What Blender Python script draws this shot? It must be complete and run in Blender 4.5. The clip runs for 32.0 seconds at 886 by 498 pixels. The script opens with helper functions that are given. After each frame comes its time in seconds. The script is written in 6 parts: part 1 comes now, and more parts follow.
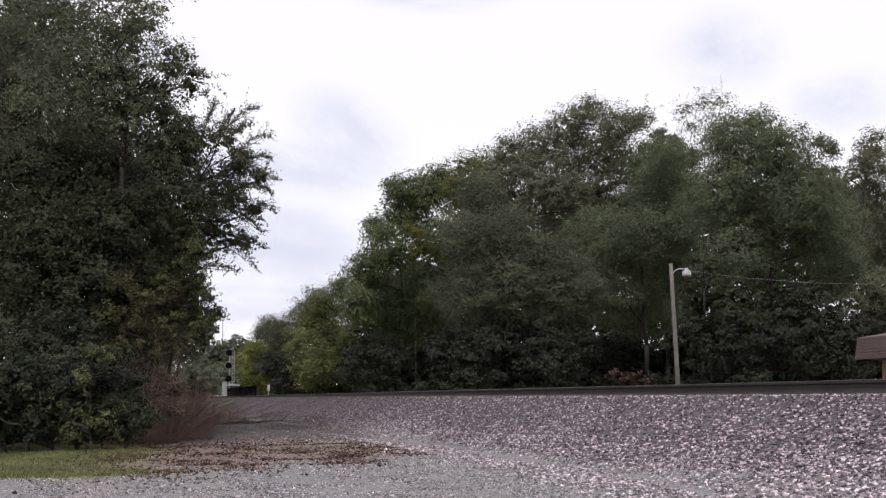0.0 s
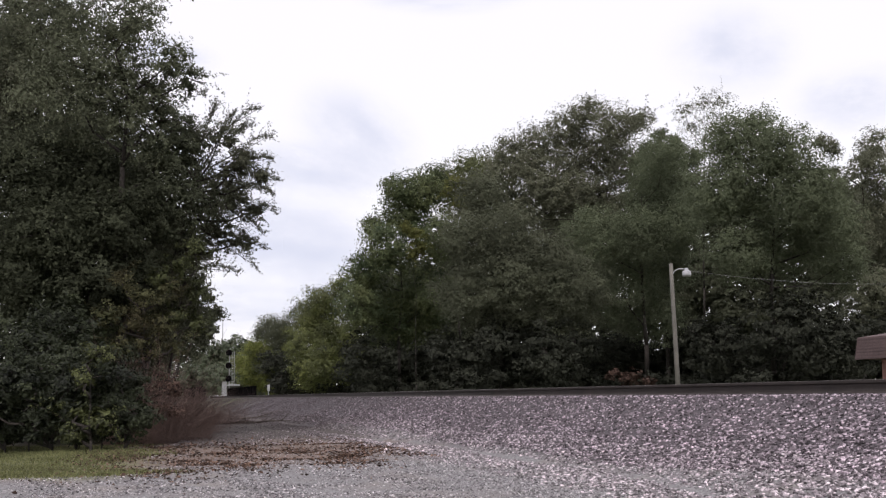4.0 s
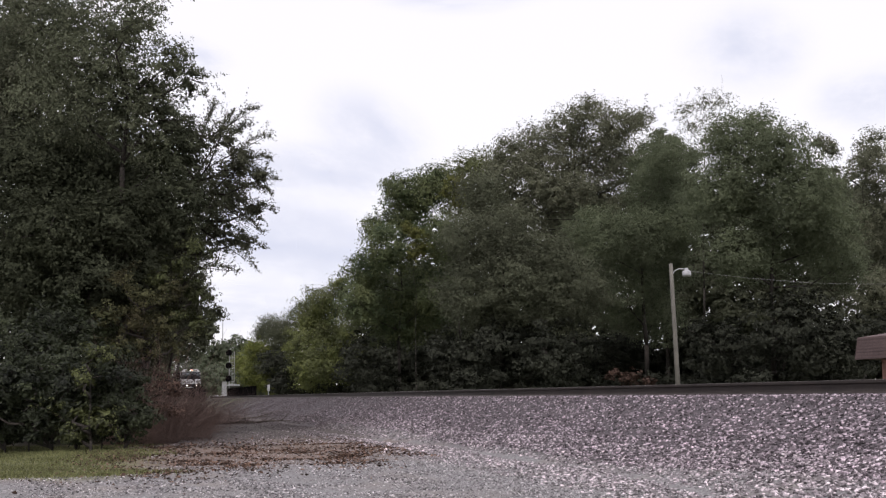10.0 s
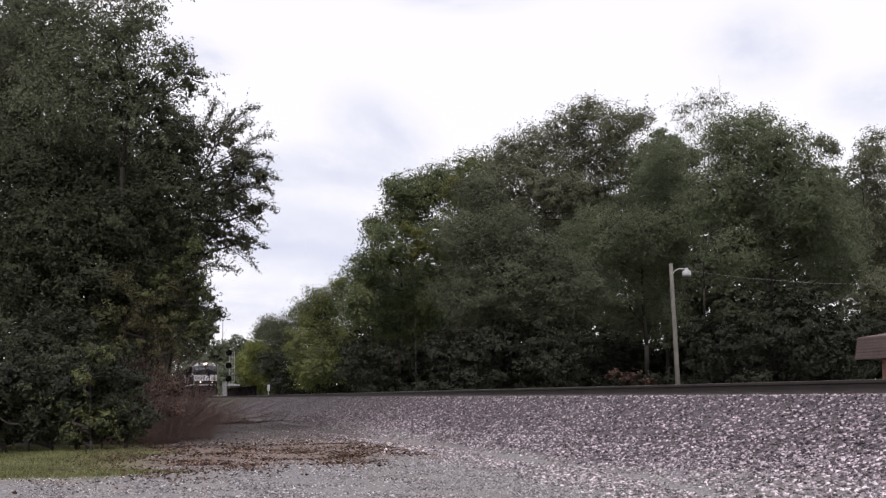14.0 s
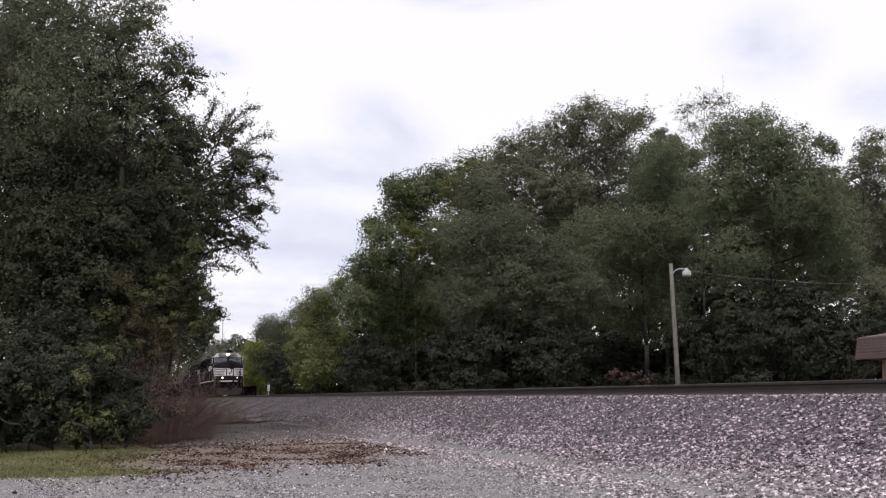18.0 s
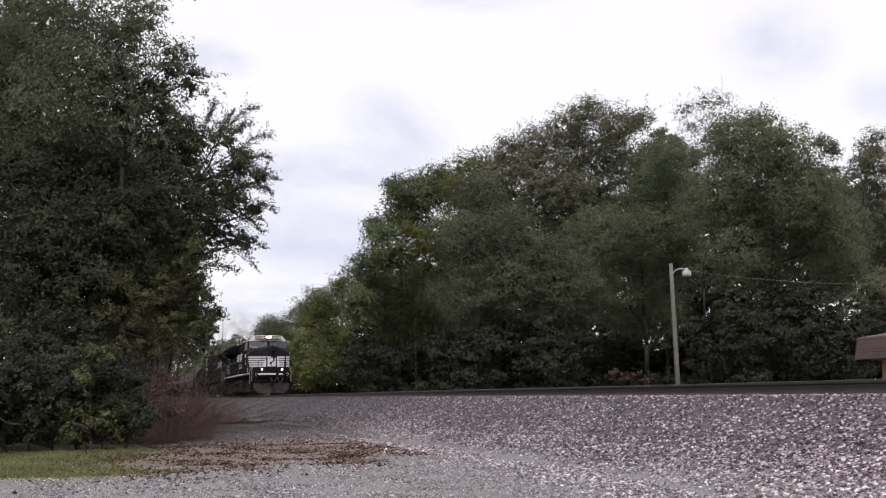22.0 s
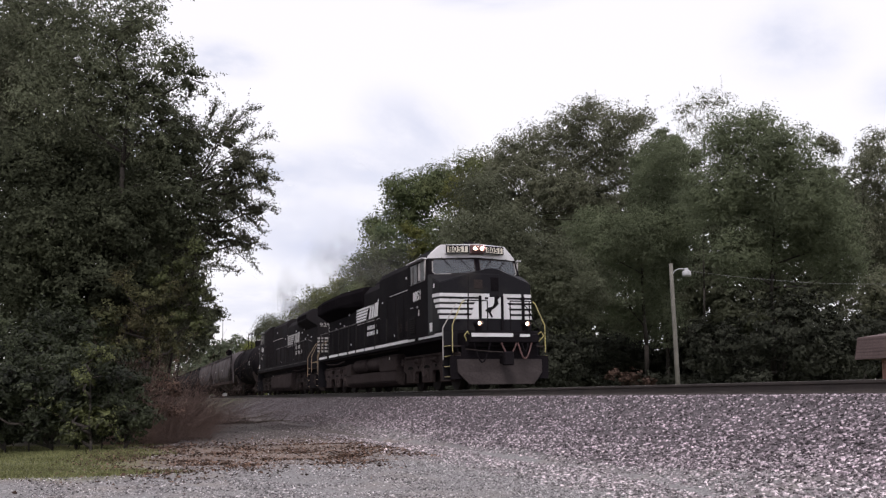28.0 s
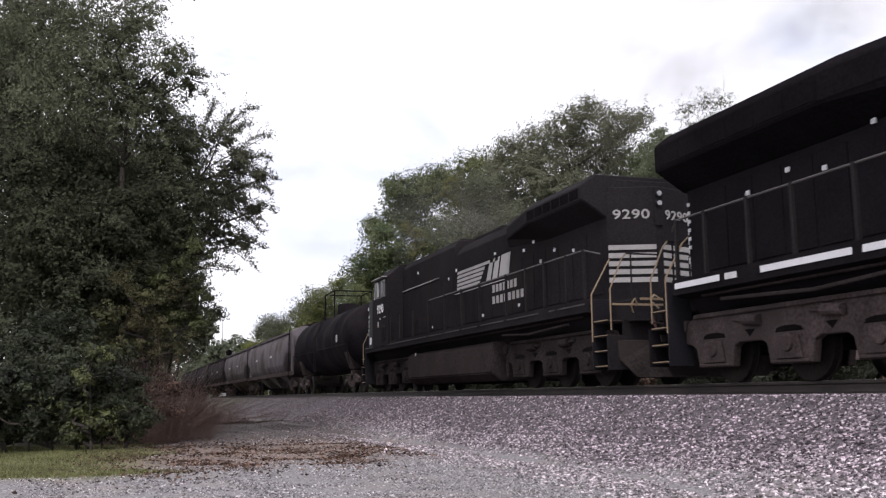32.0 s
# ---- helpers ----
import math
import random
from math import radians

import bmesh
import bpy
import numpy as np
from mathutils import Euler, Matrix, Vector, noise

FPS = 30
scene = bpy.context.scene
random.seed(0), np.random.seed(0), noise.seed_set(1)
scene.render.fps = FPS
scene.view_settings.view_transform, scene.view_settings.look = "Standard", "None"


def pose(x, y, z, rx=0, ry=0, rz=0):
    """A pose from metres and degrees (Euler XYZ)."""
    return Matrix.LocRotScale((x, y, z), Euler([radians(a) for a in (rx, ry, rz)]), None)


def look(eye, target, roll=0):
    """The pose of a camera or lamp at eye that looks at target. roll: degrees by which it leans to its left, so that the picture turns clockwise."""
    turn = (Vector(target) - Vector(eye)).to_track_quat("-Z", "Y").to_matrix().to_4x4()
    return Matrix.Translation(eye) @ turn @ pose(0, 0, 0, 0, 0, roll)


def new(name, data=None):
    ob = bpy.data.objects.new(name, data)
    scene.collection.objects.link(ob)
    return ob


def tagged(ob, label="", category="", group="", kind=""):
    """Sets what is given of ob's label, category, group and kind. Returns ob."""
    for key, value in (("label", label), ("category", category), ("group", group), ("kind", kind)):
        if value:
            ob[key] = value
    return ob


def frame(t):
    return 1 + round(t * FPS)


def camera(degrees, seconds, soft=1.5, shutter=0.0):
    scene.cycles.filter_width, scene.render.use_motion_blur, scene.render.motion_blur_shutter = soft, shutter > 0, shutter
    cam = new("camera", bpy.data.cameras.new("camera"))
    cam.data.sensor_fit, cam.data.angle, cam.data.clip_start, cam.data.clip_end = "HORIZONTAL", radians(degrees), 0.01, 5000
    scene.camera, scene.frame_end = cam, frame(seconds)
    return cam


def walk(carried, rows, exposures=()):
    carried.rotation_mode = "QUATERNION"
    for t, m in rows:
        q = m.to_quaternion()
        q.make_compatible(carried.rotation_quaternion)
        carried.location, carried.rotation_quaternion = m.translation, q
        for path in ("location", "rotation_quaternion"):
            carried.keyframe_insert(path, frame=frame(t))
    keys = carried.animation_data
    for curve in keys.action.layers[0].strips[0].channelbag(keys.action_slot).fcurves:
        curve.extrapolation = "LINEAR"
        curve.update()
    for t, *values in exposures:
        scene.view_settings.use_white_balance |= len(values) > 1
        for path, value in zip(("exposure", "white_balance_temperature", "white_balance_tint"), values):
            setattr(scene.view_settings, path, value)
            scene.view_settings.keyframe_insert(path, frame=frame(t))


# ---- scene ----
import itertools

# Plan: rails run along Y with their tops at z = 0 and the track's middle at x = 0. The camera
# stands on a gravel yard beside the line and never moves; the train comes towards it.
GROUND = -1.1

cam = camera(48.29, 32.0, soft=1.3, shutter=0.12)
EYE = Vector((-10.215, 0.0, -0.131))
YAW, TILT = radians(17.832), radians(8.389)
AIM = EYE + Vector((math.sin(YAW) * math.cos(TILT), math.cos(YAW) * math.cos(TILT), math.sin(TILT)))
walk(cam, [(0.0, look(EYE, AIM, -0.724)), (32.0, look(EYE, AIM, -0.724))], exposures=[(0.0, 0.0, 6500, 16), (28.8, 0.0, 6500, 16), (30.0, 0.06, 6450, 16), (31.0, 0.21, 6360, 16), (32.0, 0.27, 6360, 16)])

# ---- light: a bright overcast sky with a weak, veiled sun ----
SUN_HEIGHT, SUN_TURN = radians(52), radians(205)
world = bpy.data.worlds.new("overcast_sky")
scene.world = world
world.use_nodes = True
wn, wl = world.node_tree.nodes, world.node_tree.links
wn.clear()
sky = wn.new("ShaderNodeTexSky")
sky.sky_type, sky.sun_disc = "NISHITA", False
sky.sun_elevation, sky.sun_rotation = SUN_HEIGHT, SUN_TURN
sky.air_density, sky.dust_density = 1.0, 2.0
clear = wn.new("ShaderNodeVectorMath")
clear.operation = "SCALE"
clear.inputs["Scale"].default_value = 0.1
veil = wn.new("ShaderNodeMix")
veil.data_type = "RGBA"
veil.inputs["Factor"].default_value = 0.82
veil.inputs["B"].default_value = (1.16, 1.16, 1.18, 1)
wback, wout = wn.new("ShaderNodeBackground"), wn.new("ShaderNodeOutputWorld")
wback.inputs["Strength"].default_value = 1.0
wl.new(sky.outputs["Color"], clear.inputs[0])
wl.new(clear.outputs["Vector"], veil.inputs["A"])
wl.new(veil.outputs["Result"], wback.inputs["Color"])
wl.new(wback.outputs["Background"], wout.inputs["Surface"])

sun = new("sun", bpy.data.lights.new("sun", "SUN"))
sun.data.energy, sun.data.angle, sun.data.color = 1.3, radians(14), (1.0, 0.96, 0.9)
sun.matrix_world = look((0, 0, 60), Vector((0, 0, 60)) - Vector((math.sin(SUN_TURN) * math.cos(SUN_HEIGHT), math.cos(SUN_TURN) * math.cos(SUN_HEIGHT), math.sin(SUN_HEIGHT))))


# ---- mesh helpers ----
def part(name, bm, material, parent=None, label="", smooth=False):
    """Links a bmesh as one mesh object, under a thing or a part when a parent is given."""
    me = bpy.data.meshes.new(name)
    bm.to_mesh(me)
    bm.free()
    if smooth:
        me.polygons.foreach_set("use_smooth", [True] * len(me.polygons))
    me.materials.append(material)
    ob = new(name, me)
    if parent is not None:
        ob.parent = parent
    return tagged(ob, label)


def again(ob, parent=None, m=None):
    """Another object on the same mesh."""
    o = new(ob.name.split(".")[0], ob.data)
    o.parent = parent or ob.parent
    if m is not None:
        o.matrix_basis = m
    if "label" in ob:
        o["label"] = ob["label"]
    return o


def box(bm, x0, x1, y0, y1, z0, z1):
    v = [bm.verts.new((x, y, z)) for x in (x0, x1) for y in (y0, y1) for z in (z0, z1)]
    for f in ((0, 1, 3, 2), (4, 6, 7, 5), (0, 4, 5, 1), (2, 3, 7, 6), (0, 2, 6, 4), (1, 5, 7, 3)):
        bm.faces.new([v[i] for i in f])
    return v


def prism(bm, outline, a, b, axis="y"):
    """Sweeps a closed outline of (u, w) pairs from a to b along an axis: for y they are (x, z), for x (y, z), for z (x, y)."""
    put = {"y": lambda u, w, s: (u, s, w), "x": lambda u, w, s: (s, u, w), "z": lambda u, w, s: (u, w, s)}[axis]
    r0 = [bm.verts.new(put(u, w, a)) for u, w in outline]
    r1 = [bm.verts.new(put(u, w, b)) for u, w in outline]
    n = len(outline)
    for i in range(n):
        bm.faces.new((r0[i], r0[(i + 1) % n], r1[(i + 1) % n], r1[i]))
    bm.faces.new(r0[::-1])
    bm.faces.new(r1)
    return r0 + r1


def rod(bm, p, q, r0, r1=None, n=8):
    """A round bar from p to q."""
    p, q = Vector(p), Vector(q)
    r1 = r0 if r1 is None else r1
    side = (q - p).orthogonal().normalized()
    up = (q - p).normalized().cross(side)
    rings = []
    for c, r in ((p, r0), (q, r1)):
        rings.append([bm.verts.new(c + (side * math.cos(k * math.tau / n) + up * math.sin(k * math.tau / n)) * r) for k in range(n)])
    for i in range(n):
        bm.faces.new((rings[0][i], rings[0][(i + 1) % n], rings[1][(i + 1) % n], rings[1][i]))
    bm.faces.new(rings[0][::-1])
    bm.faces.new(rings[1])


def pipe(bm, points, r, n=8):
    for p, q in zip(points, points[1:]):
        rod(bm, p, q, r, r, n)


def lathe(bm, outline, n=20, axis="x"):
    """Turns (s, r) pairs round an axis."""
    rings = []
    for s, r in outline:
        ring = []
        for k in range(n):
            c, d = math.cos(k * math.tau / n) * r, math.sin(k * math.tau / n) * r
            ring.append(bm.verts.new((s, c, d) if axis == "x" else (c, s, d) if axis == "y" else (c, d, s)))
        rings.append(ring)
    for a, b in zip(rings, rings[1:]):
        for i in range(n):
            bm.faces.new((a[i], a[(i + 1) % n], b[(i + 1) % n], b[i]))
    bm.faces.new(rings[0][::-1])
    bm.faces.new(rings[-1])


def soften(bm, width, segments=1, angle=30):
    bmesh.ops.recalc_face_normals(bm, faces=bm.faces)
    edges = [e for e in bm.edges if len(e.link_faces) == 2 and e.calc_face_angle(0) > radians(angle)]
    bmesh.ops.bevel(bm, geom=edges, offset=width, segments=segments, affect="EDGES", clamp_overlap=True)
    return bm


def sealed(bm):
    bmesh.ops.recalc_face_normals(bm, faces=bm.faces)
    return bm


def thing(name, m=None, label="", category="", group="", kind=""):
    ob = new(name)
    ob.empty_display_size = 0.2
    if m is not None:
        ob.matrix_basis = m
    return tagged(ob, label, category, group, kind)


def raw_mesh(name, verts, faces, material, smooth=False):
    """A mesh object from arrays: verts n x 3, faces n x 3 or n x 4."""
    me = bpy.data.meshes.new(name)
    k = faces.shape[1]
    me.vertices.add(len(verts))
    me.vertices.foreach_set("co", np.asarray(verts, np.float32).ravel())
    me.loops.add(faces.size)
    me.loops.foreach_set("vertex_index", faces.astype(np.int32).ravel())
    me.polygons.add(len(faces))
    me.polygons.foreach_set("loop_start", np.arange(0, faces.size, k, dtype=np.int32))
    me.polygons.foreach_set("loop_total", np.full(len(faces), k, np.int32))
    me.polygons.foreach_set("use_smooth", np.full(len(faces), smooth))
    me.update(calc_edges=True)
    me.materials.append(material)
    return new(name, me)


# ---- materials ----
def material(name, colour, rough=0.6, metal=0.0, spread=0.15, scale=3.0, bump=0.0, grain=40.0, dirt=None, dirt_at=0.55, dirt_scale=1.2, island=0.0, own=0.0, coat=0.0, lucent=0.0, gloss=0.5, flash=0.0, far_tint=None, alt=None):
    """A surface with two scales of variation, optional dirt and relief, and variation from piece to piece."""
    m = bpy.data.materials.new(name)
    m.use_nodes = True
    n, l = m.node_tree.nodes, m.node_tree.links
    b = n["Principled BSDF"]
    b.inputs["Roughness"].default_value, b.inputs["Metallic"].default_value = rough, metal
    b.inputs["Coat Weight"].default_value, b.inputs["Specular IOR Level"].default_value = coat, gloss
    co = n.new("ShaderNodeTexCoord")

    def noise_at(s, detail=4.0):
        t = n.new("ShaderNodeTexNoise")
        t.inputs["Scale"].default_value, t.inputs["Detail"].default_value = s, detail
        l.new(co.outputs["Object"], t.inputs["Vector"])
        return t.outputs["Fac"]

    def blend(kind, a, b2, fac):
        x = n.new("ShaderNodeMix")
        x.data_type, x.blend_type = "RGBA", kind
        for sock, val in (("A", a), ("B", b2), ("Factor", fac)):
            s = [i for i in x.inputs if i.name == sock and (i.type == "RGBA" or sock == "Factor" and i.type == "VALUE")][0]
            if isinstance(val, (tuple, float, int)):
                s.default_value = val if not isinstance(val, tuple) else (*val, 1)
            else:
                l.new(val, s)
        return [o for o in x.outputs if o.type == "RGBA"][0]

    def remap(src, lo, hi, a=0.0, c=1.0):
        r = n.new("ShaderNodeMapRange")
        for k, val in zip(("From Min", "From Max", "To Min", "To Max"), (lo, hi, a, c)):
            r.inputs[k].default_value = val
        l.new(src, r.inputs["Value"])
        return r.outputs["Result"]

    low = tuple(c * (1 - spread) for c in colour)
    high = tuple(min(1, c * (1 + spread)) for c in (alt or colour))
    out = blend("MIX", low, high, remap(noise_at(scale), 0.3, 0.7))
    fine = remap(noise_at(grain, 3.0), 0.3, 0.7, 1 - spread, 1 + spread)
    grey = n.new("ShaderNodeCombineColor")
    for k in range(3):
        l.new(fine, grey.inputs[k])
    out = blend("MULTIPLY", out, grey.outputs["Color"], 1.0)
    if island or own:
        src = n.new("ShaderNodeNewGeometry").outputs["Random Per Island"] if island else n.new("ShaderNodeObjectInfo").outputs["Random"]
        amount = island or own
        v = remap(src, 0, 1, 1 - amount, 1 + amount)
        if flash:  # a few pieces much paler than the rest
            pw = n.new("ShaderNodeMath")
            pw.operation = "POWER"
            pw.inputs[1].default_value = 5.0
            l.new(src, pw.inputs[0])
            ad = n.new("ShaderNodeMath")
            ad.operation = "MULTIPLY_ADD"
            ad.inputs[1].default_value = flash
            l.new(pw.outputs[0], ad.inputs[0])
            l.new(v, ad.inputs[2])
            v = ad.outputs[0]
        g2 = n.new("ShaderNodeCombineColor")
        for k in range(3):
            l.new(v, g2.inputs[k])
        out = blend("MULTIPLY", out, g2.outputs["Color"], 1.0)
    if far_tint:  # a colour mixed in more strongly along the line: (colour, from y, to y, most)
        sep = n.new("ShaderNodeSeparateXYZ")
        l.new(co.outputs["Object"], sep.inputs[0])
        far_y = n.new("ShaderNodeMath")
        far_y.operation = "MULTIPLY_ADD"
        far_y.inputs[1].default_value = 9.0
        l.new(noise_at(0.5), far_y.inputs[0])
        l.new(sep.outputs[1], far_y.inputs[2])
        out = blend("MIX", out, far_tint[0], remap(far_y.outputs[0], far_tint[1] + 4.5, far_tint[2] + 4.5, 0.0, far_tint[3]))
    if dirt:
        out = blend("MIX", out, dirt, remap(noise_at(dirt_scale, 6.0), dirt_at - 0.08, dirt_at + 0.15))
    l.new(out, b.inputs["Base Color"])
    if bump:
        bp = n.new("ShaderNodeBump")
        bp.inputs["Strength"].default_value, bp.inputs["Distance"].default_value = 0.6, bump
        l.new(noise_at(grain, 5.0), bp.inputs["Height"])
        l.new(bp.outputs["Normal"], b.inputs["Normal"])
    if lucent:
        tr, mx = n.new("ShaderNodeBsdfTranslucent"), n.new("ShaderNodeMixShader")
        mx.inputs["Fac"].default_value = lucent
        l.new(out, tr.inputs["Color"])
        l.new(b.outputs["BSDF"], mx.inputs[1])
        l.new(tr.outputs["BSDF"], mx.inputs[2])
        l.new(mx.outputs["Shader"], n["Material Output"].inputs["Surface"])
    return m


def lamp_material(name, colour, strength):
    m = bpy.data.materials.new(name)
    m.use_nodes = True
    b = m.node_tree.nodes["Principled BSDF"]
    b.inputs["Base Color"].default_value = (*colour, 1)
    b.inputs["Emission Color"].default_value, b.inputs["Emission Strength"].default_value = (*colour, 1), strength
    return m


def glass_material(name, tint, rough=0.03):
    m = bpy.data.materials.new(name)
    m.use_nodes = True
    b = m.node_tree.nodes["Principled BSDF"]
    b.inputs["Base Color"].default_value, b.inputs["Roughness"].default_value = (*tint, 1), rough
    b.inputs["Transmission Weight"].default_value, b.inputs["IOR"].default_value = 0.6, 1.5
    return m


M = {
    "leaf_dark": material("leaf_dark", (0.118, 0.127, 0.085), 0.7, spread=0.3, scale=0.25, island=0.16, lucent=0.42, gloss=0.1),
    "leaf_maple": material("leaf_maple", (0.06, 0.095, 0.05), 0.6, alt=(0.125, 0.14, 0.062), spread=0.25, scale=0.4, island=0.28, lucent=0.2, gloss=0.2),
    "leaf_bush": material("leaf_bush", (0.165, 0.185, 0.05), 0.6, spread=0.3, scale=0.6, island=0.3, lucent=0.3, gloss=0.2),
    "leaf_green": material("leaf_green", (0.148, 0.17, 0.106), 0.7, spread=0.3, scale=0.25, island=0.16, lucent=0.42, gloss=0.1),
    # leaf colour darkened to carry the shade under the crowns
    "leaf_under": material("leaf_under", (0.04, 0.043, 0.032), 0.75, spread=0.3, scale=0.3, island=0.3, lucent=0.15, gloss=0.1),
    "leaf_olive": material("leaf_olive", (0.106, 0.117, 0.074), 0.7, spread=0.35, scale=0.5, island=0.3, lucent=0.2, gloss=0.15),
    "leaf_yellow": material("leaf_yellow", (0.07, 0.085, 0.032), 0.6, alt=(0.135, 0.15, 0.042), spread=0.3, scale=0.35, island=0.28, lucent=0.3),
    "leaf_turning": material("leaf_turning", (0.15, 0.155, 0.05), 0.6, spread=0.3, scale=0.6, island=0.3, lucent=0.4, gloss=0.2),
    "leaf_light": material("leaf_light", (0.11, 0.125, 0.045), 0.55, spread=0.3, scale=0.6, island=0.4, lucent=0.35),
    "leaf_airy": material("leaf_airy", (0.16, 0.166, 0.113), 0.7, spread=0.3, scale=0.4, island=0.2, lucent=0.42, gloss=0.2),
    "leaf_far": material("leaf_far", (0.09, 0.11, 0.06), 0.6, spread=0.2, scale=0.2, island=0.3, lucent=0.2),
    "leaf_near": material("leaf_near", (0.06, 0.067, 0.042), 0.7, spread=0.4, scale=0.4, island=0.2, lucent=0.3, gloss=0.08),
    "leaf_bright": material("leaf_bright", (0.045, 0.054, 0.022), 0.6, spread=0.4, scale=1.5, island=0.6, lucent=0.2, gloss=0.3, alt=(0.09, 0.1, 0.036)),
    "leaf_vine": material("leaf_vine", (0.1, 0.078, 0.045), 0.75, spread=0.35, scale=1.0, island=0.35, lucent=0.3, gloss=0.1, alt=(0.085, 0.09, 0.045)),
    "leaf_lean": material("leaf_lean", (0.1, 0.104, 0.07), 0.7, spread=0.35, scale=0.5, island=0.25, lucent=0.35, gloss=0.1),
    "leaf_shrub": material("leaf_shrub", (0.056, 0.064, 0.026), 0.6, spread=0.4, scale=1.2, island=0.5, lucent=0.2, gloss=0.2),
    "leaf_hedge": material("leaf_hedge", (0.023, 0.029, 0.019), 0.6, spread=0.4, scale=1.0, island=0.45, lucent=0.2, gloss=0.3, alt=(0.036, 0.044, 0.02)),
    "leaf_brown": material("leaf_brown", (0.085, 0.055, 0.044), 0.8, spread=0.4, scale=1.2, island=0.5, lucent=0.1, gloss=0.1),
    "bark": material("bark", (0.032, 0.026, 0.022), 0.9, spread=0.3, scale=2, bump=0.02, grain=25),
    "twig": material("twig", (0.135, 0.09, 0.076), 0.9, spread=0.3, scale=2, grain=30, island=0.4),
    "pole_wood": material("pole_wood", (0.15, 0.142, 0.125), 0.85, spread=0.2, scale=1.5, bump=0.01, grain=30),
    "rail": material("rail", (0.034, 0.026, 0.024), 0.7, 0.1, spread=0.25, scale=2, bump=0.002, grain=60),
    "railhead": material("railhead", (0.5, 0.47, 0.45), 0.3, 0.9, spread=0.15, scale=2, grain=60),
    "tie": material("tie", (0.07, 0.055, 0.045), 0.9, spread=0.3, scale=3, bump=0.01, grain=30, own=0.25),
    # ballast colours turn darker farther along the line
    "stone": material("stone", (0.118, 0.098, 0.11), 0.85, spread=0.22, scale=0.35, grain=60, island=0.85, gloss=0.3, flash=5.2, far_tint=((0.05, 0.041, 0.042), 21.0, 40.0, 0.8)),
    "toe_stone": material("toe_stone", (0.212, 0.186, 0.198), 0.9, spread=0.2, scale=0.5, grain=60, island=0.8, gloss=0.3, flash=3.0, far_tint=((0.055, 0.045, 0.043), 19.0, 32.0, 0.85)),
    "grey_stone": material("grey_stone", (0.2, 0.186, 0.192), 0.85, spread=0.12, scale=0.8, grain=60, island=0.75, gloss=0.3, flash=2.4),
}
# ---- clouds: grey patches that drift in front of the bright sky ----
def cloud_material():
    m = bpy.data.materials.new("cloud_veil")
    m.use_nodes = True
    n, l = m.node_tree.nodes, m.node_tree.links
    n.clear()
    co = n.new("ShaderNodeTexCoord")
    out = n.new("ShaderNodeOutputMaterial")
    mix, clear2, glow = n.new("ShaderNodeMixShader"), n.new("ShaderNodeBsdfTransparent"), n.new("ShaderNodeEmission")
    glow.inputs["Color"].default_value = (0.66, 0.72, 0.86, 1)
    glow.inputs["Strength"].default_value = 1.0
    # soft edge: the patch is a disc of radius 1 in its own space
    length = n.new("ShaderNodeVectorMath")
    length.operation = "LENGTH"
    l.new(co.outputs["Object"], length.inputs[0])
    tex = n.new("ShaderNodeTexNoise")
    tex.inputs["Scale"].default_value, tex.inputs["Detail"].default_value = 1.6, 5.0
    info = n.new("ShaderNodeObjectInfo")
    add = n.new("ShaderNodeVectorMath")
    add.operation = "MULTIPLY_ADD"
    add.inputs[1].default_value = (1, 1, 1)
    l.new(co.outputs["Object"], add.inputs[0])
    comb = n.new("ShaderNodeCombineXYZ")
    scale = n.new("ShaderNodeMath")
    scale.operation = "MULTIPLY"
    scale.inputs[1].default_value = 40
    l.new(info.outputs["Random"], scale.inputs[0])
    l.new(scale.outputs[0], comb.inputs[2])
    l.new(comb.outputs[0], add.inputs[2])
    l.new(add.outputs[0], tex.inputs["Vector"])
    edge = n.new("ShaderNodeMapRange")
    edge.interpolation_type = "SMOOTHSTEP"
    for k, v in zip(("From Min", "From Max", "To Min", "To Max"), (1.0, 0.1, 0.0, 1.0)):
        edge.inputs[k].default_value = v
    l.new(length.outputs["Value"], edge.inputs["Value"])
    body = n.new("ShaderNodeMapRange")
    for k, v in zip(("From Min", "From Max", "To Min", "To Max"), (0.35, 0.62, 0.4, 1.0)):
        body.inputs[k].default_value = v
    l.new(tex.outputs["Fac"], body.inputs["Value"])
    mul = n.new("ShaderNodeMath")
    mul.operation = "MULTIPLY"
    l.new(edge.outputs["Result"], mul.inputs[0])
    l.new(body.outputs["Result"], mul.inputs[1])
    fac = n.new("ShaderNodeMath")
    fac.operation = "MULTIPLY"
    fac.inputs[1].default_value = 0.75
    l.new(mul.outputs[0], fac.inputs[0])
    l.new(fac.outputs[0], mix.inputs["Fac"])
    l.new(clear2.outputs[0], mix.inputs[1])
    l.new(glow.outputs[0], mix.inputs[2])
    l.new(mix.outputs[0], out.inputs["Surface"])
    return m


M["cloud"] = cloud_material()
CLOUDS = []


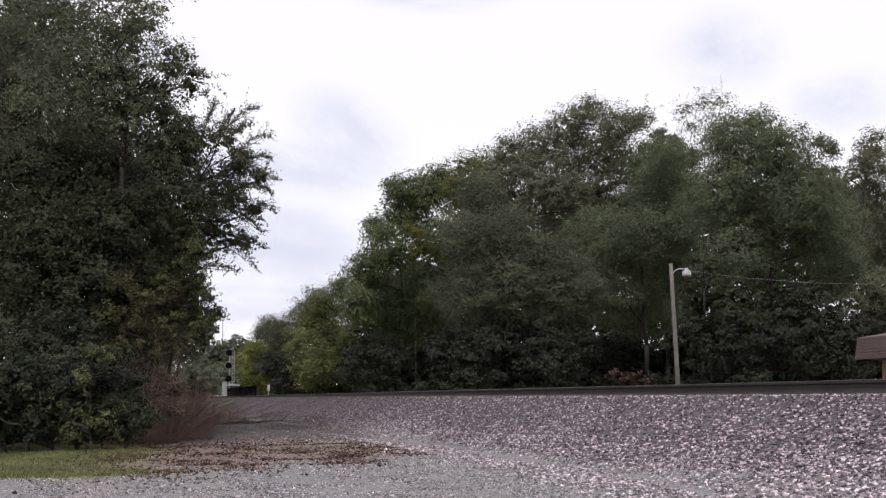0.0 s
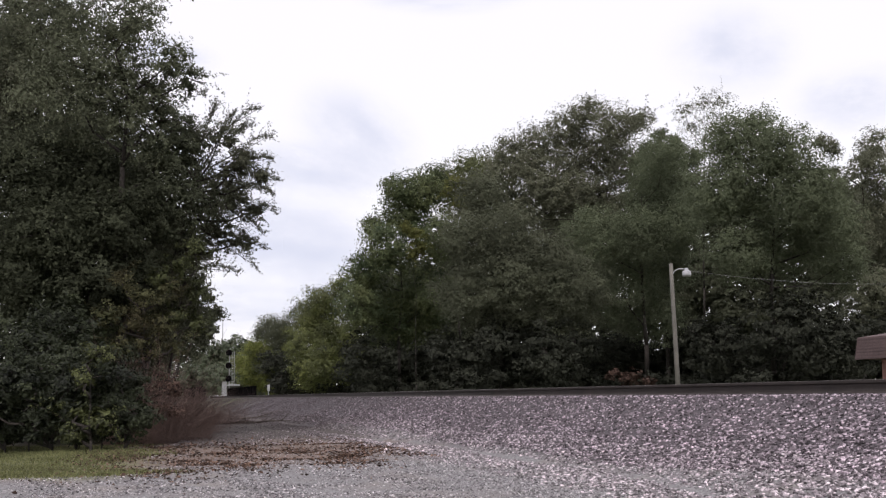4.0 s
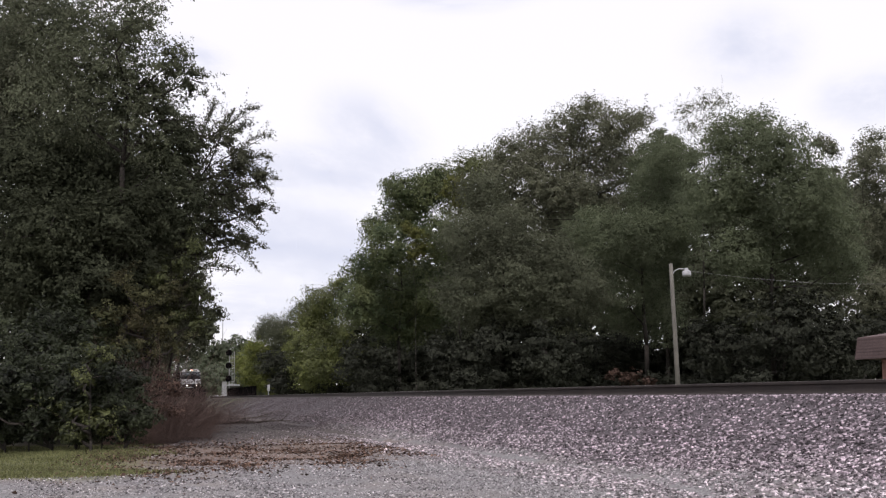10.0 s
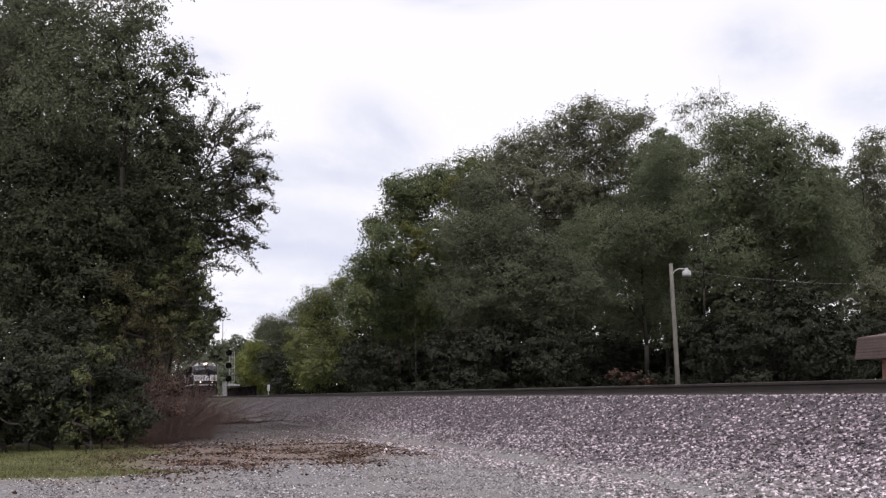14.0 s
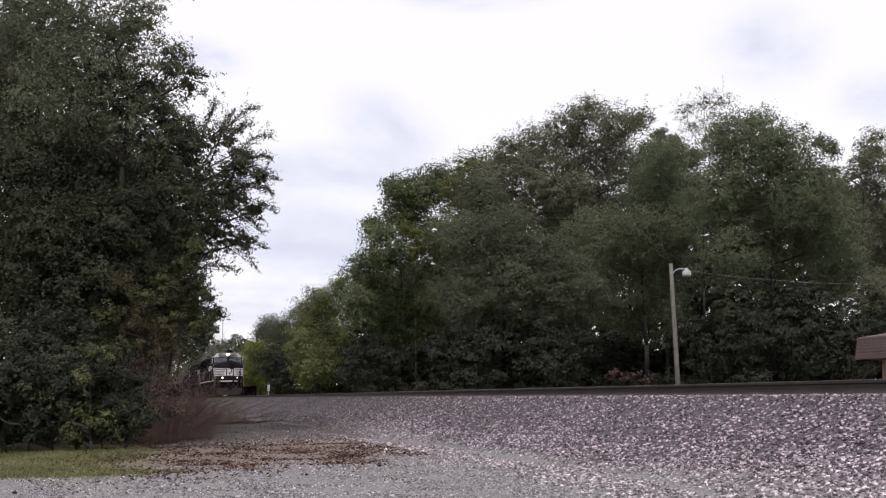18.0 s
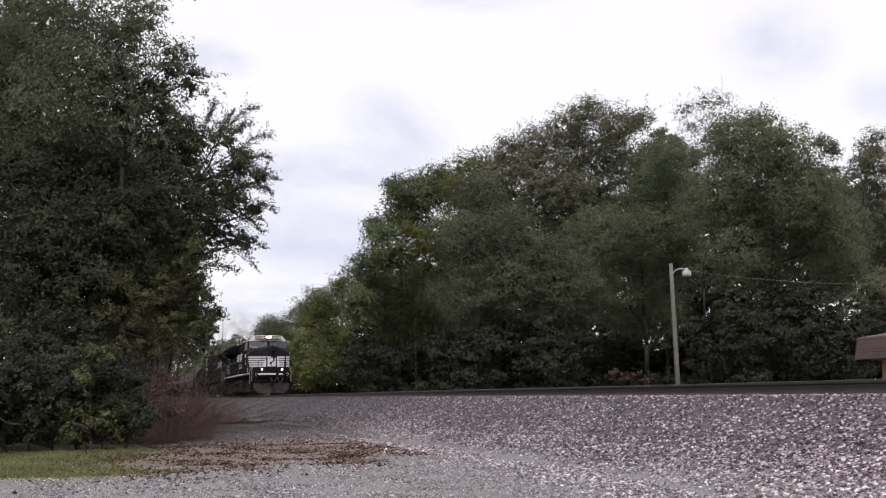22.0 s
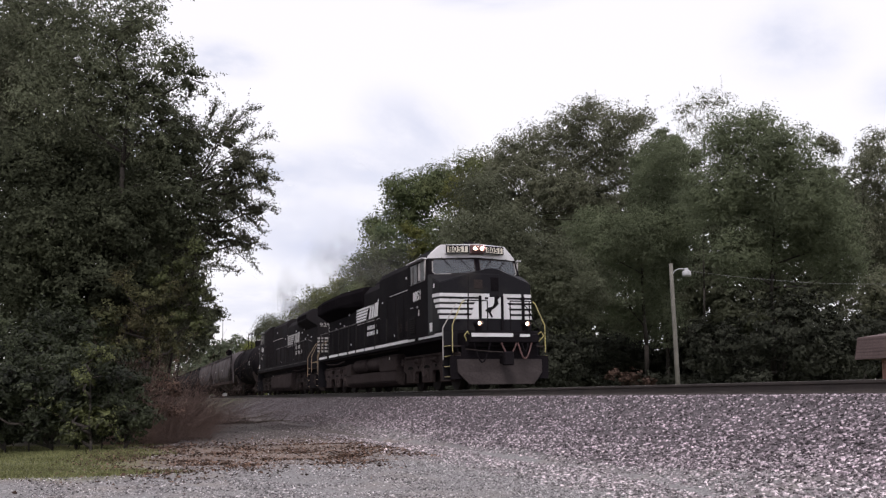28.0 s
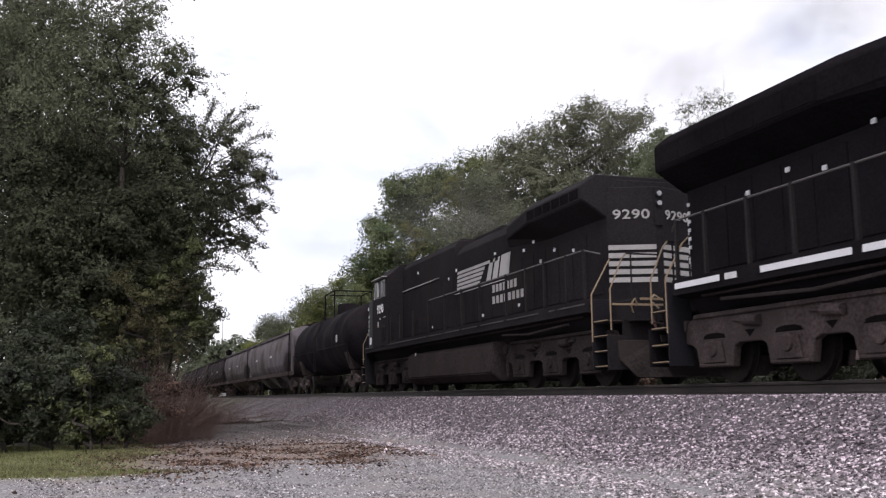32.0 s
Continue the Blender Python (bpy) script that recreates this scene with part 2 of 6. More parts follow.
def cloud(turn, height, width, tall, lean=0.0):
    """A thin patch of cloud, turn and height in degrees as seen from the yard, 4 km off."""
    bm = bmesh.new()
    ring = [bm.verts.new((math.cos(k * math.tau / 32), math.sin(k * math.tau / 32), 0)) for k in range(32)]
    mid = bm.verts.new((0, 0, 0.12))
    for i in range(32):
        bm.faces.new((ring[i], ring[(i + 1) % 32], mid))
    far = 4000
    a, e = radians(turn), radians(height)
    place = Vector((math.sin(a) * math.cos(e), math.cos(a) * math.cos(e), math.sin(e))) * far
    ob = part("cloud", bm, M["cloud"])
    tagged(ob, "soft blue-grey cloud patch drifting in a bright overcast sky", "cloud", "clouds", "structure")
    m = look(place, (0, 0, 0), lean)
    ob.scale = (math.radians(width) / 2 * far, math.radians(tall) / 2 * far, 40)
    CLOUDS.append((ob, m))


# turn, height above the horizon, width, height, lean (degrees)
cloud(12.2, 15.0, 10, 6.4, 30)
cloud(10.0, 13.0, 11, 4.6, 12)
cloud(34.2, 18.8, 9.0, 6.2, 10)
cloud(17.5, 22.8, 12, 2.6, 0)
cloud(40.5, 15.5, 8, 4.6, 0)
cloud(6.5, 9.0, 13, 6.0, 6)
cloud(4.0, 5.0, 16, 4.6, 0)
cloud(12.0, 5.5, 12, 4.0, 0)
cloud(25.0, 23.8, 12, 1.8, 0)
cloud(-3.0, 14.0, 9, 4.0, 0)
cloud(1.0, 19.0, 7, 3.0, 5)
cloud(9.0, 8.5, 15, 8, 5)
cloud(5.0, 12.5, 10, 5, 8)


# ---- ground: one sheet with the raised track bed across it ----
def lay(x, y):
    """Height of the ground."""
    u = abs(x)
    if x < 0:
        foot = 4.7 + 0.25 * math.sin(y * 0.31) + 0.15 * math.sin(y * 0.9 + 1)
    else:
        foot = 4.9
    if u < 2.25:
        return -0.2
    if u < foot:
        s = (u - 2.25) / (foot - 2.25)
        s = s + 0.12 * math.sin(s * math.pi) * (1 - s)
        return -0.2 + (GROUND + 0.2) * s
    roll = 0.05 * noise.noise((x * 0.35, y * 0.35, 0.0)) + 0.02 * noise.noise((x * 1.3, y * 1.3, 4.0))
    return GROUND + roll * min(1.0, (u - foot) / 1.5)


def ground_material():
    """Gravel yard, strip of lawn, bare earth with leaf litter, and rough grass far off."""
    m = bpy.data.materials.new("yard_ground")
    m.use_nodes = True
    n, l = m.node_tree.nodes, m.node_tree.links
    b = n["Principled BSDF"]
    b.inputs["Roughness"].default_value = 0.9
    co = n.new("ShaderNodeTexCoord")
    sep = n.new("ShaderNodeSeparateXYZ")
    l.new(co.outputs["Object"], sep.inputs[0])

    def tex(scale, detail=4.0, kind="ShaderNodeTexNoise", out="Fac"):
        t = n.new(kind)
        t.inputs["Scale"].default_value = scale
        if kind == "ShaderNodeTexNoise":
            t.inputs["Detail"].default_value = detail
        l.new(co.outputs["Object"], t.inputs["Vector"])
        return t.outputs[out]

    def math_node(op, a, b2):
        t = n.new("ShaderNodeMath")
        t.operation = op
        for k, v in enumerate((a, b2)):
            if isinstance(v, (int, float)):
                t.inputs[k].default_value = v
            else:
                l.new(v, t.inputs[k])
        return t.outputs[0]

    def ramp(src, lo, hi):
        r = n.new("ShaderNodeMapRange")
        r.interpolation_type = "SMOOTHSTEP"
        r.inputs["From Min"].default_value, r.inputs["From Max"].default_value = lo, hi
        l.new(src, r.inputs["Value"])
        return r.outputs["Result"]

    def mix(a, b2, fac):
        x = n.new("ShaderNodeMix")
        x.data_type = "RGBA"
        for s, v in ((x.inputs[6], a), (x.inputs[7], b2), (x.inputs[0], fac)):
            if isinstance(v, tuple):
                s.default_value = (*v, 1)
            elif isinstance(v, float):
                s.default_value = v
            else:
                l.new(v, s)
        return x.outputs[2]

    X, Y = sep.outputs[0], sep.outputs[1]
    wob = math_node("MULTIPLY", math_node("SUBTRACT", tex(0.6), 0.5), 3.0)
    wob2 = math_node("MULTIPLY", math_node("SUBTRACT", tex(1.7), 0.5), 2.0)
    speck = tex(38, 2.0, "ShaderNodeTexVoronoi", "Color")
    bw = n.new("ShaderNodeRGBToBW")
    l.new(speck, bw.inputs[0])
    Yw0 = math_node("ADD", Y, wob)
    gravel = mix((0.1, 0.095, 0.098), (0.31, 0.298, 0.304), bw.outputs[0])
    gravel = mix(gravel, (0.24, 0.205, 0.185), math_node("MULTIPLY", ramp(tex(0.9), 0.45, 0.7), 0.5))
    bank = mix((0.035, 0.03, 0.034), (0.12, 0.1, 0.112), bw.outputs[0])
    # darker bank colour on the bed and beyond about y 20
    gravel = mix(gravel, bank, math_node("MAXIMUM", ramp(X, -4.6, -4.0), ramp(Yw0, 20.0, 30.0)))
    earth = mix((0.12, 0.083, 0.068), (0.25, 0.186, 0.155), tex(9.0, 6.0))
    litter = mix(earth, (0.06, 0.045, 0.035), math_node("MULTIPLY", ramp(tex(2.4, 6.0), 0.5, 0.58), ramp(tex(13.0, 4.0), 0.42, 0.6)))
    grass = mix((0.11, 0.116, 0.052), (0.17, 0.172, 0.085), tex(9.0))
    field = mix((0.06, 0.07, 0.03), (0.11, 0.115, 0.06), tex(0.05))
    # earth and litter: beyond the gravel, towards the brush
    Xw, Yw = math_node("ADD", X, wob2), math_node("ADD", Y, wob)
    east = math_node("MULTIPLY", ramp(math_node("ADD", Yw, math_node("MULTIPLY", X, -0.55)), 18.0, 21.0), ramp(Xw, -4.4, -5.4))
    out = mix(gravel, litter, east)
    # darker brown ground towards the brush and, farther on, the bank's foot
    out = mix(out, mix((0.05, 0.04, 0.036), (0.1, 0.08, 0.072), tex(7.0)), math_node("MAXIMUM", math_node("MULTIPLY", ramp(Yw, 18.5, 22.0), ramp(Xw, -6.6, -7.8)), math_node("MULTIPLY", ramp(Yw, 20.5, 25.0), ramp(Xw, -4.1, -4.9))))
    lawn = math_node("MULTIPLY", math_node("MULTIPLY", ramp(Yw, 12.7, 13.9), ramp(Xw, -9.5, -10.5)), ramp(Yw, 25.0, 21.0))
    out = mix(out, grass, lawn)
    away = math_node("MAXIMUM", ramp(Yw, 55.0, 75.0), math_node("MAXIMUM", ramp(X, 4.6, 5.6), ramp(X, -30.0, -40.0)))
    out = mix(out, field, away)
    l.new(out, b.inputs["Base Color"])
    bp = n.new("ShaderNodeBump")
    bp.inputs["Strength"].default_value, bp.inputs["Distance"].default_value = 0.8, 0.02
    l.new(bw.outputs[0], bp.inputs["Height"])
    l.new(bp.outputs["Normal"], b.inputs["Normal"])
    return m


def spaced(lo, hi, near, step, grow):
    """Grid lines, fine around near and wider outwards."""
    up, down, s = [near], [near], step
    while up[-1] < hi:
        up.append(min(hi, up[-1] + s))
        s *= grow
    s = step
    while down[-1] > lo:
        down.append(max(lo, down[-1] - s))
        s *= grow
    return sorted(set(up + down))


xs = sorted(set([x for x in spaced(-3000, 3000, -4.0, 0.22, 1.09)] + [-2.25, 2.25, 4.9]))
ys = spaced(-600, 4200, 14.0, 0.35, 1.045)
gv = np.array([(x, y, lay(x, y)) for y in ys for x in xs])
nx = len(xs)
gf = np.array([(j * nx + i, j * nx + i + 1, (j + 1) * nx + i + 1, (j + 1) * nx + i) for j in range(len(ys) - 1) for i in range(nx - 1)])
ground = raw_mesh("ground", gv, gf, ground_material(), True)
tagged(ground, "gravel yard, lawn strip and bare earth beside a raised track bed", "ground", kind="structure")


# ---- loose stones ----
def stones(name, spots, sizes, mat, label, seed, plain=False):
    rng = np.random.default_rng(seed)
    base = np.array([(1, 0, 0), (-1, 0, 0), (0, 1, 0), (0, -1, 0), (0, 0, 1), (0, 0, -1)], float)
    tri = np.array([(0, 2, 4), (2, 1, 4), (1, 3, 4), (3, 0, 4), (2, 0, 5), (1, 2, 5), (3, 1, 5), (0, 3, 5)])
    if plain:  # small chips
        base = np.array([(1, 0, -0.4), (-0.6, 0.9, -0.4), (-0.6, -0.9, -0.4), (0, 0, 0.9)])
        tri = np.array([(0, 1, 3), (1, 2, 3), (2, 0, 3), (0, 2, 1)])
    c = len(base)
    n = len(spots)
    shape = base[None] * rng.uniform(0.55, 1.15, (n, c, 1)) + rng.normal(0, 0.18, (n, c, 3))
    q = rng.normal(size=(n, 4))
    q /= np.linalg.norm(q, axis=1, keepdims=True)
    w, x, y, z = q.T
    rot = np.stack([1 - 2 * (y * y + z * z), 2 * (x * y - z * w), 2 * (x * z + y * w), 2 * (x * y + z * w), 1 - 2 * (x * x + z * z), 2 * (y * z - x * w), 2 * (x * z - y * w), 2 * (y * z + x * w), 1 - 2 * (x * x + y * y)], 1).reshape(n, 3, 3)
    v = np.einsum("nij,nkj->nki", rot, shape) * np.array((1.0, 1.0, 0.72)) * sizes[:, None, None] + spots[:, None, :]
    f = (tri[None] + c * np.arange(n)[:, None, None]).reshape(-1, 3)
    return tagged(raw_mesh(name, v.reshape(-1, 3), f, mat), label, "ballast" if "ballast" in name else "gravel", kind="stuff")


rng = np.random.default_rng(5)


def scatter(count, x0, x1, y0, y1, power):
    """Random spots, denser towards the camera."""
    x = rng.uniform(x0, x1, count)
    y = y0 + (y1 - y0) * rng.uniform(0, 1, count) ** power
    z = np.array([lay(a, b) for a, b in zip(x, y)])
    return np.stack([x, y, z], 1)


s1 = scatter(88000, -4.3, -1.2, 6.5, 105, 2.3)
s3 = scatter(34000, -5.9, -3.7, 6.5, 60, 1.9)
s3 = s3[rng.uniform(0, 1, len(s3)) < np.clip((s3[:, 0] + 6.0) / 1.0, 0.15, 1)]
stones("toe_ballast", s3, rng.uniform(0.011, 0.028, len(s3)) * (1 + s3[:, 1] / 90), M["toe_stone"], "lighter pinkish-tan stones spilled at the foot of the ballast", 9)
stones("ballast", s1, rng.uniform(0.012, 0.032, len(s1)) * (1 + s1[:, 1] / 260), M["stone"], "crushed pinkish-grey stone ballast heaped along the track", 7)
s2 = scatter(70000, -11.8, -4.2, 8.0, 24, 1.5)
keep = (s2[:, 1] - 0.55 * s2[:, 0] + rng.normal(0, 2.6, len(s2)) < 20.8) & ~((s2[:, 0] < -9.9) & (s2[:, 1] > 13.4))
s2 = s2[keep]
stones("yard_gravel", s2, rng.uniform(0.007, 0.02, len(s2)), M["grey_stone"], "loose grey gravel spread over the yard", 8, True)

s4 = scatter(9000, -9.2, -4.6, 21.0, 52.0, 1.3)
stones("earth_gravel", s4, rng.uniform(0.008, 0.03, len(s4)), M["toe_stone"], "small stones trodden into the bare earth beside the track bed", 11, True)

# ---- track ----
track = thing("track", None, "single railway line with rusty rails on dark wooden ties", "railway track", kind="structure")
RAIL = [(-0.075, -0.19), (0.075, -0.19), (0.075, -0.178), (0.016, -0.155), (0.009, -0.13), (0.009, -0.06), (0.036, -0.042), (0.037, -0.008), (0.03, -0.002), (-0.03, -0.002), (-0.037, -0.008), (-0.036, -0.042), (-0.009, -0.06), (-0.009, -0.13), (-0.016, -0.155), (-0.075, -0.178)]
bm = bmesh.new()
prism(bm, RAIL, -60, 900)
rail = part("rail", sealed(bm), M["rail"], track)
rail.location.x = -0.755
rail2 = again(rail, track, pose(0.755, 0, 0))
bm = bmesh.new()
box(bm, -0.028, 0.028, -60, 900, -0.003, 0.0)
tread = part("rail_tread", bm, M["railhead"], rail, "worn bright running surface")
again(tread, rail2)
bm = bmesh.new()
box(bm, -1.3, 1.3, -0.11, 0.11, -0.37, -0.19)
soften(bm, 0.012)
tie = part("tie", bm, M["tie"], track)
tie.location.y = -6.0
for k in range(1, 170):
    again(tie, track, pose(rng.uniform(-0.03, 0.03), -6.0 + 0.5 * k, rng.uniform(-0.006, 0.004), 0, 0, rng.uniform(-0.8, 0.8)))
bm = bmesh.new()
for k in range(170, 620):
    box(bm, -1.3, 1.3, -6.11 + 0.5 * k, -5.89 + 0.5 * k, -0.37, -0.19)
tagged(part("distant_ties", sealed(bm), M["tie"], track), kind="stuff")
# ---- trees ----
SWAY = []


def leaves(rng, lobes, size, per_m2, ragged=0.35, clump=0.5, hang=0.0, sprays=0, small=False, bunch=30):
    """Arrays of leaf quads gathered in clumps over rounded lobes (x, y, z, r)."""
    spots, faces_out = [], []
    for x, y, z, r in lobes:
        count = max(6, int(4 * math.pi * r * r * per_m2 * 0.66 / bunch))
        d = rng.normal(size=(count, 3))
        d /= np.linalg.norm(d, axis=1, keepdims=True)
        reach = r * rng.uniform(0.42, 1.0, (count, 1)) ** 0.6 * (1 + ragged * rng.normal(0, 0.55, (count, 1)).clip(-1, 1.6))
        centre = np.array((x, y, z)) + d * reach * np.array((1, 1, 0.92))
        w = clump * rng.uniform(0.5, 1.2, (count, 1, 1)) * min(1.0, 0.4 + r / 3)
        p = centre[:, None, :] + rng.normal(0, 0.5, (count, bunch, 3)).clip(-0.75, 0.75) * w * np.array((1, 1, 0.6))
        p[..., 2] -= hang * np.abs(rng.normal(0, 0.5, (count, bunch)))
        spots.append(p.reshape(-1, 3))
        faces_out.append((p - np.array((x, y, z))).reshape(-1, 3) / r)
        if sprays:  # leafy twigs that stand out of the crown
            m = max(3, int(sprays * r * r))
            d = rng.normal(size=(m, 3))
            d /= np.linalg.norm(d, axis=1, keepdims=True)
            start = np.array((x, y, z)) + d * r * 0.75
            way = d + rng.normal(0, 0.35, (m, 3)) + np.array((0, 0, 0.12))
            long = rng.uniform(0.35, 1.0, (m, 1, 1)) * min(1.1, 0.45 + r * 0.5) * min(1.0, clump / 0.4)
            step = np.linspace(0, 1, 22)[None, :, None]
            q = start[:, None, :] + way[:, None, :] * long * step
            q = q + rng.normal(0, 1, q.shape).clip(-1.5, 1.5) * size * (0.7 - 0.4 * step)
            q[..., 2] -= (long * step * step * 0.22)[..., 0]
            spots.append(q.reshape(-1, 3))
            faces_out.append((q - np.array((x, y, z))).reshape(-1, 3) / r)
    p = np.concatenate(spots)
    d = np.concatenate(faces_out)
    d, p = d[p[:, 2] > 0.15], p[p[:, 2] > 0.15]
    n = len(p)
    d = d / np.maximum(0.3, np.linalg.norm(d, axis=1, keepdims=True)) + np.array((0, 0, 0.35)) + rng.normal(0, 0.5, (n, 3))
    a = np.cross(d, rng.normal(size=(n, 3)))
    a /= np.maximum(1e-6, np.linalg.norm(a, axis=1, keepdims=True))
    b = np.cross(a, d)
    b /= np.maximum(1e-6, np.linalg.norm(b, axis=1, keepdims=True))
    s = size * rng.uniform(0.6, 1.3, (n, 1))
    if small:  # far off a leaf is one triangle
        v = np.stack([p - a * s * 0.5, p + b * s * 0.4 + a * s * 0.2, p + a * s * 0.5 - b * s * 0.3], 1)
        return v.reshape(-1, 3), np.arange(3 * n).reshape(n, 3)
    fold = np.cross(a, b) * s * 0.12
    v = np.stack([p - a * s * 0.5, p + b * s * 0.3 + fold, p + a * s * 0.55, p - b * s * 0.3 + fold], 1)
    return v.reshape(-1, 3), np.arange(4 * n).reshape(n, 4)


def bough(rng, p, q, size):
    """Leaf spots along a limb from p to q and along the short twigs on both sides of it."""
    p, q = np.array(p, float), np.array(q, float)
    way = q - p
    out = []
    for k in range(40):
        u = (k + rng.uniform(0, 1)) / 40
        root = p + way * u + np.array((0, 0, 0.12 * np.linalg.norm(way) * math.sin(u * math.pi)))
        side = way / np.linalg.norm(way) * 0.75 + rng.normal(0, 0.55, 3)
        long = (0.46 - 0.3 * u) * rng.uniform(0.5, 1.2)
        t = np.linspace(0, 1, 15)[:, None]
        out.append(root + side * long * t + rng.normal(0, 0.3, (15, 3)) * size)
    return np.concatenate(out)


def wood_frame(rng, lobes, r0, lean=0.0):
    """Tapered trunk with limbs that reach into the lobes."""
    top = max(l[2] for l in lobes)
    cx = sum(l[0] for l in lobes) / len(lobes)
    cy = sum(l[1] for l in lobes) / len(lobes)
    bm = bmesh.new()
    trunk = [Vector((0, 0, -0.5))]
    for k in range(1, 8):
        s = k / 7
        trunk.append(Vector((cx * s + rng.normal(0, 0.04 * top / 10), cy * s + rng.normal(0, 0.04 * top / 10), top * 0.86 * s)))
    for i in range(7):
        rod(bm, trunk[i], trunk[i + 1], r0 * (1 - i / 8.0) * (1.25 if i == 0 else 1), r0 * (1 - (i + 1) / 8.0), 9)
    for x, y, z, r in lobes:
        s = min(0.95, max(0.12, (z - r * 0.9) / (top * 0.86)))
        f = s * 7
        i = min(6, int(f))
        a = trunk[i].lerp(trunk[i + 1], f - i)
        b = Vector((x, y, z))
        mid = a.lerp(b, 0.55) + Vector((rng.normal(0, 0.15), rng.normal(0, 0.15), -0.12 * (b - a).length))
        q = r0 * (1 - s) * 0.45 + 0.03
        rod(bm, a, mid, q, q * 0.65, 6)
        rod(bm, mid, b, q * 0.65, q * 0.3, 6)
        for k in range(6):
            t = b + Vector(rng.normal(0, 0.5, 3).clip(-0.55, 0.55)) * r
            rod(bm, b, t, q * 0.3, 0.012, 4)
    return sealed(bm)


def tree(kind, x, y, lobes, size, per_m2, mat, label, seed, r0=None, ragged=0.35, clump=0.5, hang=0.0, name="tree", sway=0.35, group="trees", sprays=0, core=0.09, boughs=()):
    rng = np.random.default_rng(seed)
    t = thing(name, pose(x, y, GROUND), label, name, group)
    top = max(l[2] for l in lobes)
    if r0:
        part("trunk", wood_frame(rng, lobes, r0), M["bark"], t, smooth=True)
    v, f = leaves(rng, lobes, size, per_m2, ragged, clump, hang, sprays, kind != "near")
    # larger leaves inside close the crown
    v2, f2 = leaves(rng, [(a, b, c, d * 0.6) for a, b, c, d in lobes], size * 2.3, per_m2 * core, 0.2, clump * 0.8, 0, 0, kind != "near", 12)
    v, f = np.concatenate([v, v2]), np.concatenate([f, f2 + len(v)])
    for p, q in boughs:
        c = bough(rng, p, q, size)
        m = len(c)
        a = rng.normal(size=(m, 3)) + (Vector(q) - Vector(p)).normalized()
        a /= np.linalg.norm(a, axis=1, keepdims=True)
        b = np.cross(a, rng.normal(size=(m, 3)))
        b /= np.linalg.norm(b, axis=1, keepdims=True)
        w = 0.75 * size * rng.uniform(0.6, 1.3, (m, 1))
        leaf = np.stack([c - a * w * 0.5, c + b * w * 0.3, c + a * w * 0.55, c - b * w * 0.3], 1).reshape(-1, 3)
        v, f = np.concatenate([v, leaf]), np.concatenate([f, np.arange(4 * m).reshape(m, 4) + len(v)])
    crown = raw_mesh("crown", v, f, mat)
    crown.parent = t
    for p, q in boughs:
        bm = bmesh.new()
        rod(bm, Vector(p) - (Vector(q) - Vector(p)) * 0.6, q, 0.022, 0.005, 5)
        part("limb", sealed(bm), M["bark"], crown)
    if sway:
        SWAY.append((crown, sway, seed))
    return t


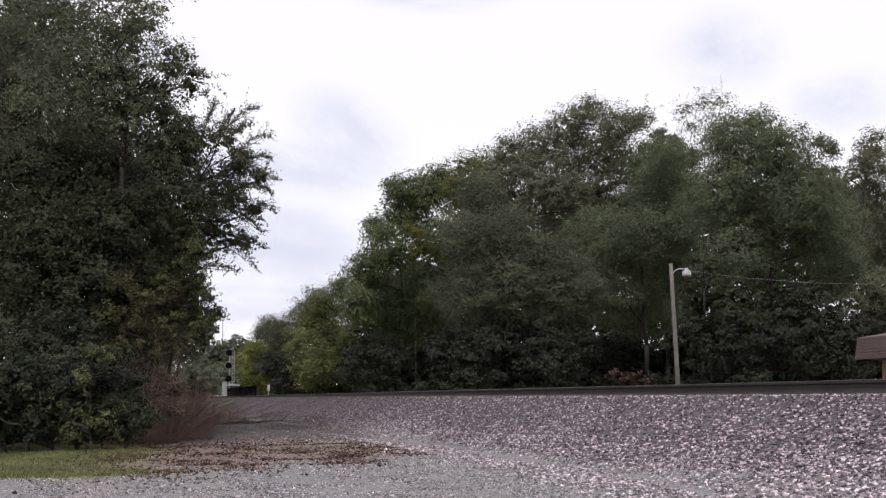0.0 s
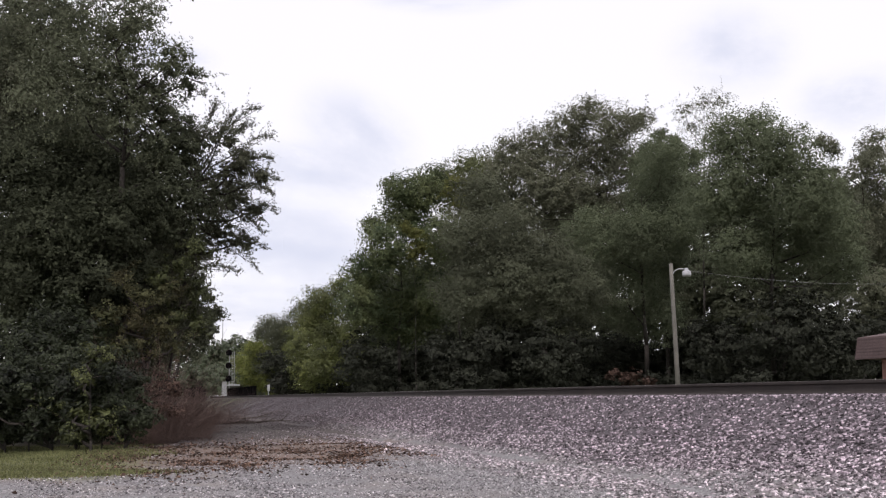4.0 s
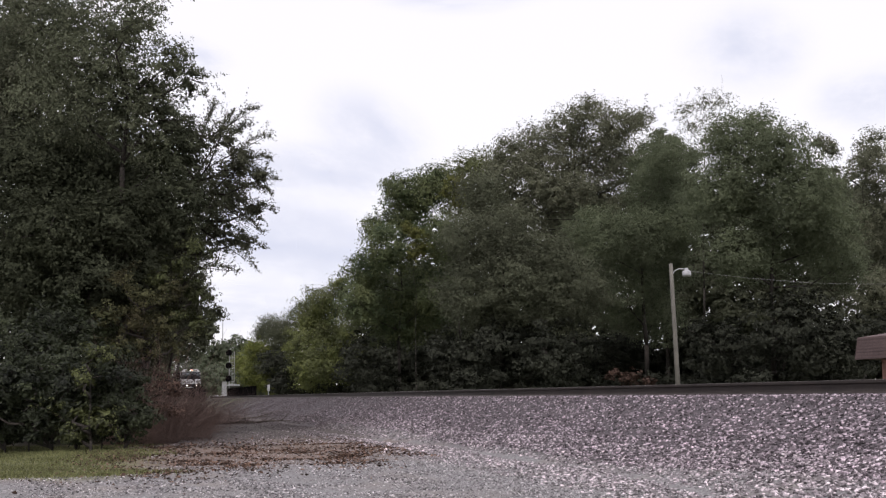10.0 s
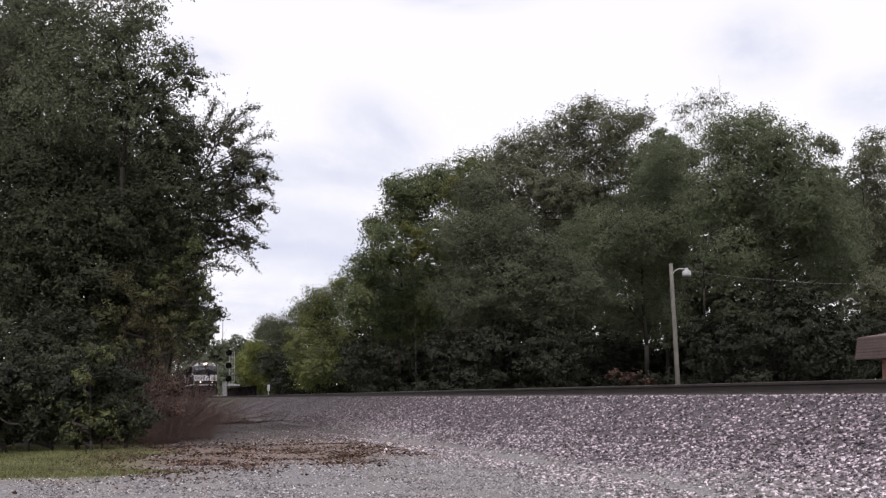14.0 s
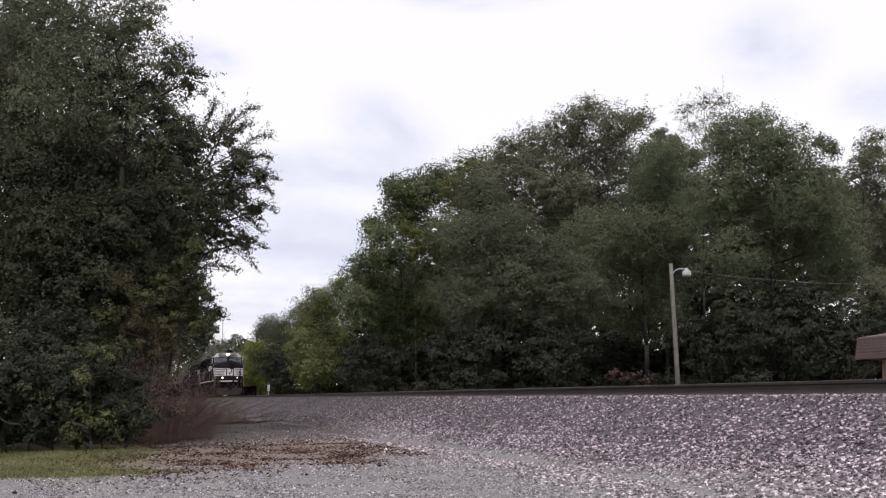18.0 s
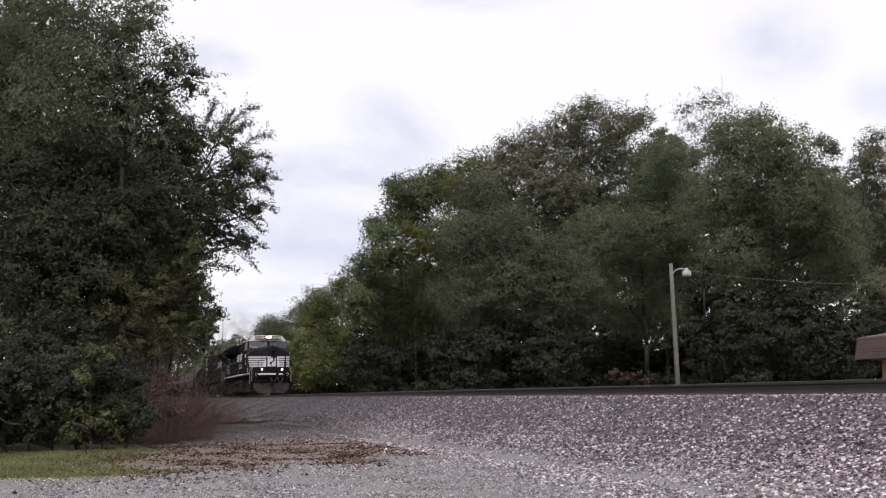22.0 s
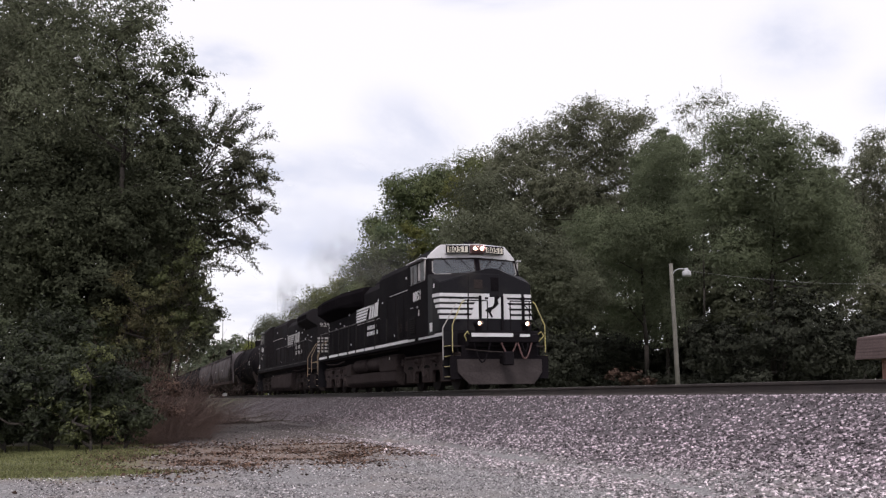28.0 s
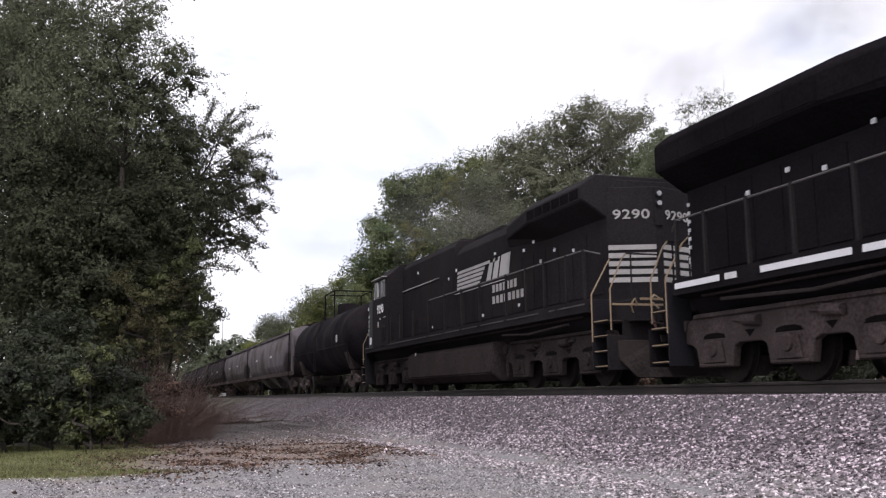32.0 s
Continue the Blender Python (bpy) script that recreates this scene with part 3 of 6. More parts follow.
WOOD = [
    ("far", 13.6, 257.5, [(-1.0, -5.9, 11.5, 4.29), (3.3, -1.8, 13.1, 3.57), (-3.9, -2.1, 9.3, 4.29), (6.2, -1.4, 11.4, 3.72), (-6.0, 3.5, 8.0, 4.29)]),
    ("bush", 7.9, 148.0, [(-0.6, -4.6, 7.7, 1.6), (0.8, -5.3, 7.4, 1.8), (-1.2, 3.0, 6.0, 1.76), (1.6, -3.1, 5.6, 1.8), (2.0, -3.0, 7.0, 1.5), (-0.3, -2.7, 4.0, 2.05), (1.2, -3.4, 3.4, 1.9)]),
    ("dark", 11.0, 141.7, [(-1.1, 4.1, 11.0, 2.08), (-0.1, -1.5, 9.7, 2.8), (-2.5, 3.1, 10.0, 1.44), (1.5, -1.8, 8.7, 2.4), (-0.5, 1.0, 6.0, 3.2), (1.9, -5.8, 11.9, 2.0)]),
    ("yellow", 10.8, 107.8, [(-0.2, -0.4, 11.5, 1.98), (-1.1, 2.0, 9.9, 2.35), (-2.0, 0.1, 6.6, 2.78), (1.1, 0.6, 7.9, 2.78), (1.4, -0.8, 13.1, 1.24), (-1.7, -3.3, 4.0, 2.78), (2.2, 0.9, 4.8, 2.78)]),
    ("maple", 12.3, 83.0, [(-2.8, -0.1, 11.6, 1.94), (-3.5, -1.2, 8.6, 2.33), (-1.8, -4.2, 13.1, 2.43), (0.9, -0.3, 16.7, 2.33), (-0.7, -2.6, 18.5, 1.46), (1.5, -1.7, 18.3, 2.04), (2.8, -1.4, 19.7, 1.36), (-1.9, -0.2, 15.4, 1.36), (0.2, 1.6, 7.9, 3.4), (-3.3, -0.1, 4.8, 2.67), (2.8, -0.3, 9.8, 3.4), (3.0, -3.3, 14.3, 2.43)]),
    ("light", 21.4, 93.8, [(-1.0, 0.2, 22.6, 1.79), (1.1, -1.0, 23.6, 2.02), (-4.1, -4.6, 20.6, 1.57), (-1.0, -5.1, 19.5, 2.24), (1.2, -5.7, 22.6, 1.68)]),
    ("dark", 14.5, 64.2, [(-1.1, 0.6, 15.0, 1.87), (-2.8, -1.0, 11.6, 2.02), (-0.2, -0.9, 11.7, 2.57), (0.1, -2.1, 8.5, 3.11), (-2.3, -0.2, 7.8, 2.57), (2.2, -2.6, 9.6, 2.72), (4.0, -3.0, 7.7, 3.11), (-1.0, 0.2, 4.8, 2.72), (2.4, -0.9, 4.7, 3.11), (-2.7, 2.4, 4.5, 1.94)]),
    ("airy", 27.1, 79.3, [(-5.7, -0.2, 22.1, 1.67), (-6.2, 1.6, 21.7, 1.08), (-3.0, -0.1, 23.0, 1.97), (-0.0, -0.4, 24.4, 2.21), (0.9, -2.9, 25.4, 1.67), (1.8, -6.2, 23.5, 1.97), (5.8, -3.2, 25.0, 1.28), (2.7, -1.1, 22.1, 2.7), (-1.1, -0.1, 20.8, 2.7), (3.7, -3.7, 20.3, 2.46), (0.7, -1.4, 18.0, 2.46)]),
    ("deep", 27.9, 68.4, [(0.2, -4.4, 18.6, 1.74), (1.4, -1.0, 17.0, 2.39), (1.8, -2.1, 13.7, 2.61), (-1.4, -2.5, 12.6, 2.61), (-4.8, -2.7, 12.4, 2.61), (-1.1, 1.1, 9.1, 3.48), (1.9, 1.2, 6.9, 2.61)]),
    ("bare", 42.8, 83.8, [(-4.1, -5.6, 27.0, 1.2), (0.2, -2.3, 29.1, 1.41), (0.5, -5.0, 28.4, 1.2), (-2.9, -5.3, 25.8, 1.2), (-0.8, -5.0, 25.5, 1.63)]),
    ("leafy", 31.1, 56.8, [(-2.6, -0.5, 18.0, 2.08), (-0.4, -0.8, 18.7, 1.58), (-1.1, -4.2, 16.2, 2.08), (-1.5, -1.1, 15.2, 3.02), (0.1, -4.2, 13.5, 2.83), (-3.4, 0.1, 14.2, 2.45), (2.6, -3.3, 11.5, 2.45), (0.9, 0.1, 11.0, 3.4), (5.6, -0.8, 9.5, 1.89), (-2.7, -0.5, 10.0, 2.26), (-3.1, 2.8, 5.0, 2.26), (-0.3, -1.6, 5.8, 3.4), (2.6, -3.4, 4.6, 2.26)]),
    ("airy", 49.7, 69.9, [(0.8, -2.8, 21.5, 1.63), (-2.6, -4.9, 19.3, 1.25), (0.0, -4.5, 18.1, 2.16), (-0.1, -2.8, 15.6, 2.16), (2.4, -2.0, 13.4, 2.88), (-2.5, -3.2, 13.2, 1.73), (-1.2, -3.7, 8.8, 2.88), (-1.9, -0.3, 21.7, 0.86), (-5.0, -2.8, 21.6, 0.67)]),
]
STYLE = {  # leaf size, leaves per square metre, material, label, trunk radius, raggedness
    "far": (0.5, 22, "leaf_far", "hazy grey-green trees far along the line", 0.3, 0.3),
    "bush": (0.26, 100, "leaf_bush", "bright yellow-green bushy tree beside the distant signal", 0.12, 0.3),
    "yellow": (0.2, 130, "leaf_yellow", "tall yellow-green tree at the edge of the wood", 0.2, 0.35),
    "maple": (0.2, 135, "leaf_maple", "dense mid-green broadleaf tree at the edge of the wood", 0.25, 0.3),
    "light": (0.22, 80, "leaf_light", "pale green tree rising behind darker trees", 0.25, 0.4),
    "deep": (0.15, 190, "leaf_green", "slender green tree between taller crowns", 0.3, 0.25),
    "leafy": (0.165, 165, "leaf_green", "large green leafy tree across the track", 0.3, 0.25),
    "dark": (0.16, 175, "leaf_dark", "large dark green leafy tree across the track", 0.3, 0.25),
    "airy": (0.18, 130, "leaf_airy", "tall feathery grey-green tree with gaps of sky", 0.28, 0.28),
    "bare": (0.12, 42, "leaf_airy", "thin-crowned tall tree with sparse leaves", 0.2, 0.5),
}
for i, (kind, x, y, lobes) in enumerate(WOOD):
    size, dense, mat, label, r0, ragged = STYLE[kind]
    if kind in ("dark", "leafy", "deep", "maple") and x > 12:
        # low boughs become shrubs whose dark leaf colour carries the crowns' shade
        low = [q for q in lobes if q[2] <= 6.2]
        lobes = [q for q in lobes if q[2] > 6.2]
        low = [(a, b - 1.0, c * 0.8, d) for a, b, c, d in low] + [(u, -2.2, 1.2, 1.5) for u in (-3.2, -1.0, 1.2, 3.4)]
        tree("shrub", x, y, low, 0.26, 60, M["leaf_under"], "tangled shrub under the trees, crown shade put into its leaf colour", 440 + i, 0.06, 0.35, 0.6, name="shrub", sway=0, group="shrubs across the track")
    tree(kind, x, y, lobes, size, dense, M[mat], label, 100 + i, r0 * 0.7, ragged, 0.85, group="trees across the track", sprays=5)

# one more crown that closes the gap behind the feathery tree
tree("dark", 24.0, 78.6, [(-2.2, 0.8, 17.6, 2.11), (-0.1, -0.6, 17.9, 2.11), (-4.0, 1.2, 17.0, 1.88), (1.8, 0.4, 15.8, 2.34), (-5.4, 0.6, 15.4, 2.11), (4.3, -1.0, 16.6, 2.11), (-3.8, -2.0, 19.3, 1.7), (-5.0, -1.5, 18.4, 1.7), (-2.3, -2.6, 19.8, 1.6), (0.4, -6.4, 17.5, 1.6), (-0.9, -6.0, 16.9, 1.6), (-1.7, -4.6, 18.0, 1.6), (4.0, -3.6, 17.5, 1.5), (5.48, -3.6, 16.98, 1.5), (2.67, -3.6, 17.68, 1.4), (-3.01, -4.6, 15.31, 1.4), (-4.14, -4.6, 15.87, 1.3), (4.72, -3.6, 15.57, 1.6)], 0.22, 70, M["leaf_airy"], "grey-green tree filling the middle of the wood", 150, 0.25, 0.4, 0.7, group="trees across the track", sprays=5)

tree("leafy", 31.0, 70.0, [(-0.6, 0.0, 20.6, 1.3), (0.9, 0.2, 20.8, 1.3), (2.2, 0.0, 20.0, 1.2), (-0.6, 0.3, 18.4, 1.8), (1.2, 0.0, 18.0, 1.9), (2.3, 0.2, 17.4, 1.5), (0.4, -0.4, 15.6, 2.2), (2.0, 0.2, 14.8, 1.8), (-1.2, 0.0, 13.6, 2.2), (-1.6, 0.4, 16.4, 1.7), (0.0, 0.0, 11.0, 2.5), (3.3, 0.2, 20.3, 1.1), (3.7, 0.3, 18.2, 1.4), (3.3, 0.2, 15.9, 1.5), (-1.9, 0.2, 19.6, 0.9), (0.2, 0.0, 21.9, 0.7), (1.7, 0.1, 21.6, 0.7)], 0.165, 150, M["leaf_green"], "green tree between two taller crowns", 151, 0.2, 0.3, 0.75, group="trees across the track", sprays=6)

# yellowing saplings in front of the maple
for k, (x, lobes) in enumerate(((15.2, [(0.04, -0.3, 18.4, 0.75), (0.72, 0.0, 17.48, 0.7), (-0.51, 0.3, 17.61, 0.6), (0.26, -0.3, 16.6, 0.6)]), (11.9, [(-0.01, -0.3, 13.87, 0.75), (-0.81, 0.0, 14.4, 0.5), (0.6, 0.3, 12.92, 0.7), (-0.26, -0.3, 12.24, 0.6)]))):
    tree("yellow", x, 76.0, lobes, 0.16, 130, M["leaf_turning"], "slender tree with turning yellow-green leaves", 155 + k, 0.04, 0.5, 0.6, group="trees across the track", sprays=6)

# darker trees deeper in the wood
rng = np.random.default_rng(21)
for k in range(20):
    s = k / 19
    x, y = 17 + 48 * s, 112 - 42 * s
    h = 14 + 8 * min(1, s * 2.4) + rng.uniform(-1, 1)
    lobes = [(rng.normal(0, 2.2), rng.normal(0, 1.5), h * q, rng.uniform(2.2, 3.4)) for q in (0.08, 0.2, 0.3, 0.4, 0.5, 0.6, 0.7, 0.8, 0.88)]
    tree("dark", x, y, lobes, 0.42, 28, M["leaf_dark"], "dark tree standing deep in the wood", 300 + k, 0.25, 0.3, 0.8, group="trees across the track", sway=0)
# undergrowth along the wood's edge, its leaf colour darkened for crown shade
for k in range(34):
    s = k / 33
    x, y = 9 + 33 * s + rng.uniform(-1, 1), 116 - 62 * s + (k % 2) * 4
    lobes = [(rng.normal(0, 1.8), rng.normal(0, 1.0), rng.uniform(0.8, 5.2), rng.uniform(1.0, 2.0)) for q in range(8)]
    tree("shrub", x, y, lobes, 0.26, 52, M["leaf_under"], "tangled shrub under the trees, crown shade put into its leaf colour", 400 + k, 0.06, 0.4, 0.5, name="shrub", sway=0, group="shrubs across the track")
for k, (x, y) in enumerate(((22.2, 61.0), (23.2, 60.0))):
    lobes = [(rng.normal(0, 0.5), rng.normal(0, 0.4), rng.uniform(1.2, 2.2), rng.uniform(0.4, 0.7)) for q in range(4)]
    tree("shrub", x, y, lobes, 0.16, 60, M["leaf_brown"], "brown withered shrub at the edge of the wood", 460 + k, 0.04, 0.4, 0.4, name="shrub", sway=0, group="shrubs across the track")

# ---- trees and brush on the near side ----
TALL = [(-2.37, 1.27, 10.9, 1.57), (-0.6, 0.44, 11.11, 1.29), (0.12, -1.69, 10.27, 0.7), (0.93, -1.41, 9.36, 0.71), (1.51, -1.31, 8.99, 0.54), (-1.36, 0.11, 8.72, 1.72), (0.5, -0.56, 8.07, 1.22), (1.3, -0.83, 7.29, 0.69), (-2.13, 0.61, 6.51, 1.86), (-0.46, 1.26, 6.58, 1.72), (1.12, -0.77, 5.95, 1.14), (-2.54, 0.4, 4.23, 1.86), (0.0, -1.3, 5.2, 1.0), (-0.6, -1.1, 3.6, 1.1), (0.5, -1.0, 3.9, 0.8), (-1.6, -1.2, 5.0, 1.0)]
LEANING = [(0.12, 0.08, 8.34, 0.56), (0.81, -2.02, 7.93, 0.52), (1.22, -1.77, 7.08, 0.56), (1.52, 0.89, 6.84, 0.52), (0.99, -0.57, 5.56, 0.62), (0.03, -0.11, 5.27, 0.85), (-0.05, -1.99, 3.65, 0.69), (-1.24, -0.13, 4.6, 1.31), (-3.34, 1.26, 4.24, 1.85), (-0.51, -1.71, 3.08, 0.77), (0.41, 0.34, 3.33, 0.37), (-1.94, 1.19, 3.13, 1.39), (1.0, -0.6, 6.9, 0.6), (0.6, -0.8, 6.2, 0.8), (1.95, -1.7, 6.9, 0.3), (1.9, -0.6, 6.2, 0.32), (1.6, -0.5, 5.3, 0.36), (1.5, -1.2, 7.6, 0.35), (0.12, 0.23, 7.89, 0.60), (0.37, 0.25, 7.24, 0.60), (-0.06, 0.19, 8.54, 0.50), (0.24, 0.39, 6.60, 0.60)]
BEHIND = [(-2.21, -0.46, 9.99, 2.3), (-0.11, -0.48, 8.27, 2.22), (-2.11, 0.75, 5.63, 2.48), (0.65, 0.29, 6.02, 1.95), (0.92, -0.81, 8.26, 1.6), (-0.77, -0.2, 11.7, 1.68), (1.67, -2.8, 4.4, 1.33), (-1.26, -0.18, 2.85, 2.13), (0.92, 0.63, 3.27, 1.42), (2.02, -1.12, 6.04, 1.24), (-2.73, 0.19, 12.79, 2.13)]
ALONG = [
    (-8.5, 36.4, [(-0.27, -1.51, 2.98, 0.84), (0.44, 1.06, 4.03, 0.8), (0.77, -1.4, 3.31, 0.5), (-0.9, -0.9, 2.7, 0.9), (-1.54, -0.12, 2.76, 1.2), (0.21, -1.2, 4.6, 0.9), (1.12, -0.3, 3.9, 0.36)]),
    (-7.2, 54.1, [(0.0, -1.2, 3.9, 0.83), (0.8, 1.1, 4.2, 0.59), (-0.7, 0.4, 3.7, 0.89), (-1.0, 1.2, 4.2, 1.19), (1.3, 0.2, 4.5, 0.42)]),
    (-5.6, 83.4, [(0.6, -2.0, 4.5, 0.55), (-0.1, 0.2, 4.4, 0.73), (1.3, -1.5, 5.1, 0.46), (-1.5, 1.0, 4.8, 1.1), (-0.8, 0.5, 5.4, 1.2)]),
]
THICKET = [(-0.62, -0.89, 1.81, 1.29), (0.46, -1.2, 1.67, 0.9), (-1.28, 1.7, 0.81, 0.97), (-0.22, 1.06, 0.67, 0.71), (0.79, -0.92, 0.55, 0.54), (-1.0, 1.64, 0.2, 0.45), (1.24, -0.45, 1.18, 0.58), (0.01, 0.17, 2.37, 1.03), (-0.36, -0.9, 1.19, 0.9), (0.43, 1.14, 0.3, 0.4), (-1.2, -1.2, 0.5, 0.6), (-0.3, -1.6, 0.4, 0.5)]
BRUSH = [(0.29, -0.69, 1.41, 0.45), (-0.27, -1.01, 1.19, 0.59), (0.55, -1.33, 1.18, 0.24), (-0.6, -1.1, 0.63, 0.54), (0.03, -0.63, 0.47, 0.45), (-0.77, 0.28, 1.65, 0.59), (0.41, -1.61, 0.69, 0.36)]
near = M["leaf_near"]
yard_trees = "trees beside the yard"
tree("near", -10.5, 26.8, [q for q in TALL if q[2] < 7.9], 0.10, 480, near, "dense dark leafy tree at the edge of the lawn", 501, 0.2, 0.4, 0.45, group=yard_trees, sway=0.25, sprays=26, core=0.13)
tree("near", -10.3, 26.4, [q for q in TALL if q[2] > 7.9] + [(-0.32, -0.4, 9.6, 0.75), (0.2, -0.6, 8.98, 0.7), (-0.42, -0.6, 8.5, 0.8), (0.62, -0.6, 8.6, 0.6), (-0.4, -0.4, 10.4, 0.6), (-1.0, -0.4, 9.1, 0.8), (1.0, -0.4, 7.9, 0.6)], 0.075, 330, M["leaf_olive"], "tall tree with a loose feathery top at the lawn", 500, 0.16, 0.36, 0.38, group=yard_trees, sway=0.25, sprays=30, core=0.05)
BOUGHS = [
    ((2.38, -1.0, 8.5), (3.24, -1.0, 9.12)), ((2.39, -0.7, 8.2), (3.05, -0.8, 8.67)), ((2.6, -1.2, 7.7), (3.62, -1.1, 8.35)), ((2.8, -0.9, 7.2), (3.86, -1.0, 7.05)),
    ((2.6, -1.1, 6.9), (3.68, -1.2, 6.63)), ((2.7, -0.8, 6.5), (3.81, -1.0, 6.14)), ((2.5, -1.2, 6.1), (3.45, -1.0, 5.55)), ((2.4, -0.8, 5.5), (3.54, -1.0, 5.1)),
    ((2.3, -1.1, 5.2), (3.31, -1.0, 4.55)), ((2.1, -1.0, 8.0), (2.61, -0.9, 9.0)), ((1.8, -1.0, 8.4), (2.06, -1.1, 9.12)), ((1.7, -1.0, 4.5), (2.77, -1.0, 4.42)),
    ((1.5, -1.0, 4.1), (2.4, -1.0, 3.2)), ((2.7, -1.3, 7.4), (3.6, -1.4, 7.6)), ((2.0, -1.1, 7.0), (3.3, -1.3, 7.3)), ((2.1, -1.2, 6.3), (3.1, -1.4, 5.9)),
]
tree("near", -10.1, 28.6, [(a + 1.5 - (0.15 if d < 0.7 else 0), b - 0.2, c, d) for a, b, c, d in LEANING], 0.07, 400, M["leaf_lean"], "dark leafy tree leaning out towards the track", 502, 0.14, 0.4, 0.34, group=yard_trees, sway=0.3, sprays=50, core=0.02, boughs=BOUGHS)
tree("near", -11.0, 33.4, [q for q in BEHIND if q[0] < -1.5 or q[2] < 11 and (q[0] < 0.3 or q[2] < 7)] + [(-3.4, -1.0, 11.4, 1.8), (-3.6, -1.2, 9.2, 1.8)], 0.17, 160, M["leaf_lean"], "dark tree behind the others at the lawn", 503, 0.2, 0.35, 0.5, group=yard_trees, sway=0)
for k, (x, y, lobes) in enumerate(ALONG):
    lobes = [(a + 1.3, b, c, d) for a, b, c, d in lobes]
    tree("near", x - 1.3, y, lobes, 0.13 + 0.03 * k, 190 - 40 * k, M["leaf_olive"], "dark low tree close beside the line", 510 + k, 0.1, 0.4, 0.4, group=yard_trees, sway=0, sprays=14)
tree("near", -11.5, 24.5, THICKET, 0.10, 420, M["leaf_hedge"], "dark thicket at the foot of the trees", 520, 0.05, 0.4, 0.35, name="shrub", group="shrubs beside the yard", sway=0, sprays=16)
tree("near", -10.75, 19.45, [(-0.1, 0.1, 1.35, 0.4), (-0.2, 0.3, 0.75, 0.35), (0.05, 0.1, 1.8, 0.3), (0.2, -0.1, 0.6, 0.3), (-0.35, 0.0, 0.35, 0.25)], 0.06, 130, M["leaf_bright"], "yellow-green bush in front of the thicket", 521, 0.03, 0.4, 0.35, name="shrub", group="shrubs beside the yard", sway=0, sprays=18, core=0.0)
tree("near", -9.7, 24.3, BRUSH, 0.045, 260, M["leaf_brown"], "withered brown brush beside the track bed", 522, 0.03, 0.5, 0.5, name="shrub", group="shrubs beside the yard", sway=0, sprays=26, core=0.0)
# the bramble shares the shade-darkened leaf colour
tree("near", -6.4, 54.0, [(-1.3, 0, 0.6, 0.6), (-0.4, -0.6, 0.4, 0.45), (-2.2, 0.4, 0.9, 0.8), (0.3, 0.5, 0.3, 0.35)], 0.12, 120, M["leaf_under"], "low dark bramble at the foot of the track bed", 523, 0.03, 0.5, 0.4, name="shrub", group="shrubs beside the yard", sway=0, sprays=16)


def twig_mass(name, x, y, wide, deep, high, count, label, seed):
    """A tangle of bare stems, thin and bent."""
    rng = np.random.default_rng(seed)
    v, f = [], []
    for k in range(count):
        a = np.array((np.clip(rng.normal(0, wide), -1.5 * wide, 1.5 * wide), np.clip(rng.normal(0, deep), -1.5 * deep, 1.5 * deep), 0.0))
        lean = rng.normal(0, 1.3, 3) * np.array((1, 1, 0.5)) + np.array((0, 0, 0.8))
        long = high * rng.uniform(0.4, 1.1)
        b = a + lean / np.linalg.norm(lean) * long * 0.5
        c = b + (lean + rng.normal(0, 0.5, 3)) * long * 0.4
        w = rng.uniform(0.0012, 0.0035)
        for p, q in ((a, b), (b, c)):
            n = len(v)
            for e, r in ((p, w), (q, w * 0.6)):
                v += [e + (r, 0, 0), e + (-r * 0.5, r * 0.87, 0), e + (-r * 0.5, -r * 0.87, 0)]
            f += [(n, n + 1, n + 4, n + 3), (n + 1, n + 2, n + 5, n + 4), (n + 2, n, n + 3, n + 5)]
    ob = raw_mesh(name, np.array(v), np.array(f), M["twig"])
    ob.location = (x, y, GROUND)
    return tagged(ob, label, "brush", kind="stuff")


twig_mass("dry_brush", -9.85, 24.4, 0.5, 1.2, 1.5, 8000, "tangle of fine bare brown stems beside the trees", 61)
twig_mass("dry_brush", -9.1, 26.6, 0.55, 1.6, 0.95, 6000, "low pale-brown tangle of stems spreading over bare earth", 63)
twig_mass("dry_brush", -8.7, 31.5, 0.5, 2.4, 0.9, 4500, "low tangle of bare brown stems along the track bed", 62)
twig_mass("dry_brush", -7.4, 39.0, 0.7, 2.6, 0.9, 3000, "dry grey stems heaped at the foot of the track bed", 64)
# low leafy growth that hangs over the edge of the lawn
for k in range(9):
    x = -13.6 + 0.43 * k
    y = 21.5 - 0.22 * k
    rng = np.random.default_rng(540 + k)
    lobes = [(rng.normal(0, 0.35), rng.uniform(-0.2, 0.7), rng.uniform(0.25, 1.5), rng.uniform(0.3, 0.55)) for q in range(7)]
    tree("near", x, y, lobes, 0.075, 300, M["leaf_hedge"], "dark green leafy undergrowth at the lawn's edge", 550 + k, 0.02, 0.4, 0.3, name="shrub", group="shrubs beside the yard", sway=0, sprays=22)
# paler yellow-green lower boughs of the near trees
tree("near", -9.4, 25.2, [(0.75, 0.0, 4.64, 0.4), (0.5, -0.1, 4.1, 0.42), (0.82, 0.0, 3.5, 0.42), (0.1, -0.2, 3.8, 0.42), (0.8, 0.0, 2.8, 0.4), (0.3, -0.2, 3.0, 0.4)], 0.075, 260, M["leaf_shrub"], "young tree with yellow-green leaves in front of darker ones", 565, 0.05, 0.45, 0.35, group=yard_trees, sway=0.3, sprays=34, core=0.02)

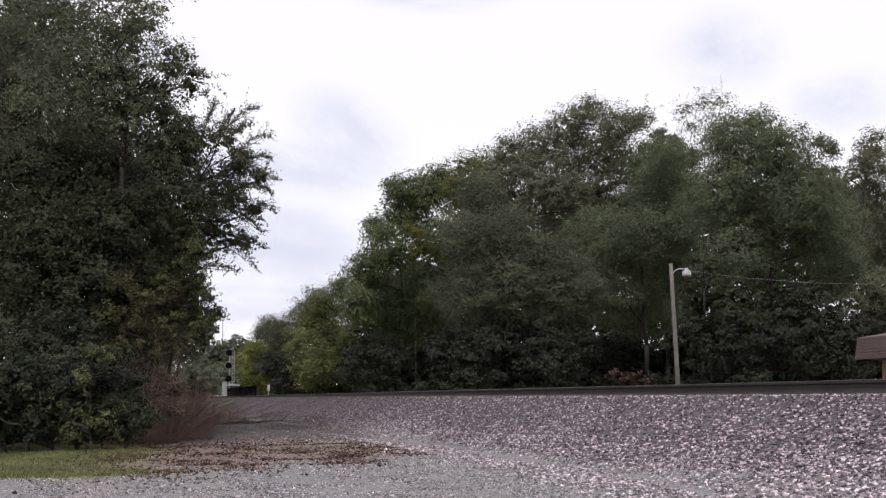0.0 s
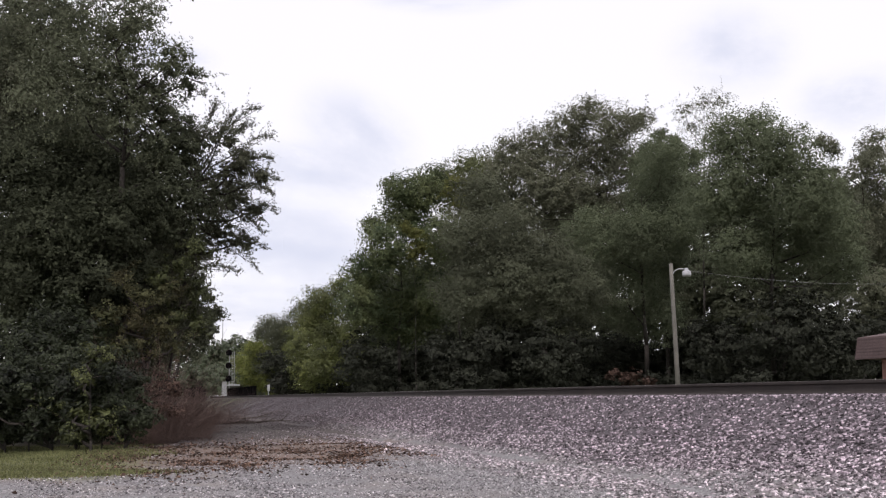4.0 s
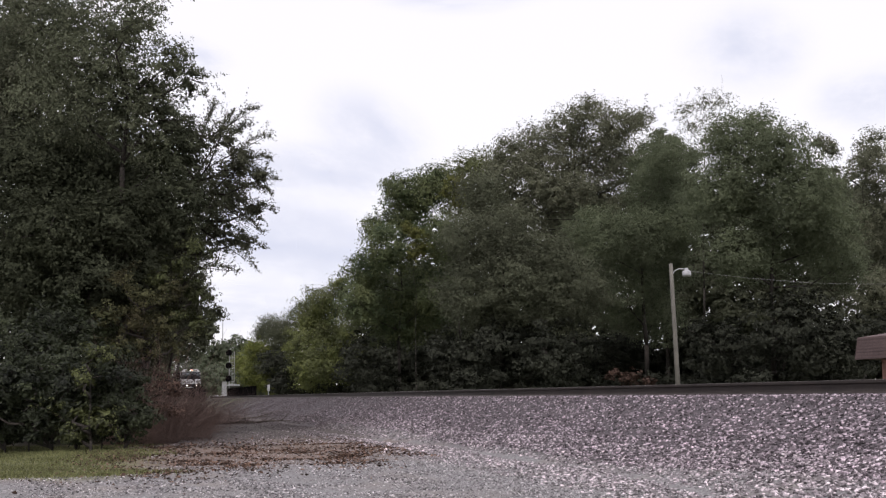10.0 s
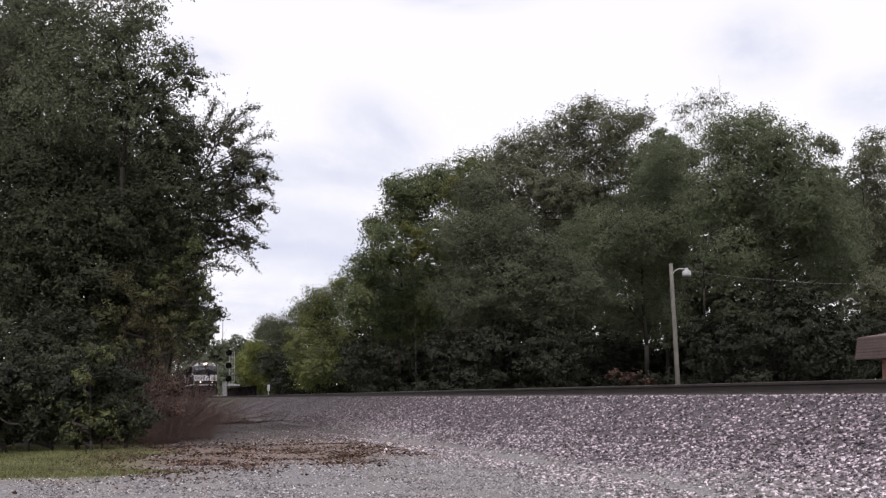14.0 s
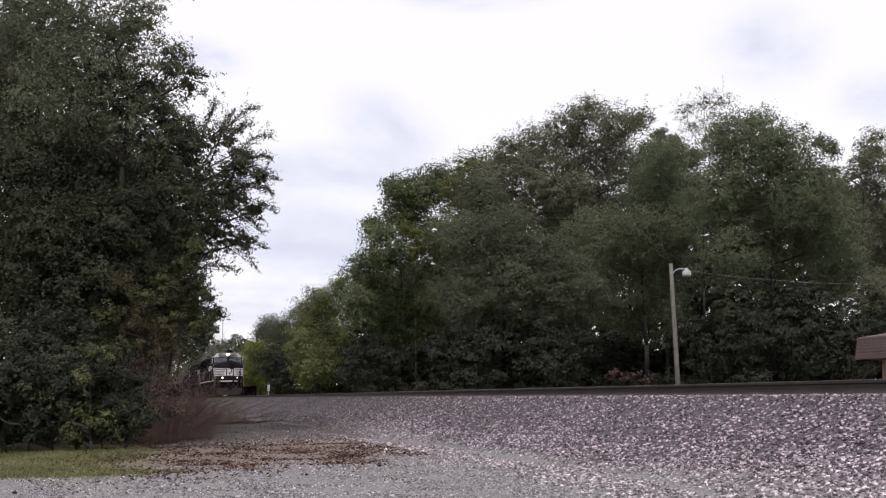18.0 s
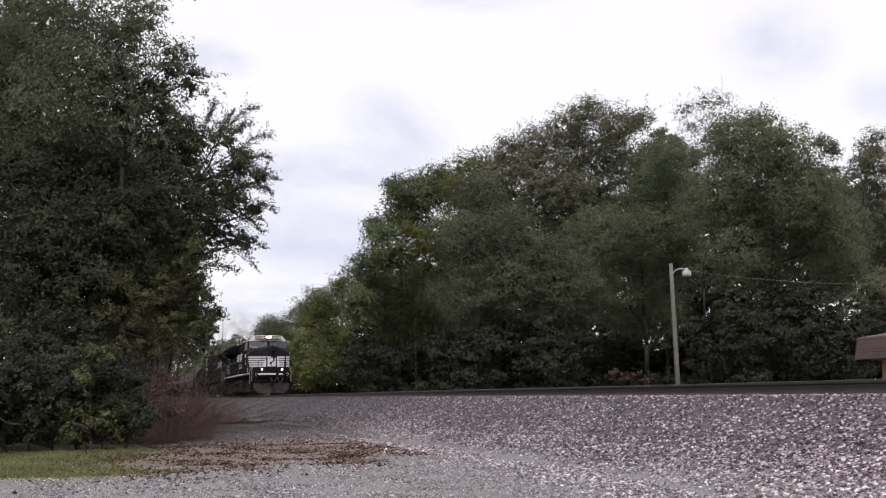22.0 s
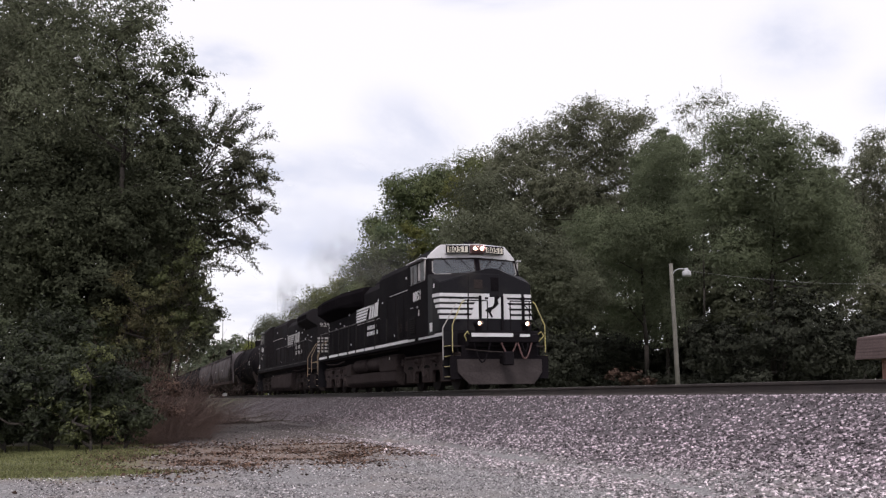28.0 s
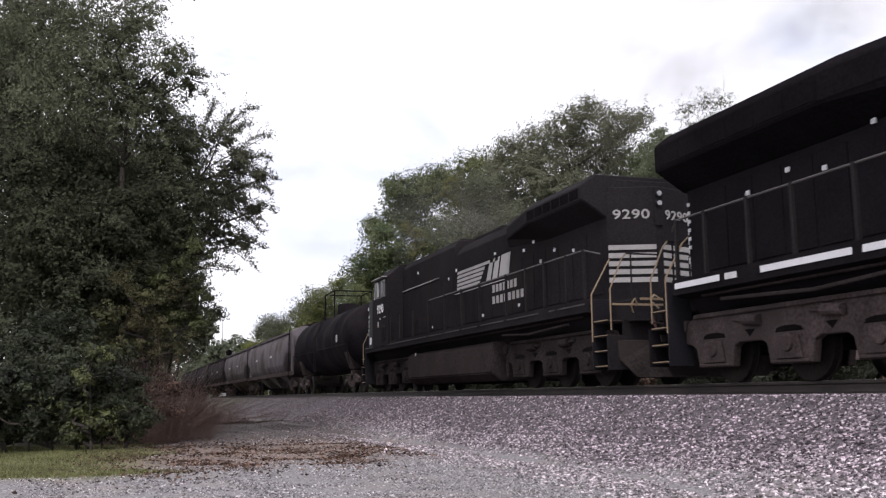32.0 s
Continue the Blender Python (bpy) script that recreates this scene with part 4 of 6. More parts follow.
# added trees, mostly hidden by nearer foliage, that block sky light on distant cars
rng = np.random.default_rng(88)
for k in range(8):
    x, y, h = -9.0 - 0.8 * (k % 2), 74.0 + 14.0 * k, rng.uniform(8, 11)
    lobes = [(rng.normal(-0.6, 0.9), rng.normal(0, 2.0), h * q, rng.uniform(1.5, 2.3)) for q in (0.15, 0.3, 0.42, 0.55, 0.68, 0.8, 0.9)]
    tree("far", x, y, lobes, 0.3, 34, M["leaf_dark"], "added, mostly hidden tree that keeps sky light off the distant cars", 640 + k, 0.16, 0.3, 0.7, group=yard_trees, sway=0)

tree("near", -9.7, 24.5, [(-0.65, 0.1, 3.71, 0.42), (-0.13, 0.0, 3.31, 0.45), (0.46, 0.3, 3.55, 0.4), (-0.37, -0.1, 2.76, 0.42), (0.28, 0.1, 2.71, 0.42), (-0.6, -0.3, 2.15, 0.4), (-0.01, -0.2, 2.16, 0.4), (0.63, 0.3, 2.25, 0.32), (-0.94, -0.2, 2.94, 0.35)], 0.06, 330, M["leaf_vine"], "browning vine that hangs under the near trees", 566, 0.03, 0.45, 0.35, name="shrub", group="shrubs beside the yard", sway=0, sprays=30, core=0.0)

# hazy woods where the line runs out of sight
rng = np.random.default_rng(77)
for k, (x, y, h) in enumerate(((-14, 210, 9), (-7, 235, 10), (0, 300, 11), (8, 250, 11), (14, 235, 9), (18, 215, 10), (24, 260, 13), (-22, 230, 12), (4, 320, 13), (12, 200, 6), (17, 180, 6), (2.6, 190, 5.5), (5.2, 205, 7))):
    lobes = [(rng.normal(0, 2.5), rng.normal(0, 2), h * q, rng.uniform(2.0, 3.2)) for q in (0.12, 0.25, 0.4, 0.55, 0.7, 0.85)]
    tree("far", x, y, lobes, 0.5, 22, M["leaf_far"], "hazy grey-green trees far along the line", 600 + k, 0.2, 0.3, 0.8, group="distant trees", sway=0)
# ---- the train ----
M.update({
    "black": material("black", (0.0135, 0.0118, 0.0138), 0.6, gloss=0.004, spread=0.25, scale=0.5, grain=25, dirt=(0.0165, 0.0148, 0.0158), dirt_at=0.6, dirt_scale=0.5),
    "old_black": material("old_black", (0.022, 0.02, 0.0222), 0.7, gloss=0.004, spread=0.25, scale=0.5, grain=25, dirt=(0.025, 0.0215, 0.022), dirt_at=0.58, dirt_scale=0.6),
    "roof_black": material("roof_black", (0.011, 0.0096, 0.0112), 0.7, gloss=0.0, spread=0.25, scale=0.6, grain=20),
    "cab_front": material("cab_front", (0.017, 0.0162, 0.0195), 0.55, gloss=0.06, spread=0.15, scale=0.8, grain=30, dirt=(0.035, 0.032, 0.031), dirt_at=0.6),
    "roof_dark": material("roof_dark", (0.016, 0.0145, 0.0155), 0.8, gloss=0.04, spread=0.3, scale=0.8, grain=18, dirt=(0.026, 0.023, 0.023), dirt_at=0.55),
    "white": material("white", (0.68, 0.67, 0.7), 0.5, spread=0.05, scale=1.5, grain=30, dirt=(0.42, 0.4, 0.39), dirt_at=0.64),
    "faded_white": material("faded_white", (0.06, 0.055, 0.055), 0.8, spread=0.3, scale=1.5, grain=30, gloss=0.1),
    "old_white": material("old_white", (0.36, 0.345, 0.345), 0.6, spread=0.12, scale=1.5, grain=30, dirt=(0.2, 0.18, 0.17), dirt_at=0.58),
    "old_cream": material("old_cream", (0.26, 0.19, 0.12), 0.6, spread=0.15, scale=3, grain=30, dirt=(0.2, 0.15, 0.11), dirt_at=0.55),
    "cream": material("cream", (0.5, 0.43, 0.17), 0.55, spread=0.12, scale=3, grain=30, dirt=(0.32, 0.28, 0.2), dirt_at=0.58),
    "old_gear": material("old_gear", (0.035, 0.029, 0.0285), 0.9, gloss=0.0, spread=0.35, scale=1.5, grain=20, bump=0.004, dirt=(0.04, 0.032, 0.031), dirt_at=0.55),
    "running_gear": material("running_gear", (0.061, 0.048, 0.047), 0.9, gloss=0.0, spread=0.35, scale=1.5, grain=20, bump=0.004, dirt=(0.048, 0.039, 0.038), dirt_at=0.52),
    "tank_dust": material("tank_dust", (0.042, 0.034, 0.034), 0.8, gloss=0.0, spread=0.25, scale=0.9, grain=16, dirt=(0.04, 0.033, 0.032), dirt_at=0.56),
    "hollow_shade": material("hollow_black", (0.006, 0.005, 0.005), 0.9, spread=0.3, scale=2, grain=20, gloss=0.05),
    "wheel": material("wheel", (0.02, 0.016, 0.015), 0.85, gloss=0.2, spread=0.3, scale=2, grain=20),
    "plow_steel": material("plow_steel", (0.052, 0.043, 0.044), 0.8, gloss=0.1, spread=0.2, scale=1.0, grain=18, dirt=(0.036, 0.03, 0.03), dirt_at=0.55),
    "rail_post": material("rail_post", (0.02, 0.018, 0.019), 0.7, spread=0.2, scale=2, grain=30, gloss=0.05),
    "number_face": material("number_face", (0.68, 0.64, 0.55), 0.5, spread=0.06, scale=2, grain=30),
    "rail_grey": material("rail_grey", (0.075, 0.068, 0.068), 0.6, spread=0.2, scale=2, grain=30),
    "hose": material("hose", (0.12, 0.062, 0.062), 0.7, spread=0.2, scale=4, grain=30),
    "glass": glass_material("windshield_glass", (0.15, 0.17, 0.2), 0.04),
    "dark_glass": material("dark_glass", (0.012, 0.012, 0.014), 0.25, spread=0.2, scale=2, grain=30, gloss=0.06),
    "shade_panel": material("shade_panel", (0.45, 0.42, 0.42), 0.6, spread=0.1, scale=2, grain=30),
    "head_lamp": lamp_material("head_lamp", (1.0, 0.86, 0.74), 180.0),
    "reflector": lamp_material("reflector", (1.0, 0.55, 0.36), 0.9),
    "ditch_lamp": lamp_material("ditch_lamp", (1.0, 0.86, 0.76), 180.0),
    "lens": material("lens", (0.3, 0.3, 0.32), 0.1, spread=0.1, scale=4, grain=30),
    "hopper_grey": material("hopper_grey", (0.125, 0.112, 0.12), 0.8, gloss=0.01, spread=0.18, scale=0.5, grain=14, dirt=(0.07, 0.058, 0.057), dirt_at=0.52, dirt_scale=0.8),
    "hopper_dark": material("hopper_dark", (0.032, 0.029, 0.032), 0.8, gloss=0.01, spread=0.25, scale=0.5, grain=14, dirt=(0.035, 0.03, 0.03), dirt_at=0.5, dirt_scale=0.8),
    "tank_black": material("tank_black", (0.014, 0.0125, 0.015), 0.8, gloss=0.004, spread=0.3, scale=0.5, grain=14, dirt=(0.03, 0.026, 0.026), dirt_at=0.55, dirt_scale=0.6),
})


def text_part(words, size, mat, parent, m, name="road_number", depth=0.006, wide=1.0, label=""):
    c = bpy.data.curves.new("lettering", "FONT")
    c.body, c.size, c.align_x, c.align_y, c.extrude, c.offset = words, size, "CENTER", "CENTER", depth, 0.012 * size
    c.space_character = 1.08
    o = bpy.data.objects.new("lettering", c)
    me = bpy.data.meshes.new_from_object(o)
    bpy.data.objects.remove(o)
    me.materials.clear()
    me.materials.append(mat)
    ob = new(name, me)
    ob.parent = parent
    ob.matrix_basis = m @ Matrix.Diagonal((wide, 1, 1, 1))
    return tagged(ob, label)


def loft(bm, rings, caps=True):
    """Skins rings of equal length."""
    vs = [[bm.verts.new(p) for p in ring] for ring in rings]
    n = len(vs[0])
    for a, b in zip(vs, vs[1:]):
        for i in range(n):
            bm.faces.new((a[i], a[(i + 1) % n], b[(i + 1) % n], b[i]))
    if caps:
        bm.faces.new(vs[0][::-1])
        bm.faces.new(vs[-1])
    return bm


def slab(name, mat, parent, x0, x1, y0, y1, z0, z1, bevel=0.0, label=""):
    bm = bmesh.new()
    box(bm, x0, x1, y0, y1, z0, z1)
    if bevel:
        soften(bm, bevel)
    return part(name, sealed(bm), mat, parent, label)


ROLLING = []  # (wheelset, radius, place on its vehicle, turned round or not)


def wheelset(parent, y, r, turned=False):
    bm = bmesh.new()
    prof = [(-0.83, 0.1), (-0.825, r - 0.08), (-0.82, r), (-0.72, r + 0.004), (-0.715, r + 0.028), (-0.69, r + 0.026), (-0.685, r - 0.06), (-0.70, 0.14), (-0.68, 0.085)]
    lathe(bm, prof + [(-s, q) for s, q in prof[::-1]], 24, "x")
    ob = part("wheelset", sealed(bm), M["wheel"], parent, smooth=False)
    ob.location = (0, y, r)
    ROLLING.append((ob, r, y, turned))
    return ob


def loco_truck(loco, axles, turned, gear):
    """Three-axle truck: cast side frames with pedestals and black plates for pocket shade, journal boxes, springs,
    dampers and brake gear.
    """
    y0, y1 = axles[0] - 0.85, axles[-1] + 0.85
    for s in (-1, 1):
        bm = bmesh.new()
        a, b = sorted((s * 1.02, s * 1.16))
        line = [(y0, 0.66), (y0, 0.98), (y0 + 0.35, 1.12), (y1 - 0.35, 1.12), (y1, 0.98), (y1, 0.66)]
        for ax in axles[::-1]:
            line += [(ax + 0.66, 0.62), (ax + 0.54, 0.56), (ax + 0.47, 0.25), (ax - 0.47, 0.25), (ax - 0.54, 0.56), (ax - 0.66, 0.62)]
        prism(bm, line, a, b, "x")
        frame_part = part("side_frame", soften(bm, 0.015), gear, loco, "cast steel truck side frame brown with dust")
        bm = bmesh.new()
        prism(bm, [(y0 + 0.3, 1.06), (y1 - 0.3, 1.06), (y1 - 0.34, 1.13), (y0 + 0.34, 1.13)], *sorted((s * 1.16, s * 1.21)), "x")
        part("top_flange", soften(bm, 0.01), gear, frame_part)
        for ax in axles:
            # flat black plate over the journal paints the shade of an arched pocket
            bm = bmesh.new()
            prism(bm, [(ax - 0.32, 0.71), (ax + 0.32, 0.71), (ax + 0.28, 0.77), (ax + 0.12, 0.8), (ax - 0.12, 0.8), (ax - 0.28, 0.77)], *sorted((s * 1.159, s * 1.164)), "x")
            part("spring_pocket", sealed(bm), M["hollow_shade"], frame_part, "flat black plate for the shade in a pocket")
        for ax in axles[:-1]:
            m = ax + 0.93
            # flat black triangle paints the shade of a hole in the casting
            bm = bmesh.new()
            prism(bm, [(m - 0.13, 0.8), (m + 0.13, 0.8), (m, 0.69)], *sorted((s * 1.159, s * 1.164)), "x")
            part("casting_hole", sealed(bm), M["hollow_shade"], frame_part, "flat black triangle for the shade in a hole")
            bm = bmesh.new()
            rod(bm, (s * 1.2, m - 0.3, 0.93), (s * 1.2, m + 0.1, 0.95), 0.085, 0.085, 12)
            rod(bm, (s * 1.2, m + 0.1, 0.95), (s * 1.2, m + 0.36, 0.97), 0.03, 0.03, 8)
            part("brake_cylinder", sealed(bm), gear, loco)
        for y in (y0 - 0.06, y1 + 0.06):
            bm = bmesh.new()
            rod(bm, (s * 1.0, y, 0.96), (s * 1.2, y, 0.96), 0.13, 0.13, 14)
            part("end_damper", soften(bm, 0.015), gear, loco)
            bm = bmesh.new()
            rod(bm, (s * 1.12, y, 0.3), (s * 1.12, y, 0.85), 0.04, 0.04, 8)
            part("sand_pipe", sealed(bm), M["tank_dust"], loco)
    for ax in axles:
        for s in (-1, 1):
            bm = bmesh.new()
            x0, x1 = sorted((s * 1.16, s * 1.2))
            prism(bm, [(ax - 0.3, 0.32), (ax + 0.3, 0.32), (ax + 0.22, 0.66), (ax - 0.22, 0.66)], x0, x1, "x")
            box(bm, *sorted((s * 1.16, s * 1.19)), ax - 0.44, ax + 0.44, 0.26, 0.31)
            jb = part("journal_box", soften(bm, 0.012), gear, loco)
            bm = bmesh.new()
            rod(bm, (s * 1.18, ax, 0.55), (s * 1.235, ax, 0.55), 0.135, 0.125, 16)
            part("bearing_cap", soften(bm, 0.01), gear, jb)
        wheelset(loco, ax, 0.53, turned)


def lamp_can(parent, x, y, z, r, mat, glow):
    """A deep round can with the bulb at its bottom, so that the beam is seen from ahead only."""
    bm = bmesh.new()
    rings = [[(x + q * math.cos(k * math.tau / 18), w, z + q * math.sin(k * math.tau / 18)) for k in range(18)] for q, w in ((r + 0.012, y), (r + 0.012, y - 0.15), (r + 0.002, y - 0.15), (r + 0.002, y))]
    loft(bm, rings + rings[:1], False)
    part("lamp_rim", sealed(bm), mat, parent)
    bm = bmesh.new()
    rod(bm, (x, y - 0.01, z), (x, y - 0.002, z), r * 0.36, r * 0.36, 12)
    part("bulb", sealed(bm), glow, parent)


def stripes(loco, z0, count, high, gap, mat, ring):
    """Horizontal painted bands wrapped along a line of (x, y) corners, a few millimetres proud. The tips retreat with each band."""
    for k in range(count):
        z = z0 - k * (high + gap)
        pts = ring(k)
        bm = bmesh.new()
        for (xa, ya), (xb, yb) in zip(pts, pts[1:]):
            d = Vector((xb - xa, yb - ya, 0)).normalized()
            out = Vector((d.y, -d.x, 0)) * 0.008
            p = [Vector((xa, ya, 0)), Vector((xb, yb, 0))]
            v = []
            for q in p:
                for o in (out, -out):
                    for zz in (z - high, z):
                        v.append(bm.verts.new((q.x + o.x, q.y + o.y, zz)))
            for f in ((0, 1, 5, 4), (2, 6, 7, 3), (1, 3, 7, 5), (0, 4, 6, 2), (0, 2, 3, 1), (4, 5, 7, 6)):
                bm.faces.new([v[i] for i in f])
        part("stripe", sealed(bm), mat, loco, "white painted stripe")


def locomotive(number, label, lit, modern):
    """A wide-cab six-axle diesel. Its cab end is at y = -0.45, its hood end at y = 20.7."""
    side_white = M["white"] if modern else M["old_white"]
    handrail = M["cream"] if modern else M["old_cream"]
    L = thing("locomotive", None, label, "locomotive", "train")
    black = M["black"] if modern else M["old_black"]
    # underframe and platform
    bm = bmesh.new()
    prism(bm, [(-1.5, 1.72), (1.5, 1.72), (1.5, 1.46), (1.2, 1.4), (0.9, 1.05), (-0.9, 1.05), (-1.2, 1.4), (-1.5, 1.46)], 0.46, 19.6)
    part("underframe", sealed(bm), black, L)
    for y0, y1 in ((-0.45, 0.46), (19.6, 20.7)):
        slab("end_platform", black, L, -1.05, 1.05, y0, y1, 1.2, 1.64, 0.02)
    for a, b in ((0.47, 1.95), (2.0, 2.9), (3.34, 5.4), (5.43, 8.6), (8.75, 10.2), (10.35, 11.7), (11.9, 13.1), (13.4, 15.05), (15.25, 17.15), (17.75, 18.05), (18.2, 19.5)):
        for s in (-1, 1):
            x0, x1 = sorted((s * 1.5, s * 1.512))
            slab("sill_stripe", side_white if modern else M["faded_white"], L, x0, x1, a, b, 1.56 if modern else 1.61, 1.655 if modern else 1.64, 0, "white reflective sill stripe")
    # nose
    bm = bmesh.new()

    def ring(y, x, zc, zs, xm=0.5):
        return [(-x, y, 1.6), (-x, y, zs), (0.08, y, zc), (0.34, y, zc), (x, y, zs), (x, y, 1.6)]

    loft(bm, [ring(0.86, 1.45, 3.61, 3.15), ring(1.32, 1.53, 3.62, 3.32), ring(1.8, 1.53, 3.63, 3.5)])
    nose = part("nose", soften(bm, 0.025, 2), M["cab_front"], L, "dark grey faceted nose")
    bm = bmesh.new()
    box(bm, -0.56, 0.44, 0.835, 0.87, 1.7, 3.44)
    nose_door = part("nose_door", soften(bm, 0.015), M["cab_front"], L, "crew door in the nose")
    bm = bmesh.new()
    box(bm, -0.39, -0.11, 0.822, 0.84, 2.98, 3.26)
    part("door_window", soften(bm, 0.05, 2), M["tank_dust"], nose_door, "small grey square window")
    # cab
    bm = bmesh.new()

    def cab_ring(y, yt, xs):
        return [(-1.53, y, 1.6), (-1.53, y, 3.36), (-xs, yt, 4.04), (-1.06, yt, 4.42), (1.06, yt, 4.42), (xs, yt, 4.04), (1.53, y, 3.36), (1.53, y, 1.6)]

    loft(bm, [cab_ring(1.78, 2.02, 1.42), cab_ring(2.2, 2.2, 1.5), cab_ring(4.1, 4.1, 1.5)])
    cab = part("cab", soften(bm, 0.03, 2), black, L, "black crew cab")
    bm = bmesh.new()
    vee = [(-1.5, 1.8, 3.3), (-1.42, 2.0, 4.05), (0, 1.66, 4.05), (1.42, 2.0, 4.05), (1.5, 1.8, 3.3), (0, 1.42, 3.45)]
    loft(bm, [vee, [(x, 2.06, z) for x, y, z in vee]])
    part("windshield_frame", sealed(bm), black, cab)
    bm = bmesh.new()
    vee = [(-1.46, 1.98, 4.02), (-1.42, 1.97, 4.1), (-1.06, 1.88, 4.44), (0, 1.6, 4.46), (1.02, 1.87, 4.44), (1.36, 1.96, 4.1), (1.4, 1.97, 4.02), (0, 1.62, 4.04)]
    loft(bm, [vee, [(x, 2.3, z) for x, y, z in vee]])
    part("brow", sealed(bm), side_white, L, "white painted brow over the windshield")
    # windshield panes with light seals
    for s in (-1, 1):
        a, b = (0.08, 1.34)

        def at(u, z, off):
            rise = (z - 3.36) / (4.04 - 3.36)
            inner, outer = 1.4 + rise * 0.26, 1.79 + rise * 0.21
            return (s * u, inner + (outer - inner) * u / 1.45 - off, z)

        out = [(a, 3.99), (b - 0.06, 3.99), (b, 3.92), (b + 0.03, 3.58), (b - 0.06, 3.5), (a, 3.55)]
        bm = bmesh.new()
        loft(bm, [[at(u, z, 0.004) for u, z in out], [at(u, z, 0.016) for u, z in out]])
        pane = part("windshield", sealed(bm), M["glass"], cab, "windshield pane reflecting the sky")
        bm = bmesh.new()
        pipe(bm, [at(u, z, 0.015) for u, z in out + out[:1]], 0.012, 6)
        part("window_seal", sealed(bm), M["tank_dust"], pane)
        # pale strip paints the bright highlight along the outer and lower edge
        bm = bmesh.new()
        pipe(bm, [at(u, z, 0.03) for u, z in (out[2], out[3], out[4], (b - 0.5, 3.515))], 0.016, 6)
        part("gasket_edge", sealed(bm), M["old_white"], pane, "pale strip painting the highlight on the gasket edge")
        for u in (0.45, 0.95):
            bm = bmesh.new()
            rod(bm, at(u + 0.12, 4.05, 0.05), at(u - 0.12, 3.78, 0.03), 0.011, 0.011, 5)
            rod(bm, at(u - 0.02, 3.9, 0.03), at(u - 0.22, 3.66, 0.03), 0.008, 0.008, 5)
            part("wiper", sealed(bm), black, pane)
    slab("dashboard", black, cab, -1.3, 1.3, 1.9, 2.0, 3.3, 3.4)
    # side windows
    for s in (-1, 1):
        def flat(name, mat, y0, y1, z0, z1, t0, t1, label="", parent=cab):
            x0, x1 = sorted((s * t0, s * t1))
            return slab(name, mat, parent, x0, x1, y0, y1, z0, z1, 0.008, label)

        w = flat("side_window", M["dark_glass"], 2.1, 3.68, 3.36, 3.96, 1.5, 1.532, "dark cab side window")
        flat("window_frame", M["shade_panel"], 2.06, 2.11, 3.34, 3.98, 1.5, 1.545, "", w)
        flat("window_frame", black, 2.8, 2.86, 3.34, 3.98, 1.5, 1.55, "", w)
        flat("sliding_pane", M["shade_panel"], 2.56, 2.8, 3.4, 3.94, 1.5, 1.54, "pale sliding pane", w)
        flat("window_frame", M["rail_grey"], 2.88, 2.97, 3.38, 3.94, 1.5, 1.542, "", w)
        flat("sliding_pane", M["rail_grey"], 3.3, 3.54, 3.38, 3.9, 1.5, 1.538, "dull sliding pane", w)
        flat("window_sill", M["rail_grey"], 2.1, 3.7, 3.335, 3.36, 1.5, 1.55, "", w)
        flat("awning", side_white, 2.05, 3.78, 4.01, 4.045, 1.48, 1.66, "narrow white-edged window awning", L)
        flat("locker_door", black, 3.1, 3.75, 1.76, 2.34, 1.53, 1.545, "", L)
        for k in range(7):
            flat("louver", M["roof_dark"], 3.16, 3.7, 1.82 + k * 0.07, 1.85 + k * 0.07, 1.545, 1.565, "", L)
        flat("placard", M["white"], 1.36, 1.62, 1.74, 2.0, 1.53, 1.538, "square white placard", L)
        flat("placard", M["white"], 1.1, 1.2, 3.02, 3.14, 1.53, 1.54, "small white placard", L)
        text_part(number, 0.42, M["white"], L, pose(s * 1.534, 2.95, 2.93, 90, 0, -90 if s < 0 else 90), wide=1.0, label="white road number on the cab side")
        flat("lettering_bar", M["old_white"], 2.85, 3.0, 2.56, 2.63, 1.53, 1.536, "small white lettering", L)
        flat("lettering_bar", M["old_white"], 3.4, 3.72, 2.6, 2.63, 1.53, 1.536, "small white lettering", L)
        flat("grab_iron", M["shade_panel"], 2.7, 2.73, 2.3, 2.5, 1.53, 1.57, "", L)
    # nose bands
    def band_left(k):
        u = 0.17 * k
        return [(-1.535 + 0.12 * u, 1.31 - 0.49 * u), (-1.448, 0.853), (-0.58, 0.853)]

    def band_mid(k):
        return [(-0.55, 0.826), (0.1 if k == 0 else -0.25, 0.826)]

    def band_right(k):
        return [(0.55, 0.853), (1.13, 0.853)]

    def band_far(k):
        return [(1.22, 0.853), (1.445, 0.853)]

    def band_flank(k):
        return [(1.452, 0.868), (1.53 - 0.1 * 0.17 * k, 1.3 - 0.42 * 0.17 * k)]

    for line in (band_left, band_mid, band_right, band_far, band_flank):
        stripes(L, 2.84, 5, 0.1, 0.065, side_white, line)
    for k in range(4):  # dark gaps end in slanted tips against solid white
        z1 = 2.74 - 0.165 * k
        z0 = z1 - 0.065
        for tip, edge, y in ((-0.3 - 0.05 * k, -0.25, 0.82), (0.64 + 0.03 * k, 0.55, 0.847)):
            if k == 0 and tip < 0:
                continue
            lean = 0.05 if tip < 0 else -0.05
            bm = bmesh.new()
            prism(bm, [(tip, z1), (edge, z1), (edge, z0), (tip - lean, z0)], y - 0.004, y + 0.01)
            part("stripe_end", sealed(bm), side_white, L, "white slanted end of a stripe")
    slab("nose_panel", side_white, L, -0.15, 0.455, 0.816, 0.84, 2.1, 2.74, 0, "white emblem panel")
    # raised black block stands in for the shade of a recess in the door
    slab("door_recess", black, L, 0.15, 0.4, 0.822, 0.86, 2.92, 3.34, 0.01)
